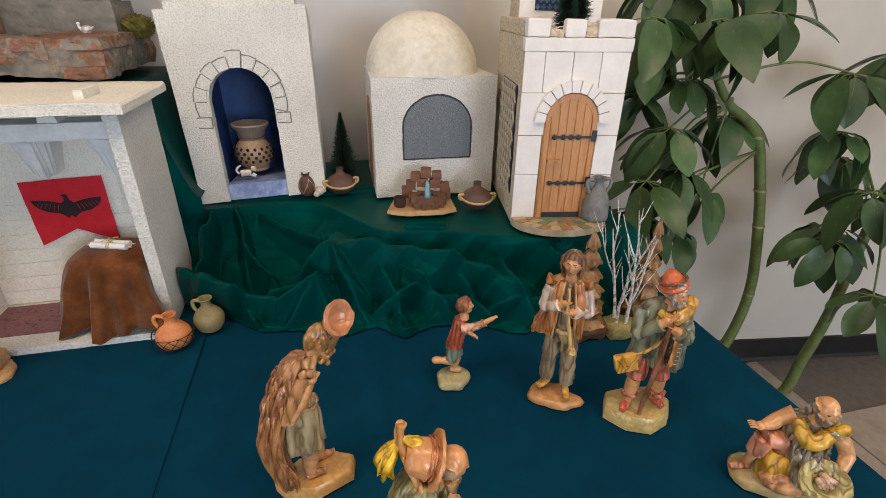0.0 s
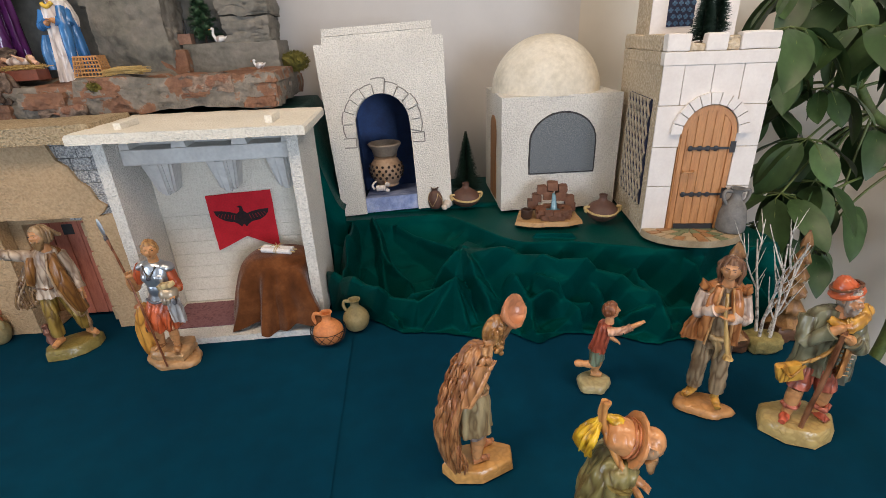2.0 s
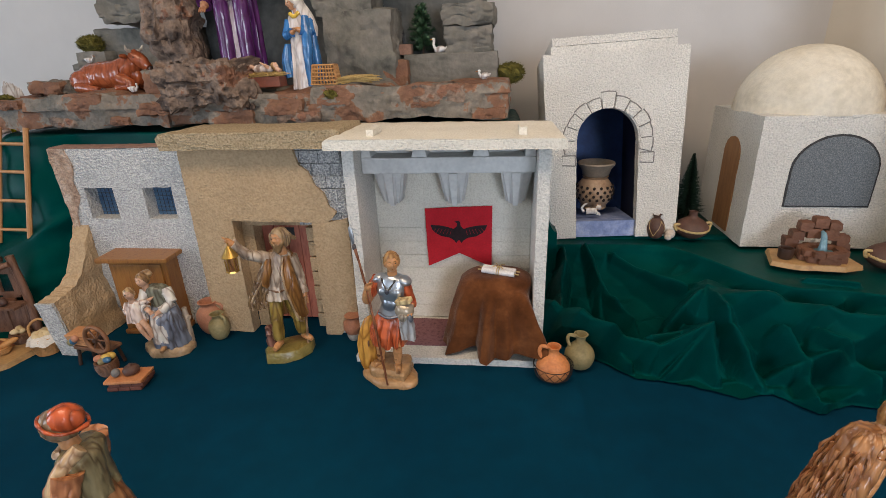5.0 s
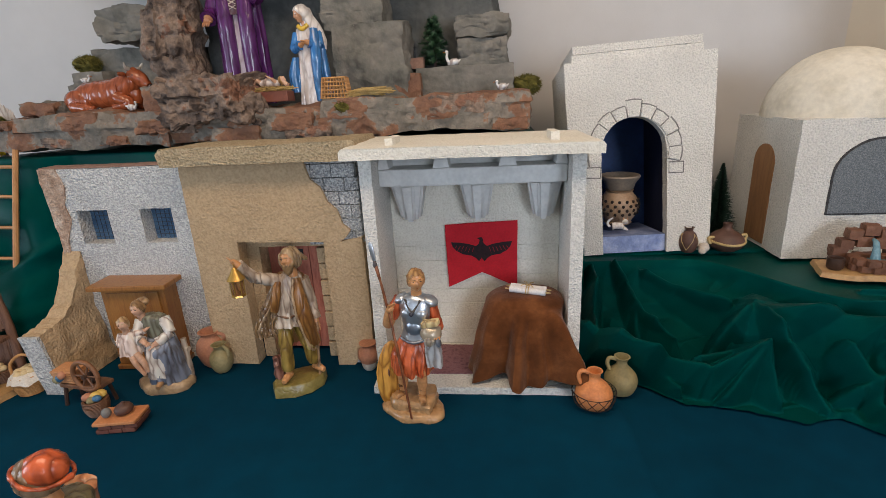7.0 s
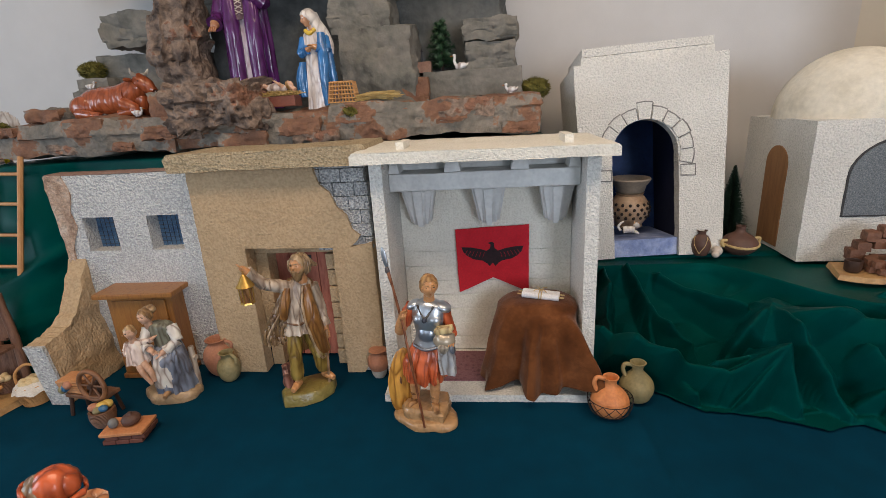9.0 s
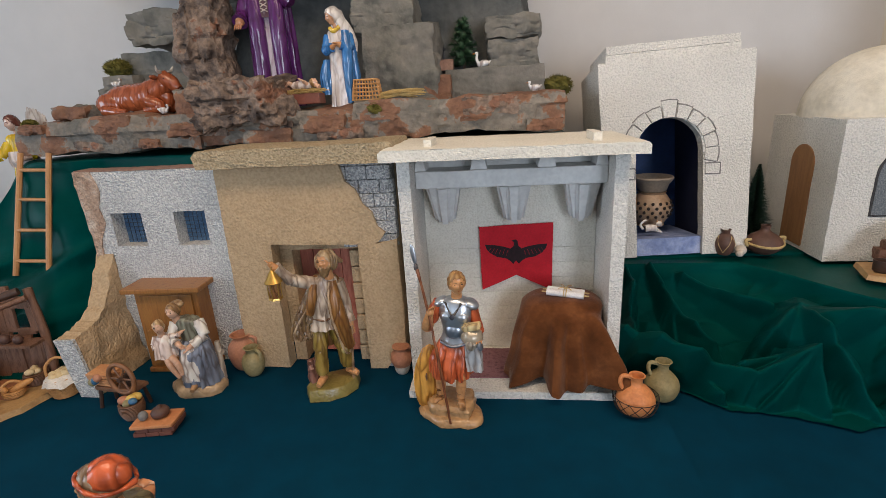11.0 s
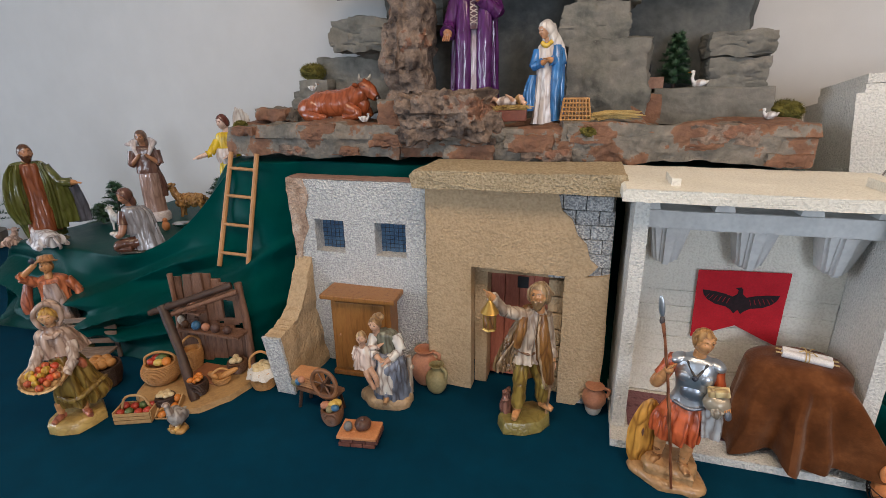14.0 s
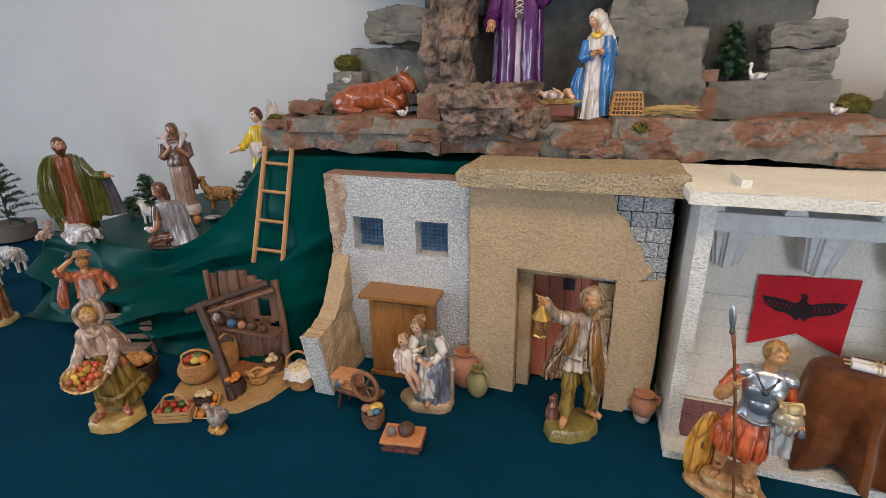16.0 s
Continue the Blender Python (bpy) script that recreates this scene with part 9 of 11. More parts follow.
def vessel(name, x, y, z, profile, mat, label, handles=(), group="clay vessels", rz=0, category="jug"):
    """A thrown pot in centimetres: outer profile from foot to rim, hollow neck, handles as point lists."""
    t = thing(name, pose(x, y, z, 0, 0, rz), label, category, group)
    rr, rz_ = profile[-1]
    prof = list(profile) + [(rr * 0.82, rz_), (rr * 0.72, rz_ - 0.6), (rr * 0.6, rz_ - 1.2)]
    pts = [tuple(p) for p in spline(profile, 4)] + prof[len(profile):]
    part("body", lathed(pts, 36), mat, t, smooth=True)
    for h in handles:
        part("handle", tubed(h, 0.33, 9), mat, t, smooth=True)
    return t


# ---- in and beside the shrine ----
def brown_cloth():
    # velvet hanging over a rounded box: hem radius and height round the compass, folds as ridges
    cx, cy, top = -0.388, 0.868, 0.151
    deg = (-180, -160, -142, -124, -112, -98, -84, -70, -52, -38, -20, 0, 60, 120, 180)
    rad = (0.088, 0.098, 0.106, 0.090, 0.086, 0.100, 0.090, 0.096, 0.138, 0.096, 0.064, 0.060, 0.062, 0.066, 0.088)
    hem = (0.030, 0.024, 0.018, 0.030, 0.034, 0.018, 0.022, 0.030, 0.044, 0.030, 0.020, 0.018, 0.018, 0.018, 0.030)
    ridges = ((-158, 9, 0.007), (-138, 8, 0.010), (-120, 7, -0.010), (-103, 8, 0.013), (-91, 5, -0.008), (-78, 7, 0.007), (-66, 6, -0.006), (-51, 10, 0.012), (-30, 8, -0.008), (178, 9, -0.006))
    n, m = 260, 110

    def at(u, v):
        a = -180 + 360 * u
        ca, sa = math.cos(radians(a)), math.sin(radians(a))
        rt = (abs(ca / 0.066) ** 2.6 + abs(sa / 0.050) ** 2.6) ** (-1 / 2.6)
        r1, z1 = float(np.interp(a, deg, rad)), float(np.interp(a, deg, hem)) + 0.003 * noise.noise(Vector((ca * 3, sa * 3, 1.0)))
        if v < 0.34:
            q = v / 0.34
            r, z = rt * q, top + 0.004 * (1 - q * q) - 0.012 * q ** 5
            s = 0.0
        else:
            s = (v - 0.34) / 0.66
            r = rt + (r1 - rt) * (0.55 * s ** 0.5 + 0.45 * s)
            z = top - 0.012 + (z1 - top + 0.012) * (0.25 * s ** 1.8 + 0.75 * s)
        bend = 4 * noise.noise(Vector((ca, sa, 2.5 * s)))
        for c, w, h in ridges:
            d = abs((a + bend - c + 180) % 360 - 180) / w
            r += 1.45 * h * (s ** 0.8) * (math.exp(-d * d * 0.9) if h < 0 else max(0.0, 1 - 0.62 * d) ** 1.3)
        r += 0.0022 * s * noise.noise(Vector((ca * 4, sa * 4, 5 * s)))
        z += 0.0016 * noise.noise(Vector((r * ca * 40, r * sa * 40, 3.0)))
        x, y = cx + r * ca, cy + r * sa
        if y > 0.815:
            x = min(x, -0.3245)
        return Vector((x, min(y, 0.934), max(z, 0.0165)))
    c = part("draped_cloth", sheet(n, m, at), "velvet_brown", smooth=True)
    tagged(c, "brown velvet cloth draped over a box in the shrine", "cloth")
    t = thing("scroll", pose(-0.384, 0.858, 0.1535, 3, 2, -14), "white rolled paper scroll tied with raffia", "scroll")
    for dy in (-0.0055, 0.0055):
        bm = bmesh.new()
        tube(bm, [(-0.030, dy, 0.006), (0.030, dy, 0.006)], 0.0056, 14)
        part("roll", bm, "paper_white", t, smooth=True)
        bm = bmesh.new()
        tube(bm, [(-0.038, dy, 0.006), (0.038, dy, 0.006)], 0.0013, 8)
        part("rod", bm, "raffia", t)
    bm = bmesh.new()
    for a0 in (-0.002, 0.002):
        pts = [(a0, 0.0122 * math.cos(w), 0.006 + 0.0068 * math.sin(w)) for w in [2 * math.pi * i / 16 for i in range(17)]]
        tube(bm, pts, 0.0008, 6)
    for e in ((0.010, -0.008), (-0.008, 0.010), (0.008, 0.012), (-0.011, -0.006)):
        tube(bm, [(0, 0, 0.0128), (e[0] * 0.5, e[1] * 0.5, 0.0165), (e[0], e[1], 0.0145)], 0.0008, 6)
    part("tie", bm, "raffia", t, "raffia string tied in a bow")


brown_cloth()

oj = vessel("jug", -0.290, 0.757, 0.003, [(1.4, 0), (2.3, 0.6), (2.85, 1.9), (2.65, 3.1), (1.7, 4.3), (0.95, 4.9), (0.88, 5.7), (1.2, 6.4)], "terracotta", "orange clay jug with a black zigzag band", [[(-0.8, 0, 6.0), (-2.0, 0, 6.3), (-2.4, 0, 5.3), (-1.95, 0, 4.0)]])
bm = bmesh.new()
for z, r in ((0.030, 0.0331), (0.010, 0.0292)):
    tube(bm, [(r * math.cos(2 * math.pi * i / 40), r * math.sin(2 * math.pi * i / 40), z) for i in range(41)], 0.0007, 5)
for i in range(12):
    a, b = 2 * math.pi * i / 12, 2 * math.pi * (i + 1) / 12
    for p, q in ((a, b), (b, a)):
        tube(bm, [((0.0292 + (0.0331 - 0.0292) * s + 0.0017 * math.sin(math.pi * s)) * math.cos(p + (q - p) * s), (0.0292 + (0.0331 - 0.0292) * s + 0.0017 * math.sin(math.pi * s)) * math.sin(p + (q - p) * s), 0.010 + 0.020 * s) for s in (0, 0.33, 0.66, 1)], 0.0006, 5)
part("painted_band", bm, "hole_black", oj, "black painted zigzag band")
vessel("jug", -0.240, 0.795, 0.003, [(1.4, 0), (2.1, 0.6), (2.6, 2.1), (2.35, 3.4), (1.45, 4.5), (0.9, 5.1), (0.85, 5.9), (1.25, 6.6)], "clay_olive", "olive grey clay jug with one handle", [[(-0.8, 0, 6.1), (-1.9, 0.2, 6.2), (-2.2, 0.2, 5.3), (-1.8, 0.1, 4.2)]])
vessel("urn", -0.982, 0.874, 0.003, [(1.5, 0), (2.2, 1.0), (2.8, 3.2), (2.5, 4.9), (1.7, 5.9), (1.5, 6.4), (2.0, 7.1)], "clay_pink", "pink clay storage urn against the wall", [[(1.6, 0, 6.6), (2.8, 0, 6.2), (2.7, 0, 5.0)]])
vessel("urn", -0.952, 0.850, 0.003, [(1.1, 0), (1.7, 0.8), (2.05, 2.4), (1.75, 3.7), (1.05, 4.5), (0.95, 5.0), (1.4, 5.6)], "clay_olive", "small olive and orange clay jug", [[(1.2, 0, 5.3), (2.2, 0, 4.8), (2.1, 0, 3.6)]], rz=-20)
j = vessel("urn", -0.672, 0.862, 0.003, [(1.0, 0), (1.3, 0.6), (1.5, 1.6)], "clay_white", "small brown and white clay jar beside the house", [])
part("shoulder", lathed([(1.52, 1.6), (2.0, 2.6), (1.9, 3.8), (1.2, 4.5), (1.1, 4.8), (1.6, 5.3), (1.3, 5.3)], 32), "clay_pink", j, smooth=True)
part("handle", tubed([(1.3, 0, 5.0), (2.4, 0, 4.7), (2.0, 0, 3.4)], 0.28), "clay_pink", j, smooth=True)

# ---- wooden cabinet ----
def armoire():
    t = thing("cabinet", pose(-1.105, 0.888, 0.003, 0, 0, 3), "small varnished wooden cabinet against the whitewashed house", "cabinet")
    part("body", boxed(-0.060, 0.060, -0.030, 0.032, 0.010, 0.166, bevel=0.0012), "cabinet_wood", t)
    part("top", boxed(-0.074, 0.074, -0.046, 0.036, 0.1665, 0.176, bevel=0.002), "cabinet_wood", t)
    part("base", boxed(-0.064, 0.064, -0.034, 0.034, 0.0, 0.0095, bevel=0.0015), "cabinet_wood", t)
    d = part("door", boxed(-0.050, 0.050, -0.0335, -0.0302, 0.018, 0.158, bevel=0.001), "cabinet_wood", t)
    part("knob", lathed([(0.25, 0), (0.15, 0.2), (0.3, 0.5), (0.02, 0.65)], 10), "cabinet_wood", d).matrix_local = pose(-0.042, -0.0335, 0.09, 90, 0, 0)


armoire()


# ---- ladder ----
def ladder():
    t = thing("ladder", pose(0, 0, 0), "small light wooden ladder leaning on the rock slab", "ladder")
    a0, a1 = Vector((-1.466, 0.915, 0.182)), Vector((-1.462, 1.000, 0.418))
    b0, b1 = Vector((-1.397, 0.920, 0.179)), Vector((-1.392, 0.994, 0.416))
    for a, b in ((a0, a1), (b0, b1)):
        bm = bmesh.new()
        tube(bm, [a, b], 0.0052, 8, flat=0.8)
        part("rail", bm, "ladder_wood", t)
    for s in (0.12, 0.37, 0.62, 0.86):
        bm = bmesh.new()
        tube(bm, [a0.lerp(a1, s), b0.lerp(b1, s)], 0.0036, 8)
        part("rung", bm, "ladder_wood", t)


ladder()


# ---- market corner ----
def basket(name, x, y, z, r0, r1, h, label, handle=True, rz=0, mat="wicker", cloth=False, fill=(), group="baskets", belly=0.28, arch=1.5):
    t = thing(name, pose(x, y, z, 0, 0, rz), label, "basket", group)
    prof = [(r0, 0), (r0 + 0.1, 0.1), ((r0 + r1) / 2 + belly - 0.13, h * 0.5), (r1, h), (r1 - 0.25, h), (r1 - 0.4, h * 0.75), (0.05, h * 0.7)]
    part("body", lathed(prof, 28), mat, t, smooth=True)
    bm = bmesh.new()
    m = max(5, int(h / 0.24))
    for k in range(m):
        zz = h * (k + 0.5) / m
        s = zz / h
        rr = (r0 + (r1 - r0) * s + belly * math.sin(math.pi * s)) * 0.01 + 0.0002
        tube(bm, [(rr * math.cos(2 * math.pi * i / 28) * (1 + 0.012 * (-1) ** (i + k)), rr * math.sin(2 * math.pi * i / 28) * (1 + 0.012 * (-1) ** (i + k)), zz * 0.01) for i in range(29)], 0.0010, 5)
    part("weave", bm, mat, t, smooth=True)
    if handle:
        part("handle", tubed([(-r1 * 0.95, 0, h * 0.9), (-r1 * 0.85, 0, h + r1 * arch * 0.6), (0, 0, h + r1 * arch), (r1 * 0.85, 0, h + r1 * arch * 0.6), (r1 * 0.95, 0, h * 0.9)], 0.24), mat, t, smooth=True)
    if cloth:
        bm = bmesh.new()
        n = 48
        rows = []
        for s, rr, zz in ((0, 0.05, h + 0.5), (0.3, r1 * 0.7, h + 0.5), (0.6, r1 + 0.1, h + 0.15), (1, r1 + 0.6, h - 1.1)):
            rows.append([bm.verts.new(((rr + 0.22 * s * math.sin(9 * 2 * math.pi * i / n)) * math.cos(2 * math.pi * i / n) * 0.01, (rr + 0.22 * s * math.sin(9 * 2 * math.pi * i / n)) * math.sin(2 * math.pi * i / n) * 0.01, (zz - 0.25 * s * math.sin(4 * 2 * math.pi * i / n)) * 0.01)) for i in range(n)])
        for a, b in zip(rows, rows[1:]):
            for i in range(n):
                bm.faces.new((a[i], a[(i + 1) % n], b[(i + 1) % n], b[i]))
        bm.faces.new(rows[0])
        part("lining", bm, "linen", t, "white cloth lining", smooth=True)
    rng = random.Random(int(x * -1000))
    for i, mt in enumerate(fill):
        a = 2.4 * i
        rr = r1 * 0.68 * math.sqrt((i + 0.4) / len(fill))
        bm = bmesh.new()
        e = rng.uniform(0.75, 1.0) * r1 * (0.34 if len(fill) > 6 else 0.45)
        ball(bm, (rr * math.cos(a) * 0.01, rr * math.sin(a) * 0.01, (h + 0.15 + rng.uniform(0, 0.5)) * 0.01), (e * 0.0125, e * 0.01, e * 0.009), seg=10, rings=7, m=pose(0, 0, 0, 0, 0, rng.uniform(0, 180)).to_3x3())
        part("loaf" if "bread" in mt else "fruit", bm, mt, t, smooth=True)
    return t


basket("basket", -1.277, 0.778, 0.003, 1.9, 2.4, 3.8, "tan basket of pale rolls lined with white cloth", True, 20, cloth=True, fill=("bread_pale",) * 9)
basket("tub", -1.585, 0.700, 0.003, 2.6, 3.2, 4.2, "dark tub heaped with bread rolls", False, 0, "resin_dark", fill=("bread",) * 11)


def stall():
    t = thing("market_stall", pose(0.018, 0, 0.003), "model market stall of weathered planks on a tan base", "market stall")
    bm = bmesh.new()
    out = [(-1.50, 0.675), (-1.46, 0.655), (-1.40, 0.655), (-1.355, 0.675), (-1.325, 0.72), (-1.312, 0.775), (-1.32, 0.815), (-1.36, 0.835), (-1.44, 0.83), (-1.52, 0.80), (-1.525, 0.73)]
    lo = [bm.verts.new((x, y, 0)) for x, y in out]
    hi = [bm.verts.new((x * 0.985 - 0.0213, y * 0.985 + 0.0112, 0.010)) for x, y in out]
    bm.faces.new(lo), bm.faces.new(hi[::-1])
    for i in range(len(out)):
        k = (i + 1) % len(out)
        bm.faces.new((lo[i], lo[k], hi[k], hi[i]))
    part("base", rough(bm, 0.0016, 30), "resin_tan", t)
    bm = bmesh.new()
    box(bm, -1.45, -1.37, 0.74, 0.80, 0.0105, 0.0125)
    part("rug", rough(bm, 0.0008), "leather_rust", t, "rust red rug on the stall base")
    # back of upright planks, leaning a little
    rng = random.Random(6)
    n = 9
    A, B = Vector((-1.500, 0.800, 0.011)), Vector((-1.362, 0.828, 0.011))
    for i in range(n):
        for z0, z1 in ((0.0, 0.084), (0.088, 0.178 + rng.uniform(-0.010, 0.006))):
            if z0 > 0 and i in (6, 7):
                z0 = 0.135
            p = A.lerp(B, (i + 0.5) / n)
            w = 0.0092
            z1 += 0.012 * math.sin(math.pi * min(1.0, i / 5)) - (0.014 * (i - 4) / 4 if z0 > 0 and i > 4 else 0)
            bm = boxed(-w, w, -0.003 - 0.0012 * (i % 2), 0.003, z0, z1 - (0.01 if i > 6 else 0), bevel=0.0012)
            rough(bm, 0.0012, 60, 0.02)
            ob = part("plank", bm, "plank_old", t)
            ob.matrix_local = pose(p.x, p.y, p.z, -4 + rng.uniform(-2, 2), rng.uniform(-2, 2), 10)
    for i in (6, 7):
        p = A.lerp(B, (i + 0.5) / n)
        bm = rough(boxed(-0.008, 0.008, -0.003, 0.003, 0.082, 0.096, bevel=0.001), 0.001, 60, 0.02)
        part("plank", bm, "plank_old", t).matrix_local = pose(p.x, p.y, p.z, -4, 0, 10)
    # posts, shelf and cross beams
    def bar(name, a, b, r, mat="resin_dark"):
        pts = spline([a, tuple((Vector(a) + Vector(b)) / 2 + Vector((0.003, 0.002, 0.001))), b], 5)
        bm = bmesh.new()
        tube(bm, [Vector(p) for p in pts], [r * (1 + 0.18 * noise.noise(Vector(p) * 60)) for p in pts], 8)
        return part(name, bm, mat, t, smooth=True)
    bar("post", (-1.380, 0.693, 0.008), (-1.478, 0.750, 0.158), 0.0085)
    bar("post", (-1.356, 0.822, 0.01), (-1.366, 0.828, 0.186), 0.0072, "plank_old")
    bar("post", (-1.508, 0.796, 0.01), (-1.506, 0.806, 0.20), 0.005, "plank_old")
    bar("beam", (-1.486, 0.742, 0.150), (-1.370, 0.815, 0.186), 0.0068)
    bar("beam", (-1.474, 0.752, 0.138), (-1.362, 0.818, 0.172), 0.0055, "plank_old")
    bar("beam", (-1.498, 0.738, 0.146), (-1.462, 0.758, 0.160), 0.006)
    part("shelf", rough(boxed(-1.492, -1.345, 0.782, 0.812, 0.088, 0.093), 0.001), "plank_old", t)
    def dab(name, p, r, mat):
        bm = bmesh.new()
        ball(bm, p, r, seg=12, rings=8, shake=0.1)
        part(name, bm, mat, t, smooth=True)
    for x, mat, r in ((-1.475, "resin_brown", 0.008), (-1.448, "glaze_blue", 0.009), (-1.425, "clay_pink", 0.008), (-1.402, "clay_brown", 0.009), (-1.375, "clay_brown", 0.008)):
        dab("pot", (x, 0.790 + 0.012 * (x + 1.475), 0.0935 + r), (r, r, r * 1.05), mat)
    for x, z, mat in ((-1.47, 0.143, "clay_brown"), (-1.445, 0.143, "clay_pink"), (-1.482, 0.110, "linen")):
        dab("pot", (x, 0.790, z), (0.007, 0.007, 0.010), mat)
    part("small_shelf", boxed(-1.492, -1.43, 0.784, 0.804, 0.128, 0.1315), "plank_old", t)


stall()
basket("basket", -1.470, 0.730, 0.014, 2.3, 2.75, 3.9, "round wicker basket of green and red vegetables", True, 30, belly=0.95, arch=0.75, fill=("fruit_green", "fruit_red", "fruit_yellow", "fruit_green", "fruit_red", "fruit_orange", "fruit_green"))
basket("basket", -1.448, 0.786, 0.014, 1.4, 1.8, 4.0, "tall narrow wicker basket by the stall", True, 60)
basket("pot", -1.350, 0.795, 0.014, 1.5, 1.7, 2.2, "dark pot filled with flour", False, 0, "resin_brown", fill=("bread_pale",) * 3)
basket("basket", -1.352, 0.752, 0.014, 1.1, 1.5, 1.3, "small basket with long loaves", True, 40, arch=1.1)
for dx, dy, dz, a in ((-0.016, -0.004, 0.014, 155), (0.012, 0.006, 0.017, 40)):
    bm = bmesh.new()
    tube(bm, [(-0.019, 0, 0), (-0.012, 0, 0.001), (0, 0, 0.002), (0.012, 0, 0.001), (0.019, 0, 0)], [0.0022, 0.0052, 0.0062, 0.0052, 0.0022], 10)
    ob = part("loaf", bm, "bread", smooth=True)
    ob.matrix_world = pose(-1.352 + dx, 0.752 + dy, 0.014 + dz, 0, -22 if a < 90 else 10, a)
    tagged(ob, "long orange-brown loaf lying in the small basket", "bread", "long loaves")
basket("bucket", -1.370, 0.712, 0.014, 1.4, 1.6, 2.6, "dark bucket of orange carrots", False, 0, "resin_dark", fill=("fruit_orange",) * 8)
basket("basket", -1.400, 0.668, 0.014, 1.3, 1.5, 1.8, "dark basket of pale nuts", False, 0, "resin_dark", fill=("bread_pale",) * 9)


def crate(x, y, z, w, d, h, label, fill, rz=0, rx=0, handle=False):
    t = thing("crate", pose(x, y, z, rx, 0, rz), label, "crate", "crates of produce")
    part("bottom", boxed(-w / 2, w / 2, -d / 2, d / 2, 0, 0.002), "resin_tan", t)
    for k in range(3):
        z0 = 0.0022 + k * h / 3
        for sy in (-1, 1):
            part("slat", boxed(-w / 2, w / 2, sy * d / 2 - 0.0012, sy * d / 2 + 0.0012, z0, z0 + h / 3 - 0.0012, bevel=0.0004), "resin_tan", t)
    for sx in (-1, 1):
        part("end_board", boxed(sx * w / 2 - 0.0014, sx * w / 2 + 0.0014, -d / 2 + 0.0013, d / 2 - 0.0013, 0.0022, h + 0.003, bevel=0.0005), "resin_tan", t)
    nx, ny = max(1, int(w / 0.0145)), max(1, int(d / 0.0145))
    for i in range(nx):
        for k in range(ny):
            mt = fill[(i + 2 * k) % len(fill)]
            bm = bmesh.new()
            ball(bm, (0, 0, 0), (0.0072, 0.0072, 0.0068), seg=12, rings=8)
            ob = part("fruit", bm, mt, t, smooth=True)
            ob.location = (-w / 2 + w * (i + 0.5) / nx, -d / 2 + d * (k + 0.5) / ny, h * 0.85 + 0.002 * ((i + k) % 2))
    if handle:
        part("handle", tubed([(-w * 40, 0, h * 90), (-w * 22, 0, h * 100 + 2.2), (w * 22, 0, h * 100 + 2.2), (w * 40, 0, h * 90)], 0.22), "resin_tan", t, smooth=True)


crate(-1.432, 0.636, 0.003, 0.060, 0.036, 0.020, "tan slatted crate of red apples and green leaves", ("fruit_red", "fruit_green", "fruit_red"), 22, 0, True)
crate(-1.390, 0.668, 0.006, 0.034, 0.044, 0.012, "shallow tan crate of oranges tilted up", ("fruit_orange",), 18, 32)


def bench():
    t = thing("slatted_bench", pose(-1.700, 0.752, 0.003, 0, 0, 20), "weathered slatted wooden model bench", "bench")
    for k in range(4):
        part("slat", rough(boxed(-0.07, 0.07, 0.004 + k * 0.002, 0.0075 + k * 0.002, 0.040 + k * 0.015, 0.051 + k * 0.015, bevel=0.001), 0.0008, 60, 0.02), "plank_grey", t)
    for k in range(3):
        part("seat_slat", rough(boxed(-0.07, 0.07, -0.042 + k * 0.015, -0.030 + k * 0.015, 0.030, 0.0345, bevel=0.001), 0.0008, 60, 0.02), "plank_grey", t)
    for x in (-0.06, 0.06):
        part("leg", boxed(x - 0.004, x + 0.004, -0.040, -0.032, 0, 0.0298, bevel=0.001), "plank_grey", t)
        part("leg", boxed(x - 0.004, x + 0.004, 0.014, 0.020, 0, 0.095, bevel=0.001), "plank_grey", t)


bench()


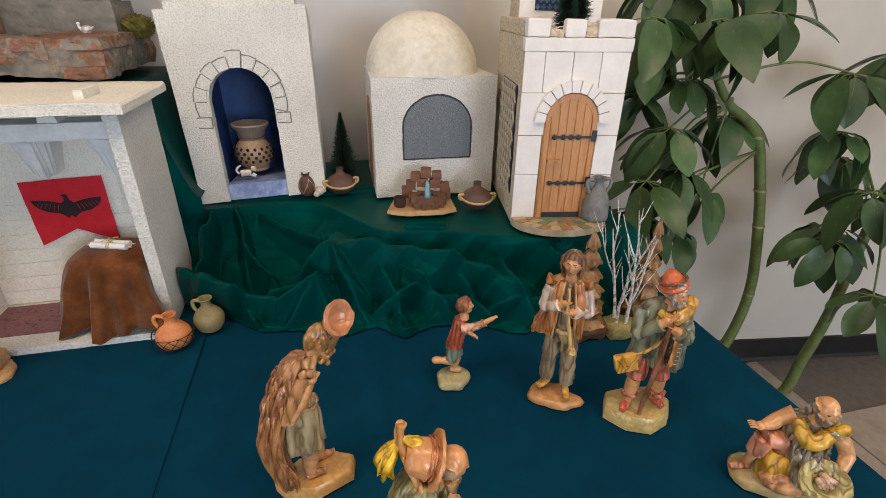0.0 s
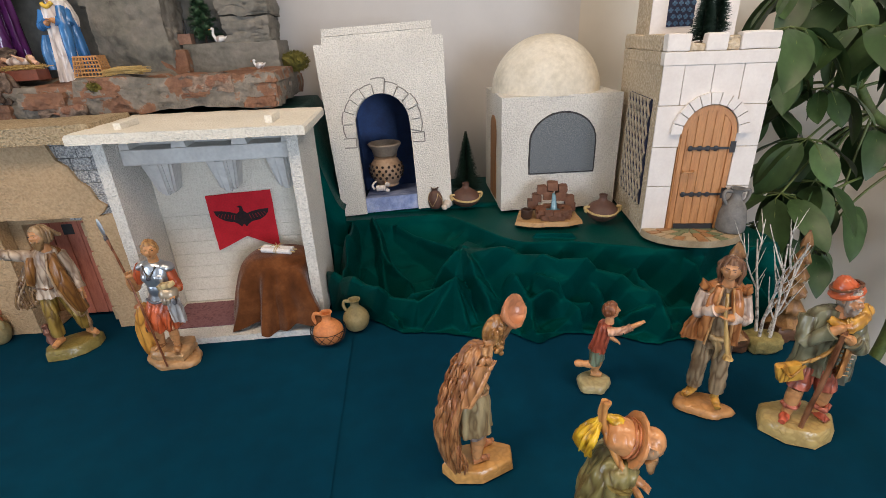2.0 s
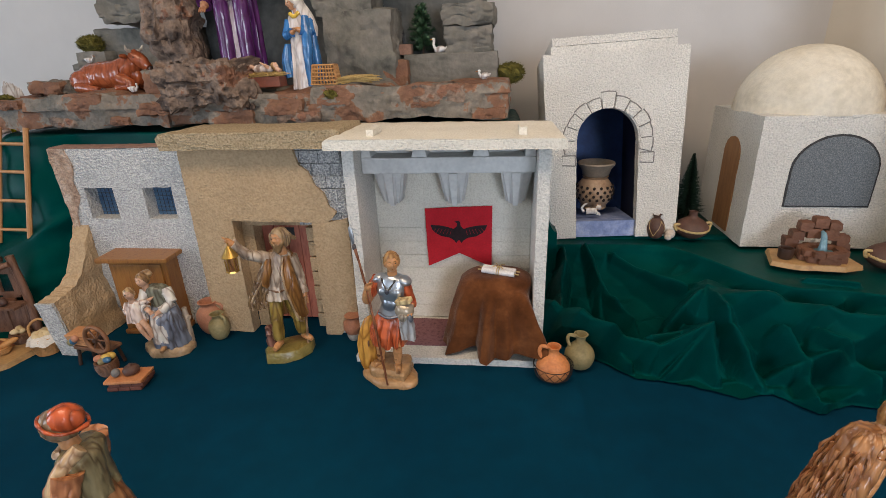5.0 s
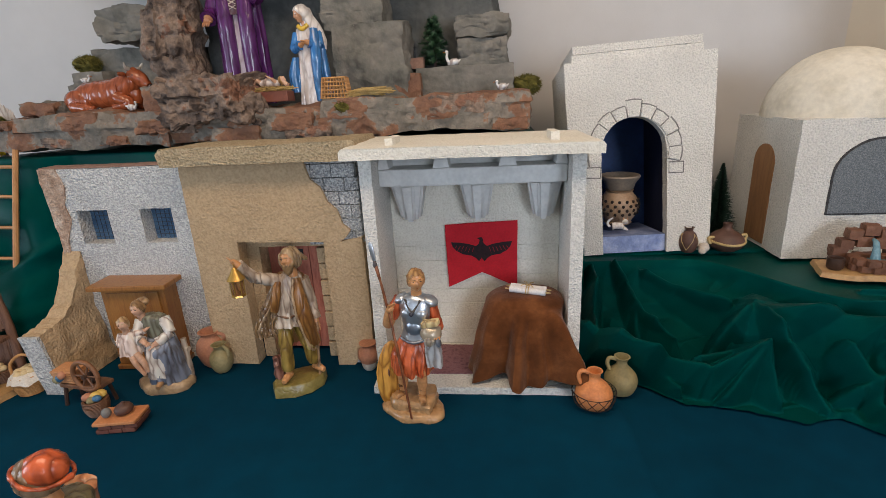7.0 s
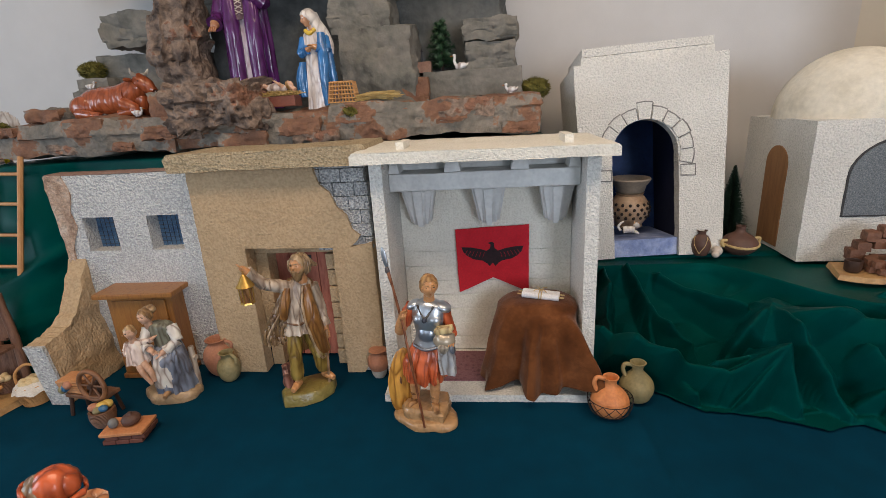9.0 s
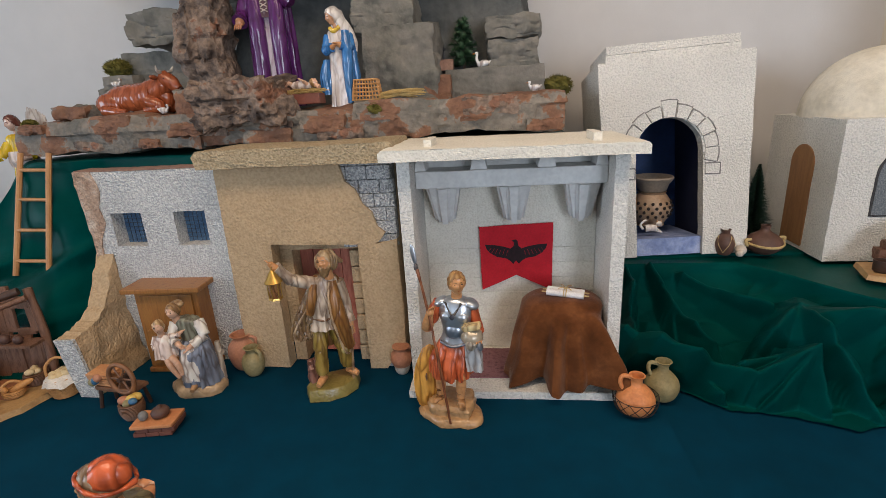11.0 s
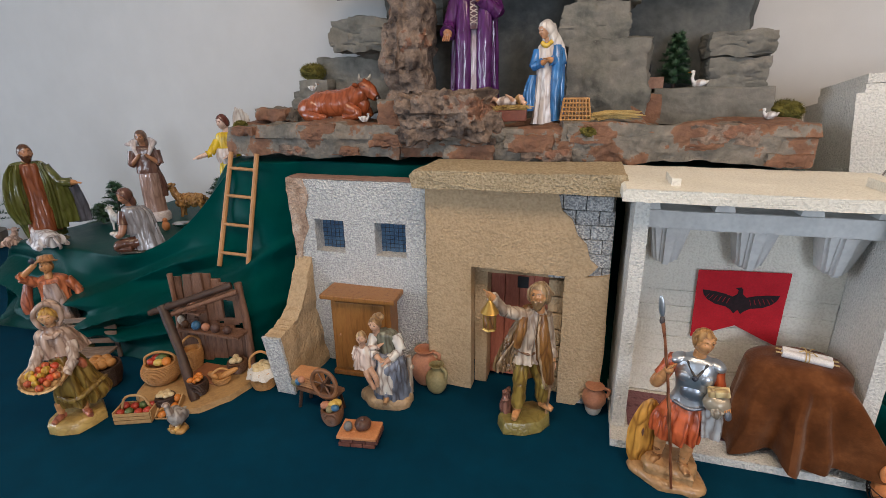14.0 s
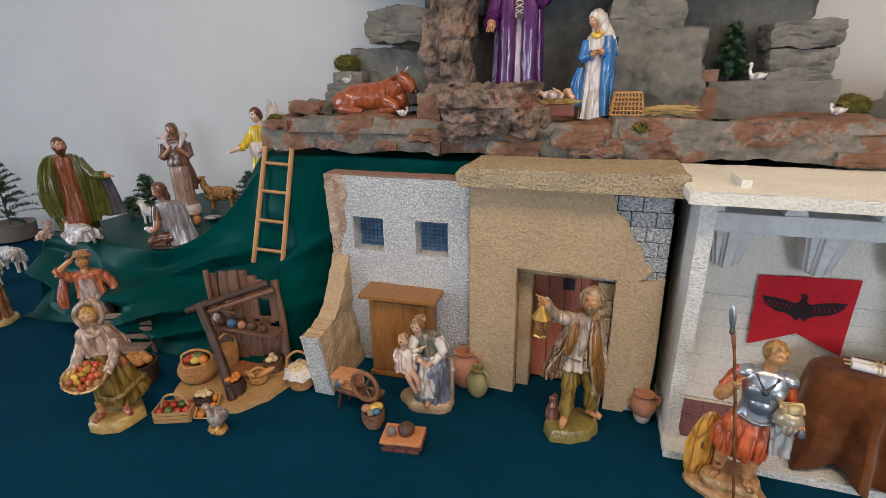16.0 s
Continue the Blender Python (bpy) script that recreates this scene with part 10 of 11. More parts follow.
def spinning():
    t = thing("spinning_wheel", pose(-1.134, 0.748, 0.003, 0, 0, -8) @ Matrix.Diagonal((1.12, 1.12, 1.18, 1)), "small brown model spinning wheel with a heap of orange wool", "spinning wheel")
    part("bench", rough(boxed(-0.036, 0.036, -0.014, 0.014, 0.030, 0.036, bevel=0.0015), 0.0008, 60), "resin_brown", t)
    for x, y in ((-0.030, -0.01), (-0.030, 0.01), (0.028, -0.01), (0.028, 0.01)):
        bm = bmesh.new()
        tube(bm, [(x * 1.15, y * 1.3, 0), (x, y, 0.031)], 0.0028, 7)
        part("leg", bm, "resin_dark", t)
    bm = bmesh.new()
    r = 0.0225
    c = Vector((0.018, -0.012, 0.052))
    tube(bm, [c + Vector((r * math.cos(2 * math.pi * i / 32), 0, r * math.sin(2 * math.pi * i / 32))) for i in range(33)], 0.0034, 8)
    w = part("wheel", bm, "resin_rust", t, smooth=True)
    for i in range(6):
        a = math.pi * i / 3
        bm = bmesh.new()
        tube(bm, [c, c + Vector((r * math.cos(a), 0, r * math.sin(a)))], 0.0014, 6)
        part("spoke", bm, "resin_brown", w)
    bm = bmesh.new()
    tube(bm, [c + Vector((0, -0.005, 0)), c + Vector((0, 0.012, 0))], 0.0035, 10)
    part("hub", bm, "resin_dark", w, smooth=True)
    bm = bmesh.new()
    tube(bm, [(0.018, -0.004, 0.03), (0.018, -0.002, 0.056)], 0.003, 8)
    part("upright", bm, "resin_dark", t)
    bm = bmesh.new()
    for k in range(5):
        box(bm, -0.044, -0.004, -0.012, 0.018, 0.0365 + k * 0.0042, 0.0402 + k * 0.0042, bevel=0.0012, m=pose(0, 0, 0, 0, 0, k * 2.0))
    part("wool", bm, "cloth_orange", t, "folded orange wool")
    for p, mt in (((-0.030, -0.014, 0.046), "glaze_blue"), ((-0.022, -0.016, 0.052), "clay_pink"), ((-0.040, -0.012, 0.041), "clay_olive")):
        bm = bmesh.new()
        ball(bm, p, 0.006, seg=10, rings=7, shake=0.15)
        part("yarn_ball", bm, mt, t, smooth=True)
    basket("wool_basket", -1.096, 0.717, 0.003, 1.2, 1.75, 2.9, "brown basket of coloured yarn balls", False, 0, "resin_brown", fill=("fruit_yellow", "bread_pale", "clay_olive", "fruit_yellow", "clay_pink", "glaze_blue"))


spinning()


def stove():
    t = thing("brick_stove", pose(-1.032, 0.690, 0.003, 0, 0, 8) @ Matrix.Diagonal((0.84, 0.88, 0.95, 1)), "low brick model stove with a brown pot on top", "stove")
    rng = random.Random(9)
    for k in range(2):
        for j in range(2):
            for i in range(3):
                x0 = -0.036 + i * 0.024 + (0.006 if k else 0)
                y0 = -0.023 + j * 0.023
                part("brick", rough(boxed(x0 + 0.0005, x0 + 0.0232, y0 + 0.0005, y0 + 0.0225, k * 0.0078, k * 0.0078 + 0.0072, bevel=0.0012), 0.0005, 80, 0.02), "brick_dark", t)
    part("slab", rough(boxed(-0.038, 0.040, -0.025, 0.025, 0.0158, 0.0215, bevel=0.0018), 0.0008, 60), "brick_orange", t, "orange tile slab")
    part("pot", lathed([(1.0, 2.18), (1.5, 2.5), (1.6, 3.1), (1.2, 3.6), (0.5, 3.8), (0.35, 4.15), (0.02, 4.2)], 22, c=(0.006, 0.004, 0)), "clay_brown", t, smooth=True)
    bm = bmesh.new()
    ball(bm, (-0.020, -0.006, 0.0295), 0.0085, seg=12, rings=8)
    part("gourd", bm, "clay_grey", t, smooth=True)


stove()

# ---- on the low green step ----
Z1 = 0.1585


def burner():
    t = thing("oil_burner", pose(-0.168, 1.150, 0.1935), "pierced soapstone oil burner with a wide bowl on top", "oil burner")
    part("body", lathed([(2.6, 0), (2.9, 0.3), (2.7, 0.7), (3.6, 2.0), (4.1, 3.6), (3.9, 5.2), (3.0, 6.6), (2.6, 7.0), (2.9, 7.4)], 40), "soap_stone", t, smooth=True)
    part("bowl", lathed([(2.4, 7.4), (2.9, 7.8), (3.2, 9.0), (3.9, 9.9), (4.1, 10.3), (3.9, 10.6), (3.5, 10.4), (3.0, 9.4), (0.05, 9.0)], 40), "soap_grey", t, "smooth grey-brown soapstone bowl", smooth=True)
    bm = bmesh.new()
    for ring, (z, r) in enumerate(((2.6, 3.85), (3.5, 4.1), (4.4, 4.12), (5.3, 3.85))):
        for i in range(16):
            a = 2 * math.pi * (i + 0.5 * (ring % 2)) / 16
            ball(bm, (r * math.cos(a) * 0.01, r * math.sin(a) * 0.01, z * 0.01), (0.0034, 0.0034, 0.0036), seg=6, rings=5)
    part("piercings", bm, "hole_black", t)


burner()
ja = vessel("jar", -0.056, 1.048, Z1, [(1.1, 0), (1.5, 0.7), (1.75, 2.2), (1.3, 3.6), (0.7, 4.2), (0.65, 4.6), (0.95, 5.0)], "clay_brown", "small brown jar with a crossed white cord", [], category="jar")
bm = bmesh.new()
for s in (1, -1):
    for i in range(3):
        a0 = 2 * math.pi * i / 3
        pts = []
        for k in range(9):
            z = 0.6 + 3.2 * k / 8
            r = float(np.interp(z, [0, 0.7, 2.2, 3.6, 4.2], [1.1, 1.5, 1.75, 1.3, 0.7])) + 0.04
            pts.append((r * 0.01 * math.cos(a0 + s * k * 0.13), r * 0.01 * math.sin(a0 + s * k * 0.13), z * 0.01))
        tube(bm, pts, 0.0006, 5)
part("cord", bm, "raffia", ja)
for k, (x, y, r) in enumerate(((-0.029, 1.040, 0.0105), (-0.036, 1.028, 0.007))):
    bm = bmesh.new()
    ball(bm, (0, 0, r * 0.9), (r, r, r * 0.9), seg=14, rings=9)
    ob = part("gourd", bm, "clay_white", smooth=True)
    ob.location = (x, y, Z1)
    tagged(ob, "small cream coloured clay gourd ball", "gourd", "clay gourds")


def roped_pot(x, y, s, label, rz=0):
    t = vessel("pot", x, y, Z1, [(1.9 * s, 0), (3.0 * s, 0.9 * s), (3.4 * s, 2.0 * s), (2.6 * s, 3.3 * s), (1.2 * s, 4.2 * s), (0.8 * s, 4.8 * s), (0.9 * s, 5.6 * s)], "clay_brown", label, [], rz=rz, category="pot")
    bm = bmesh.new()
    r = 3.38 * s * 0.01
    for q in range(2):
        tube(bm, [((r + 0.0012 * math.sin(i * 1.6 + q * math.pi)) * math.cos(math.pi + math.pi * i / 40), (r + 0.001) * math.sin(math.pi + math.pi * i / 40), (2.3 * s - 0.5 * s * math.sin(math.pi * i / 40)) * 0.01 + 0.0012 * math.cos(i * 1.6 + q * math.pi)) for i in range(41)], 0.0018, 6)
    part("rope", bm, "raffia", t, "pale twisted rope round the belly", smooth=True)
    for sx in (-1, 1):
        part("lug", tubed([(sx * 2.9 * s, -0.3, 2.9 * s), (sx * 3.9 * s, -0.4, 2.9 * s), (sx * 3.7 * s, -0.4, 1.9 * s), (sx * 3.2 * s, -0.3, 1.8 * s)], 0.3 * s), "raffia", t, smooth=True)


roped_pot(0.018, 1.055, 0.98, "round brown clay pot with a pale rope", 10)
roped_pot(0.292, 0.905, 0.97, "wide brown clay pot with a pale rope girdle", -6)
vessel("amphora", 0.488, 0.768, 0.1708, [(2.0, 0), (2.5, 0.5), (2.4, 3.0), (1.9, 5.0), (1.0, 6.4), (0.85, 7.4), (1.3, 8.4)], "clay_grey", "grey clay amphora with two handles on the doorstep", [[(0.9, 0, 7.8), (2.3, 0, 7.9), (2.4, 0, 6.6), (1.7, 0, 5.4)], [(-0.9, 0, 7.8), (-2.3, 0, 7.9), (-2.4, 0, 6.6), (-1.7, 0, 5.4)]], category="amphora")


def fountain():
    t = thing("fountain", pose(0.178, 0.925, Z1, 0, 0, -10), "brown stone model fountain with a basin and small bucket", "fountain")
    bm = bmesh.new()
    out = [(-0.072, -0.036), (-0.03, -0.05), (0.04, -0.046), (0.072, -0.03), (0.066, 0.03), (-0.06, 0.034)]
    lo = [bm.verts.new((x, y, 0)) for x, y in out]
    hi = [bm.verts.new((x * 0.96, y * 0.95, 0.009)) for x, y in out]
    bm.faces.new(lo), bm.faces.new(hi[::-1])
    for i in range(6):
        bm.faces.new((lo[i], lo[(i + 1) % 6], hi[(i + 1) % 6], hi[i]))
    part("base", rough(bm, 0.0016, 40), "resin_tan", t)
    rng = random.Random(3)
    def st(p, s, sd):
        bm = bmesh.new()
        rock(bm, (0, 0, 0), s, sd, 3, 0.06, 0.8)
        ob = part("stone", bm, "fountain_stone", t, smooth=True)
        ob.location = p
    for ring, z in enumerate((0.013, 0.023)):
        for i in range(11):
            a = 2 * math.pi * (i + 0.5 * ring) / 11
            st((0.012 + 0.030 * math.cos(a), -0.012 + 0.024 * math.sin(a), z + 0.002), (0.017, 0.014, 0.011), i + 20 * ring)
    for i, (x, z, s) in enumerate(((-0.022, 0.040, 0.020), (0.002, 0.046, 0.022), (0.028, 0.044, 0.022), (0.048, 0.036, 0.02), (-0.012, 0.058, 0.020), (0.010, 0.066, 0.022), (0.032, 0.060, 0.019), (-0.03, 0.026, 0.022), (0.05, 0.02, 0.022))):
        st((x, 0.016, z + 0.004), (s, 0.022, s * 0.85), 40 + i)
    part("water", lathed([(2.2, 2.3), (0.05, 2.35)], 20, c=(0.012, -0.012, 0)), "water_blue", t)
    part("jet", tubed([(1.2, 0.4, 5.6), (1.2, -0.5, 5.2), (1.2, -1.0, 4.0), (1.2, -1.2, 2.4)], [0.25, 0.45, 0.55, 0.8], 10), "water_blue", t, smooth=True)
    bk = part("bucket", lathed([(0.9, 0.9), (1.2, 1.2), (1.25, 2.9), (1.05, 2.9), (1.0, 1.4), (0.03, 1.35)], 16, c=(-0.045, -0.018, 0)), "resin_dark", t, "dark barrel-like bucket", smooth=True)


MAT["fountain_stone"] = material("fountain_stone", [(0.10, 0.04, 0.022), (0.18, 0.078, 0.042), (0.14, 0.058, 0.03)], scale=60, rough=0.6, bump=0.8, bscale=250, rnd=0.2)
fountain()


# ---- small trees ----
def brush_tree(x, y, z, h, r, label, mat="needle_dark", lean=0, dens=900, group="bottle-brush trees", base=True):
    t = thing("toy_tree", pose(x, y, z, lean, 0, 0), label, "toy tree", group)
    bm = bmesh.new()
    tube(bm, [(0, 0, 0), (0, 0, h * 0.98)], 0.0016, 6)
    part("trunk", bm, "resin_dark", t)
    bm = bmesh.new()
    rng = random.Random(int(h * 1e4) + int(x * 1e3))
    for i in range(dens):
        s = rng.random() ** 0.8
        zz = h * (0.08 + 0.92 * s)
        rr = r * (1.02 - s) * rng.uniform(0.75, 1.1) + 0.002
        a = rng.uniform(0, 6.283)
        c = Vector((0, 0, zz))
        d = Vector((math.cos(a), math.sin(a), rng.uniform(-0.25, 0.35)))
        tip = c + d * rr
        w = Vector((-math.sin(a), math.cos(a), 0)) * 0.0009
        u = Vector((0, 0, 0.0009))
        for k in (w, u):
            bm.faces.new([bm.verts.new(q) for q in (c - k, c + k, tip)])
    cr = part("crown", bm, mat, t)
    cr["kind"] = "stuff"
    if base:
        part("base", lathed([(1.3, 0), (1.3, 0.5), (0.9, 0.7), (0.05, 0.75)], 16), "resin_dark", t, smooth=True)
    return t


brush_tree(0.030, 1.130, Z1, 0.160, 0.042, "dark green bottle-brush toy fir tree", dens=3200)
TW = pose(0.334, 0.810, 0.157, 0, 0, -10)
for lx, ly, h in ((0.088, 0.085, 0.125), (0.114, 0.092, 0.150)):
    p = TW @ Vector((lx, ly, 0.3405))
    brush_tree(p.x, p.y, p.z, h, 0.026, "dark green bottle-brush fir on the castle terrace", dens=2600)


def resin_tree(x, y, z, h, r, label):
    t = thing("toy_tree", pose(x, y, z), label, "toy tree", "carved resin trees")
    bm = bmesh.new()
    rock(bm, (0, 0, h * 0.07), (r * 1.9, r * 1.6, h * 0.16), 31, 6, 0.06, 0.6)
    part("base", bm, "resin_brown", t, smooth=True)
    n = 24
    tiers = 6
    for k in range(tiers):
        s = k / (tiers - 1)
        z0 = h * (0.16 + 0.72 * s)
        rr = r * (1.0 - 0.72 * s)
        bm = bmesh.new()
        rows = []
        for q, (f, dz) in enumerate(((0.12, 0.10), (0.55, 0.055), (1.0, 0.0), (0.95, -0.02), (0.5, 0.01), (0.15, 0.02))):
            rows.append([bm.verts.new((rr * f * (1 + 0.13 * math.sin(5 * a + k) + 0.08 * math.sin(11 * a + 2 * k)) * math.cos(a), rr * f * (1 + 0.13 * math.sin(5 * a + k)) * math.sin(a), z0 + h * dz - (0.004 * (1 + math.sin(7 * a + k)) if f > 0.8 else 0))) for a in [2 * math.pi * i / n for i in range(n)]])
        for a, b in zip(rows, rows[1:]):
            for i in range(n):
                bm.faces.new((a[i], a[(i + 1) % n], b[(i + 1) % n], b[i]))
        bm.faces.new(rows[0]), bm.faces.new(rows[-1])
        part("bough", bm, "resin_gold", t, smooth=True)
    bm = bmesh.new()
    tube(bm, [(0, 0, 0), (0, 0, h * 0.98)], [r * 0.25, 0.002], 8)
    part("trunk", bm, "resin_brown", t)


resin_tree(0.418, 0.645, 0.003, 0.205, 0.042, "brown carved resin fir tree on a stump")
resin_tree(0.548, 0.655, 0.003, 0.212, 0.030, "tall brown carved resin fir tree")


def birch():
    t = thing("bare_branches", pose(0.487, 0.625, 0.003), "bare white birch twigs standing in a mossy base", "branches")
    bm = bmesh.new()
    rock(bm, (0, 0, 0.012), (0.055, 0.045, 0.03), 17, 6, 0.07, 0.5)
    part("base", bm, "straw_green", t, smooth=True)
    rng = random.Random(14)

    def grow(p, d, ln, r, depth):
        pts = [p]
        q = p.copy()
        dd = d.copy()
        for k in range(4):
            dd = (dd + Vector((rng.uniform(-0.12, 0.12), rng.uniform(-0.12, 0.12), 0.05))).normalized()
            q = q + dd * ln / 4
            pts.append(q.copy())
        bm = bmesh.new()
        tube(bm, pts, [r * (1 - 0.17 * k) for k in range(5)], 6)
        part("twig", bm, "birch_white", t)
        if depth:
            for k in range(3):
                s = pts[1 + k]
                a = rng.uniform(0, 6.28)
                grow(s, (dd + Vector((math.cos(a), math.sin(a), 0.3)) * 0.65).normalized(), ln * rng.uniform(0.38, 0.55), r * 0.55, depth - 1)
    for k in range(4):
        a = 1.6 * k + 0.4
        grow(Vector((0.012 * math.cos(a), 0.010 * math.sin(a), 0.012)), Vector((0.16 * math.cos(a), 0.14 * math.sin(a), 1)).normalized(), rng.uniform(0.16, 0.27), 0.0034, 2 if k < 3 else 1)


MAT["straw_green"] = material("straw_green", [(0.20, 0.17, 0.06), (0.32, 0.27, 0.10)], scale=80, rough=0.9, bump=0.9, bscale=250)
birch()


def spruce(x, y, z, h, r, label, pot=False, seed=1, group="artificial spruces"):
    """An artificial twig tree: wire branches set with flat needles."""
    t = thing("artificial_spruce", pose(x, y, z), label, "toy tree", group)
    z0 = 0.0
    if pot:
        part("pot", lathed([(r * 45, 0), (r * 58, 0.6), (r * 62, h * 22), (r * 56, h * 22), (r * 50, h * 19), (0.05, h * 19)], 24), "pot_plain", t, smooth=True)
        z0 = h * 0.19
    bm = bmesh.new()
    tube(bm, [(0, 0, z0), (0, 0, h * 0.95)], 0.003, 6)
    part("trunk", bm, "resin_dark", t)
    rng = random.Random(seed)
    bm = bmesh.new()
    for b in range(40):
        s = (b + 0.5) / 40
        zz = z0 + (h - z0) * (0.08 + 0.85 * s)
        a = b * 2.4 + rng.uniform(-0.3, 0.3)
        ln = r * (1.15 - 0.85 * s) * rng.uniform(0.7, 1.1)
        d = Vector((math.cos(a), math.sin(a), 0.25 + 0.6 * s)).normalized()
        c = Vector((0, 0, zz))
        side = Vector((-math.sin(a), math.cos(a), 0))
        up = d.cross(side)
        for k in range(90):
            f = 0.12 + 0.88 * k / 90
            p = c + d * ln * f - Vector((0, 0, 0.25 * ln * f * f))
            w = rng.uniform(0, 6.28)
            nd = (d * 0.55 + side * math.cos(w) + up * math.sin(w)).normalized()
            tip = p + nd * rng.uniform(0.009, 0.015) * (0.6 + h * 2)
            e = nd.cross(d).normalized() * (0.0007 + 0.003 * h)
            bm.faces.new([bm.verts.new(q) for q in (p - e, p + e, tip)])
    cr = part("crown", bm, "needle_green", t)
    cr["kind"] = "stuff"


spruce(-2.86, 1.26, 0.002, 0.29, 0.125, "artificial spruce in a plain pot on the blue cloth", True, 3)
spruce(-1.985, 1.13, 0.209, 0.10, 0.055, "small artificial spruce twigs on the green hill", False, 4)
spruce(-1.965, 1.06, 0.209, 0.05, 0.05, "low artificial spruce sprig on the green hill", False, 5)
spruce(-1.72, 1.24, 0.209, 0.10, 0.06, "small artificial spruce behind the animals", False, 6)
spruce(-0.560, 1.225, 0.535, 0.105, 0.04, "small artificial spruce growing on the grotto ledge", False, 7)


def moss_clump(x, y, z, r, label="mossy green tuft on the rocks", hgt=0.8):
    bm = bmesh.new()
    rng = random.Random(int(abs(x) * 1e4))
    ball(bm, (0, 0, 0), (r * 0.85, r * 0.7, r * hgt * 0.8), seg=20, rings=12, shake=0.3)
    for i in range(1300):
        d = Vector((rng.gauss(0, 1), rng.gauss(0, 1), rng.gauss(0, 1))).normalized()
        p = Vector((d.x * r * 0.8, d.y * r * 0.65, d.z * r * hgt * 0.75))
        e = d.orthogonal().normalized() * 0.0011
        tip = p + (d + Vector((rng.uniform(-0.6, 0.6), rng.uniform(-0.6, 0.6), rng.uniform(-0.4, 0.6)))) * r * 0.16
        bm.faces.new([bm.verts.new(q) for q in (p - e, p + e, tip)])
    ob = part("moss", bm, "moss")
    ob.location = (x, y, z)
    tagged(ob, label, "moss", "moss tufts")


moss_clump(-1.362, 1.205, 0.585, 0.036, hgt=0.6)
moss_clump(-0.362, 1.21, 0.490, 0.036, hgt=0.7)
moss_clump(-0.715, 1.02, 0.465, 0.022)
moss_clump(-1.452, 1.03, 0.470, 0.018)


# ---- crib things ----
def crib():
    t = thing("manger", pose(-0.872, 1.055, 0.482, 0, 0, 4), "small red-brown manger filled with pale straw", "manger")
    part("trough", rough(boxed(-0.042, 0.042, -0.022, 0.022, 0, 0.020, bevel=0.002), 0.0008), "manger_red", t)
    bm = bmesh.new()
    rng = random.Random(2)
    for i in range(160):
        x, y = rng.uniform(-0.042, 0.042), rng.uniform(-0.022, 0.022)
        a = rng.uniform(0, 3.14)
        d = Vector((math.cos(a), math.sin(a), rng.uniform(-0.2, 0.2))) * 0.014
        p = Vector((x, y, 0.021 + rng.uniform(0, 0.007)))
        tube(bm, [p - d, p + d], 0.0008, 4)
    st = part("straw", bm, "straw", t, "loose pale straw")
    F = Fig(0.35)
    F.limb([(-1.4, 0, 0.7), (0.4, 0, 0.9), (2.2, 0, 0.7)], [0.7, 0.9, 0.5], (0.60, 0.50, 0.44))
    F.head((2.9, -0.2, 1.2), 0.75, 70, -60, PALE, (0.40, 0.24, 0.10))
    F.arm((1.6, -0.6, 1.0), (1.2, -1.2, 1.5), (0.4, -1.3, 2.0), PALE, PALE, 0.35, 1.0)
    F.limb([(-1.2, -0.3, 0.8), (-2.0, -0.4, 1.3), (-2.8, -0.4, 0.8)], [0.45, 0.4, 0.25], PALE)
    F.done("infant_figurine", pose(-0.872, 1.055, 0.509, 0, 0, 4), "small painted infant figurine lying on straw")
    t = thing("wicker_basket", pose(-0.742, 1.070, 0.483, 0, 0, 5), "open square wicker basket turned upside down", "basket", "baskets")
    for i in range(9):
        s = -0.026 + i * 0.0065
        for sy in (-1, 1):
            bm = bmesh.new()
            tube(bm, [(s, sy * 0.022, 0), (s * 0.82, sy * 0.018, 0.038)], 0.0011, 5)
            part("stake", bm, "wicker", t)
        if i < 7:
            s2 = -0.021 + i * 0.007
            for sx in (-1, 1):
                bm = bmesh.new()
                tube(bm, [(sx * 0.027, s2, 0), (sx * 0.022, s2 * 0.82, 0.038)], 0.0011, 5)
                part("stake", bm, "wicker", t)
    for k in range(6):
        f = 1 - 0.18 * k / 5
        z = 0.001 + k * 0.0073
        bm = bmesh.new()
        tube(bm, [(sx * 0.027 * f, sy * 0.022 * f, z) for sx, sy in ((-1, -1), (1, -1), (1, 1), (-1, 1), (-1, -1))], 0.0014, 5)
        part("band", bm, "wicker", t)
    part("lid", boxed(-0.022, 0.022, -0.018, 0.018, 0.0375, 0.0395, bevel=0.0006), "wicker", t)
    bm = bmesh.new()
    for i in range(120):
        a = rng.gauss(0.1, 0.35)
        p = Vector((rng.gauss(0, 0.008), rng.gauss(0, 0.008), rng.uniform(0, 0.012)))
        d = Vector((math.cos(a), math.sin(a), rng.uniform(-0.05, 0.12))) * rng.uniform(0.02, 0.034)
        tube(bm, [p - d, p + Vector((0, 0, 0.003)), p + d], 0.0009, 4)
    ob = part("straw_bundle", bm, "straw")
    ob.location = (-0.672, 1.060, 0.485)
    tagged(ob, "loose bundle of golden straw", "straw")
    ob = part("small_box", rough(boxed(-0.016, 0.016, -0.012, 0.012, 0, 0.022, bevel=0.001), 0.0006), "terracotta_dull")
    ob.location = (-0.598, 1.205, 0.536)
    tagged(ob, "little reddish wooden box on the ledge", "box")
    t = thing("lantern", pose(-0.612, 1.235, 0.536), "tiny black iron lantern on the grotto ledge", "lantern")
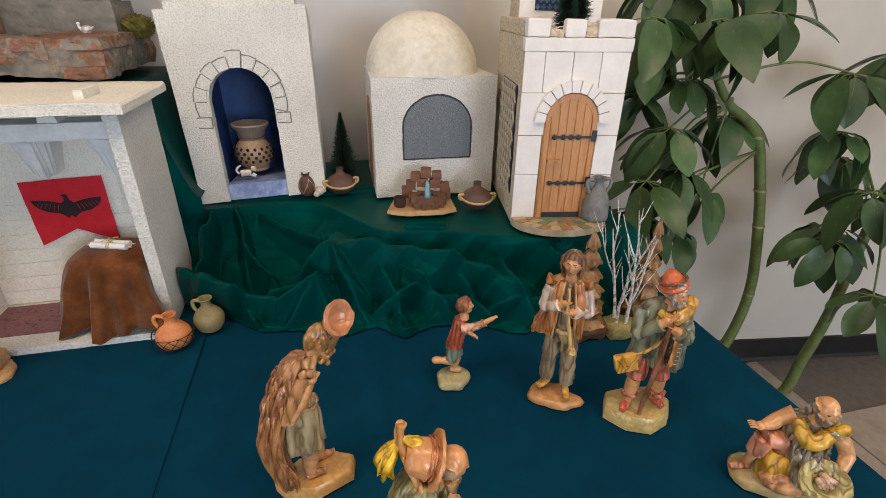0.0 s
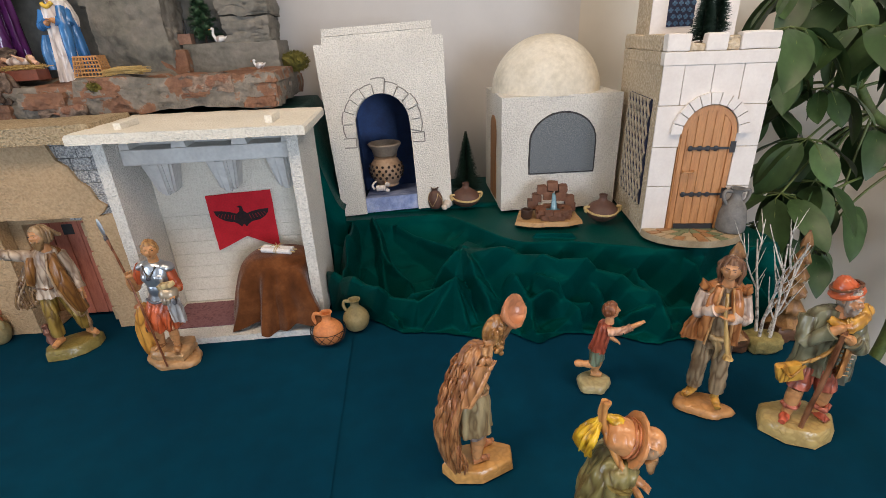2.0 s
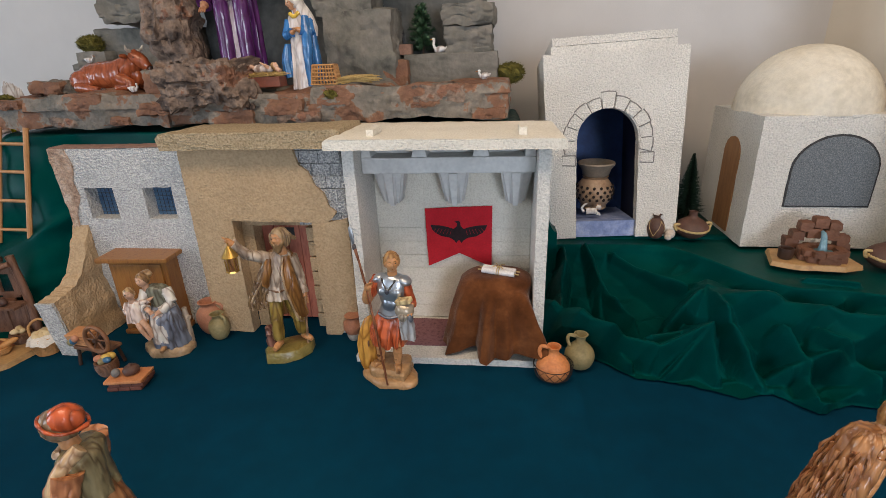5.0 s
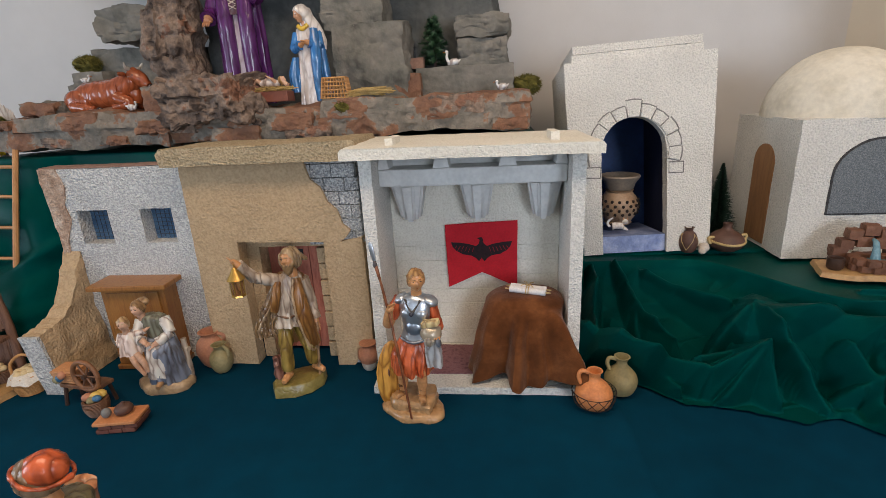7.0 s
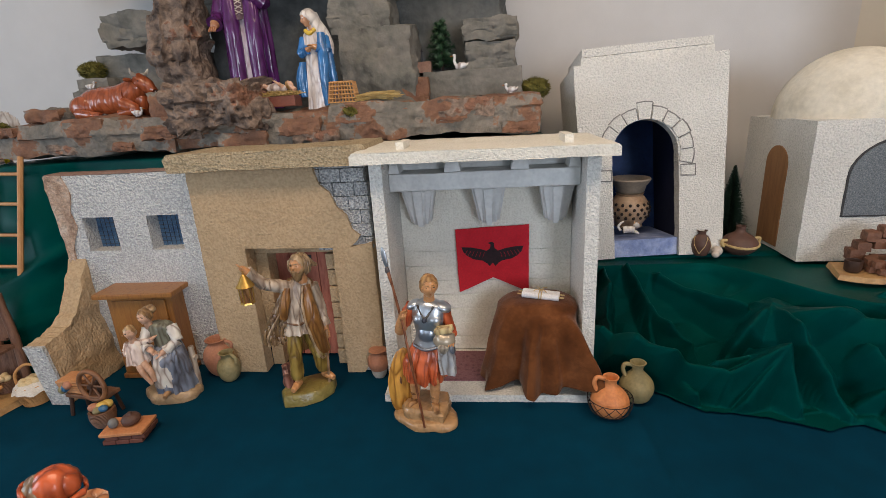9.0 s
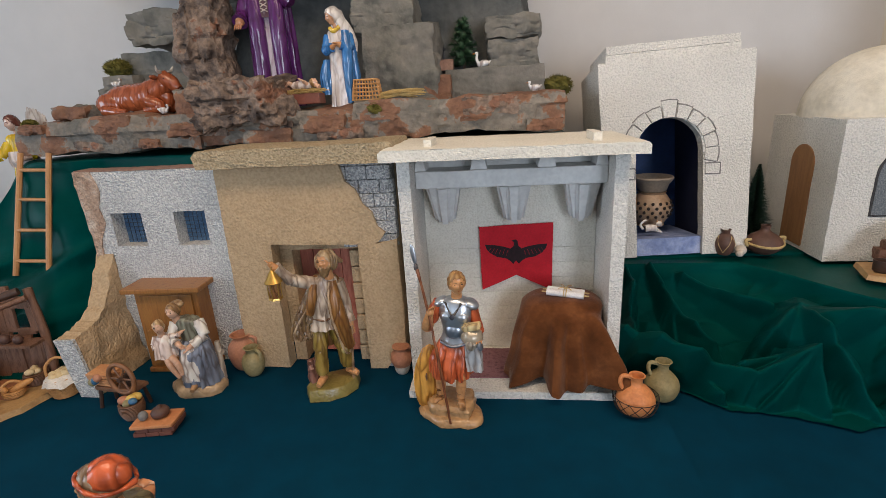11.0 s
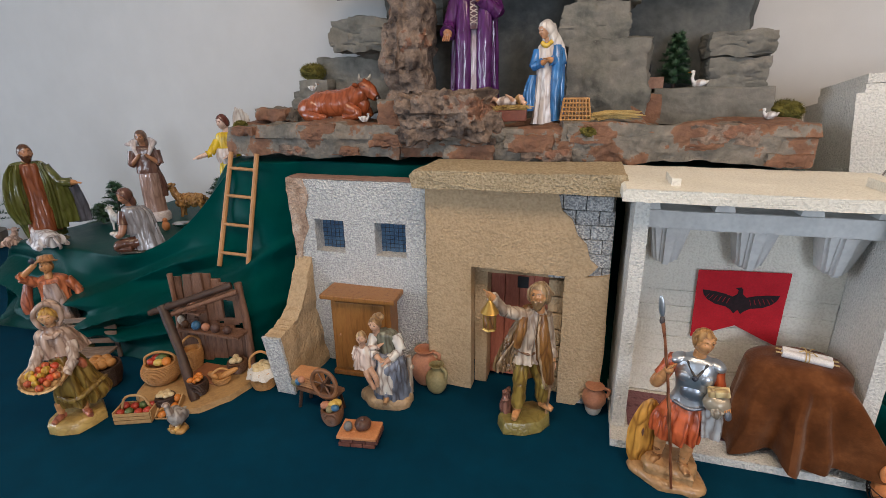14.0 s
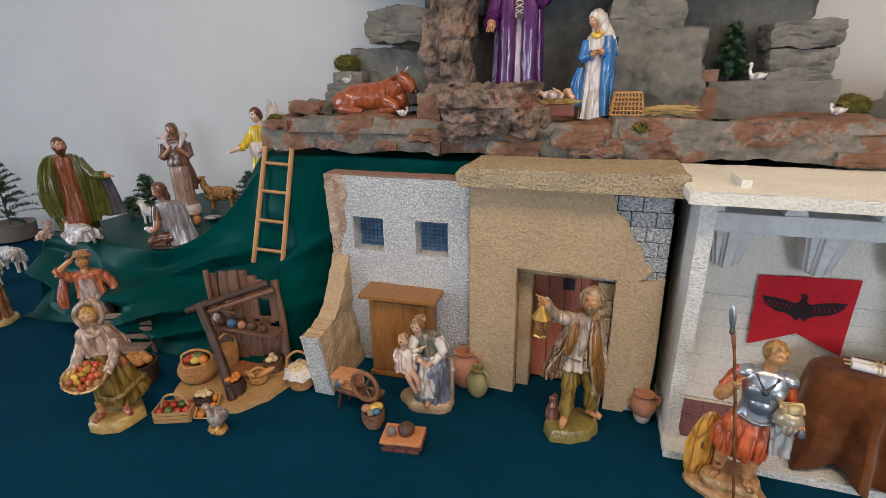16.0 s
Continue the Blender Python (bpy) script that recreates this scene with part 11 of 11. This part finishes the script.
    for sx, sy in ((-1, -1), (1, -1), (1, 1), (-1, 1)):
        bm = bmesh.new()
        tube(bm, [(sx * 0.006, sy * 0.006, 0), (sx * 0.006, sy * 0.006, 0.045)], 0.0014, 5)
        part("corner_bar", bm, "iron_black", t)
    part("cap", lathed([(1.0, 4.5), (0.6, 5.2), (0.15, 5.6), (0.15, 6.2)], 10), "iron_black", t)
    part("foot", boxed(-0.008, 0.008, -0.008, 0.008, 0, 0.004), "iron_black", t)
    t = thing("bowl", pose(-1.725, 1.085, 0.209), "small silver metal bowl on the green hill", "bowl")
    part("bowl_shell", lathed([(1.0, 0), (1.8, 0.4), (2.2, 1.0), (2.1, 1.0), (1.7, 0.5), (0.03, 0.25)], 24), "silver", t, smooth=True)
    bm = bmesh.new()
    ball(bm, (0, 0, 0.012), (0.010, 0.010, 0.013), seg=12, rings=8)
    ball(bm, (0, 0, 0.027), (0.006, 0.006, 0.006), seg=10, rings=7)
    ob = part("clay_bird", bm, "brick_orange", smooth=True)
    ob.location = (-1.735, 1.045, 0.209)
    tagged(ob, "small red clay ornament beside the bowl", "ornament")


crib()


# ---- house plant ----
def leaflet(ln, wd, droop, seed):
    n, m = 12, 6
    bm = bmesh.new()
    rows = []
    for i in range(n + 1):
        s = i / n
        w = wd * min(1.0, s / 0.16) ** 0.5 * (math.sin(math.pi * (0.10 + 0.90 * s ** 1.15)) ** 0.72) if 0 < s < 1 else 0.0006
        row = []
        for k in range(-m // 2, m // 2 + 1):
            f = k / (m / 2)
            x = w * f
            z = -droop * ln * s * s + 0.16 * w * abs(f) ** 1.3 + 0.010 * ln * math.sin(9 * s + seed + 2 * f) * abs(f)
            row.append(bm.verts.new((x, ln * s, z)))
        rows.append(row)
    for a, b in zip(rows, rows[1:]):
        for k in range(m):
            bm.faces.new((a[k], a[k + 1], b[k + 1], b[k]))
    tube(bm, [(0, ln * s, -droop * ln * s * s - 0.0006) for s in (0, 0.3, 0.6, 0.9)], [0.0018, 0.0014, 0.0009, 0.0004], 5, mat=1)
    me = bpy.data.meshes.new("leaf")
    bm.to_mesh(me)
    bm.free()
    me.materials.append(MAT["leaf_green"])
    me.materials.append(MAT["stem_green"])
    me.polygons.foreach_set("use_smooth", [True] * len(me.polygons))
    return me


def plant():
    t = thing("umbrella_plant", pose(1.05, 1.0, FLOOR_Z), "tall green umbrella plant with glossy drooping leaves", "house plant")
    off = Vector((1.05, 1.0, FLOOR_Z))
    part("pot", lathed([(11, 0), (13, 1), (15.5, 22), (16.5, 24), (15.2, 24), (14, 21), (0.05, 21)], 36), "pot_plain", t, smooth=True)

    def stem(name, pts, rad, mat="stem_green"):
        q = spline([(*p, r) for p, r in zip(pts, rad)], 6)
        bm = bmesh.new()
        tube(bm, [Vector(p[:3]) - off for p in q], [float(p[3]) for p in q], 10)
        return part(name, bm, mat, t, smooth=True)
    tr1 = [(1.08, 0.99, -0.53), (1.16, 0.98, -0.42), (1.189, 0.98, -0.224), (1.139, 0.98, 0.003), (1.083, 0.98, 0.169), (1.041, 0.98, 0.255), (0.985, 0.98, 0.305), (0.931, 0.98, 0.337), (0.881, 0.98, 0.395)]
    stem("trunk", tr1, [0.017, 0.016, 0.015, 0.014, 0.0135, 0.013, 0.012, 0.011, 0.009])
    tr2 = [(1.17, 1.0, -0.53), (1.36, 0.91, -0.60), (1.395, 0.90, -0.45), (1.421, 0.90, -0.287), (1.424, 0.90, -0.057), (1.435, 0.90, 0.079), (1.50, 0.92, 0.16), (1.54, 0.94, 0.30)]
    stem("trunk", tr2, [0.017, 0.017, 0.016, 0.015, 0.014, 0.013, 0.012, 0.011])
    for p in ((1.189, 0.98, -0.224), (1.139, 0.98, 0.003), (1.105, 0.98, 0.11), (1.041, 0.98, 0.255), (1.423, 0.90, -0.127)):
        bm = bmesh.new()
        tube(bm, [Vector(p) - off - Vector((0, 0, 0.003)), Vector(p) - off + Vector((0, 0, 0.003))], 0.0158, 12)
        part("node_ring", bm, "node_pale", t, smooth=True)
    top1, top1b, mid1 = Vector((0.881, 0.98, 0.395)), Vector((0.931, 0.98, 0.337)), Vector((1.06, 0.98, 0.22))
    top2, mid2 = Vector((1.45, 0.905, 0.04)), Vector((1.54, 0.94, 0.30))
    hubs = [
        ((0.895, 0.90, 0.535), top1, 1.0), ((0.660, 0.95, 0.522), top1, 0.95), ((1.141, 0.88, 0.415), top1, 1.0), ((0.869, 1.05, 0.58), top1, 1.1), ((0.690, 1.0, 0.462), top1, 0.9),
        ((0.745, 0.93, 0.300), top1b, 0.95), ((0.905, 0.97, 0.130), top1b, 0.9), ((0.690, 0.90, 0.190), top1b, 1.0), ((0.86, 1.06, 0.22), top1b, 0.95),
        ((0.80, 1.05, 0.05), mid1, 1.0), ((0.70, 1.02, 0.36), top1, 0.9), ((0.77, 1.08, 0.60), top1, 1.1), ((1.0, 1.06, 0.62), top1, 1.1),
        ((1.259, 0.82, 0.150), top2, 1.0), ((1.33, 0.98, 0.19), top2, 1.0), ((1.30, 0.90, 0.02), top2, 1.05), ((1.36, 0.78, -0.13), top2, 1.05),
        ((0.80, 0.92, 0.52), top1, 1.0), ((0.78, 0.96, 0.40), top1, 0.9), ((0.98, 1.02, 0.30), top1b, 0.9), ((0.80, 0.94, 0.20), top1b, 0.95), ((0.73, 0.94, 0.08), mid1, 1.0), ((0.90, 1.0, 0.0), mid1, 1.0),
        ((1.20, 0.90, 0.28), top2, 1.0), ((1.22, 0.84, 0.02), top2, 0.95), ((1.42, 0.86, 0.10), top2, 1.0),
        ((1.40, 0.96, 0.45), mid2, 1.1), ((1.62, 0.85, 0.36), mid2, 1.1), ((1.50, 0.84, 0.20), mid2, 1.0), ((1.6, 0.8, 0.05), top2, 1.05),
    ]
    leaves = [leaflet(0.140, 0.034, 0.28, 0), leaflet(0.160, 0.038, 0.40, 2), leaflet(0.115, 0.031, 0.18, 4), leaflet(0.150, 0.038, 0.55, 5)]
    rng = random.Random(21)
    for (h, a, s) in hubs:
        h = Vector(h)
        mid = a.lerp(h, 0.55) + Vector((0, 0, 0.03))
        stem("leaf_stalk", [tuple(a), tuple(mid), tuple(h)], [0.0034, 0.0028, 0.0024])
        out = (h - a)
        out.z = 0
        base = math.atan2(out.y, out.x)
        n = 8
        for i in range(n):
            az = base + (i - (n - 1) / 2) * (2 * math.pi / n) * 0.96 + rng.uniform(-0.12, 0.12)
            dr = rng.uniform(8, 58) + 10 * (1 - math.cos(az - base)) * 0.5
            d = Vector((math.cos(az), math.sin(az), 0))
            st = 0.030 * s
            p = h + d * st - Vector((0, 0, 0.004))
            k = s * rng.uniform(0.66, 0.95)
            m = Matrix.Translation(p - off) @ Euler((0, 0, az - math.pi / 2)).to_matrix().to_4x4() @ Euler((radians(-dr), radians(rng.uniform(-25, 25)), 0)).to_matrix().to_4x4() @ Matrix.Diagonal((k, k, k, 1))
            piece("leaf", leaves[rng.randrange(4)], m, t)
            bm = bmesh.new()
            tube(bm, [h - off, p - off], 0.0014, 5)
            part("leaf_stem", bm, "stem_green", t)


MAT["node_pale"] = material("node_pale", [(0.22, 0.21, 0.10), (0.30, 0.27, 0.15)], scale=60, rough=0.6)
plant()

# ---- floor tiles by the plant ----
bm = bmesh.new()
box(bm, -0.1495, 0.1495, -0.1495, 0.1495, -0.004, 0.0, bevel=0.0015)
tile = bpy.data.meshes.new("tile")
bm.to_mesh(tile)
bm.free()
tile.materials.append(MAT["floor_tile"])
for i in range(9):
    for k in range(9):
        x, y = 0.55 + 0.305 * i, 1.05 - 0.305 * k
        if y < 1.401 + (x - 0.39) * (-0.15) - 0.16:
            piece("tile", tile, pose(x, y, FLOOR_Z), FLOOR)
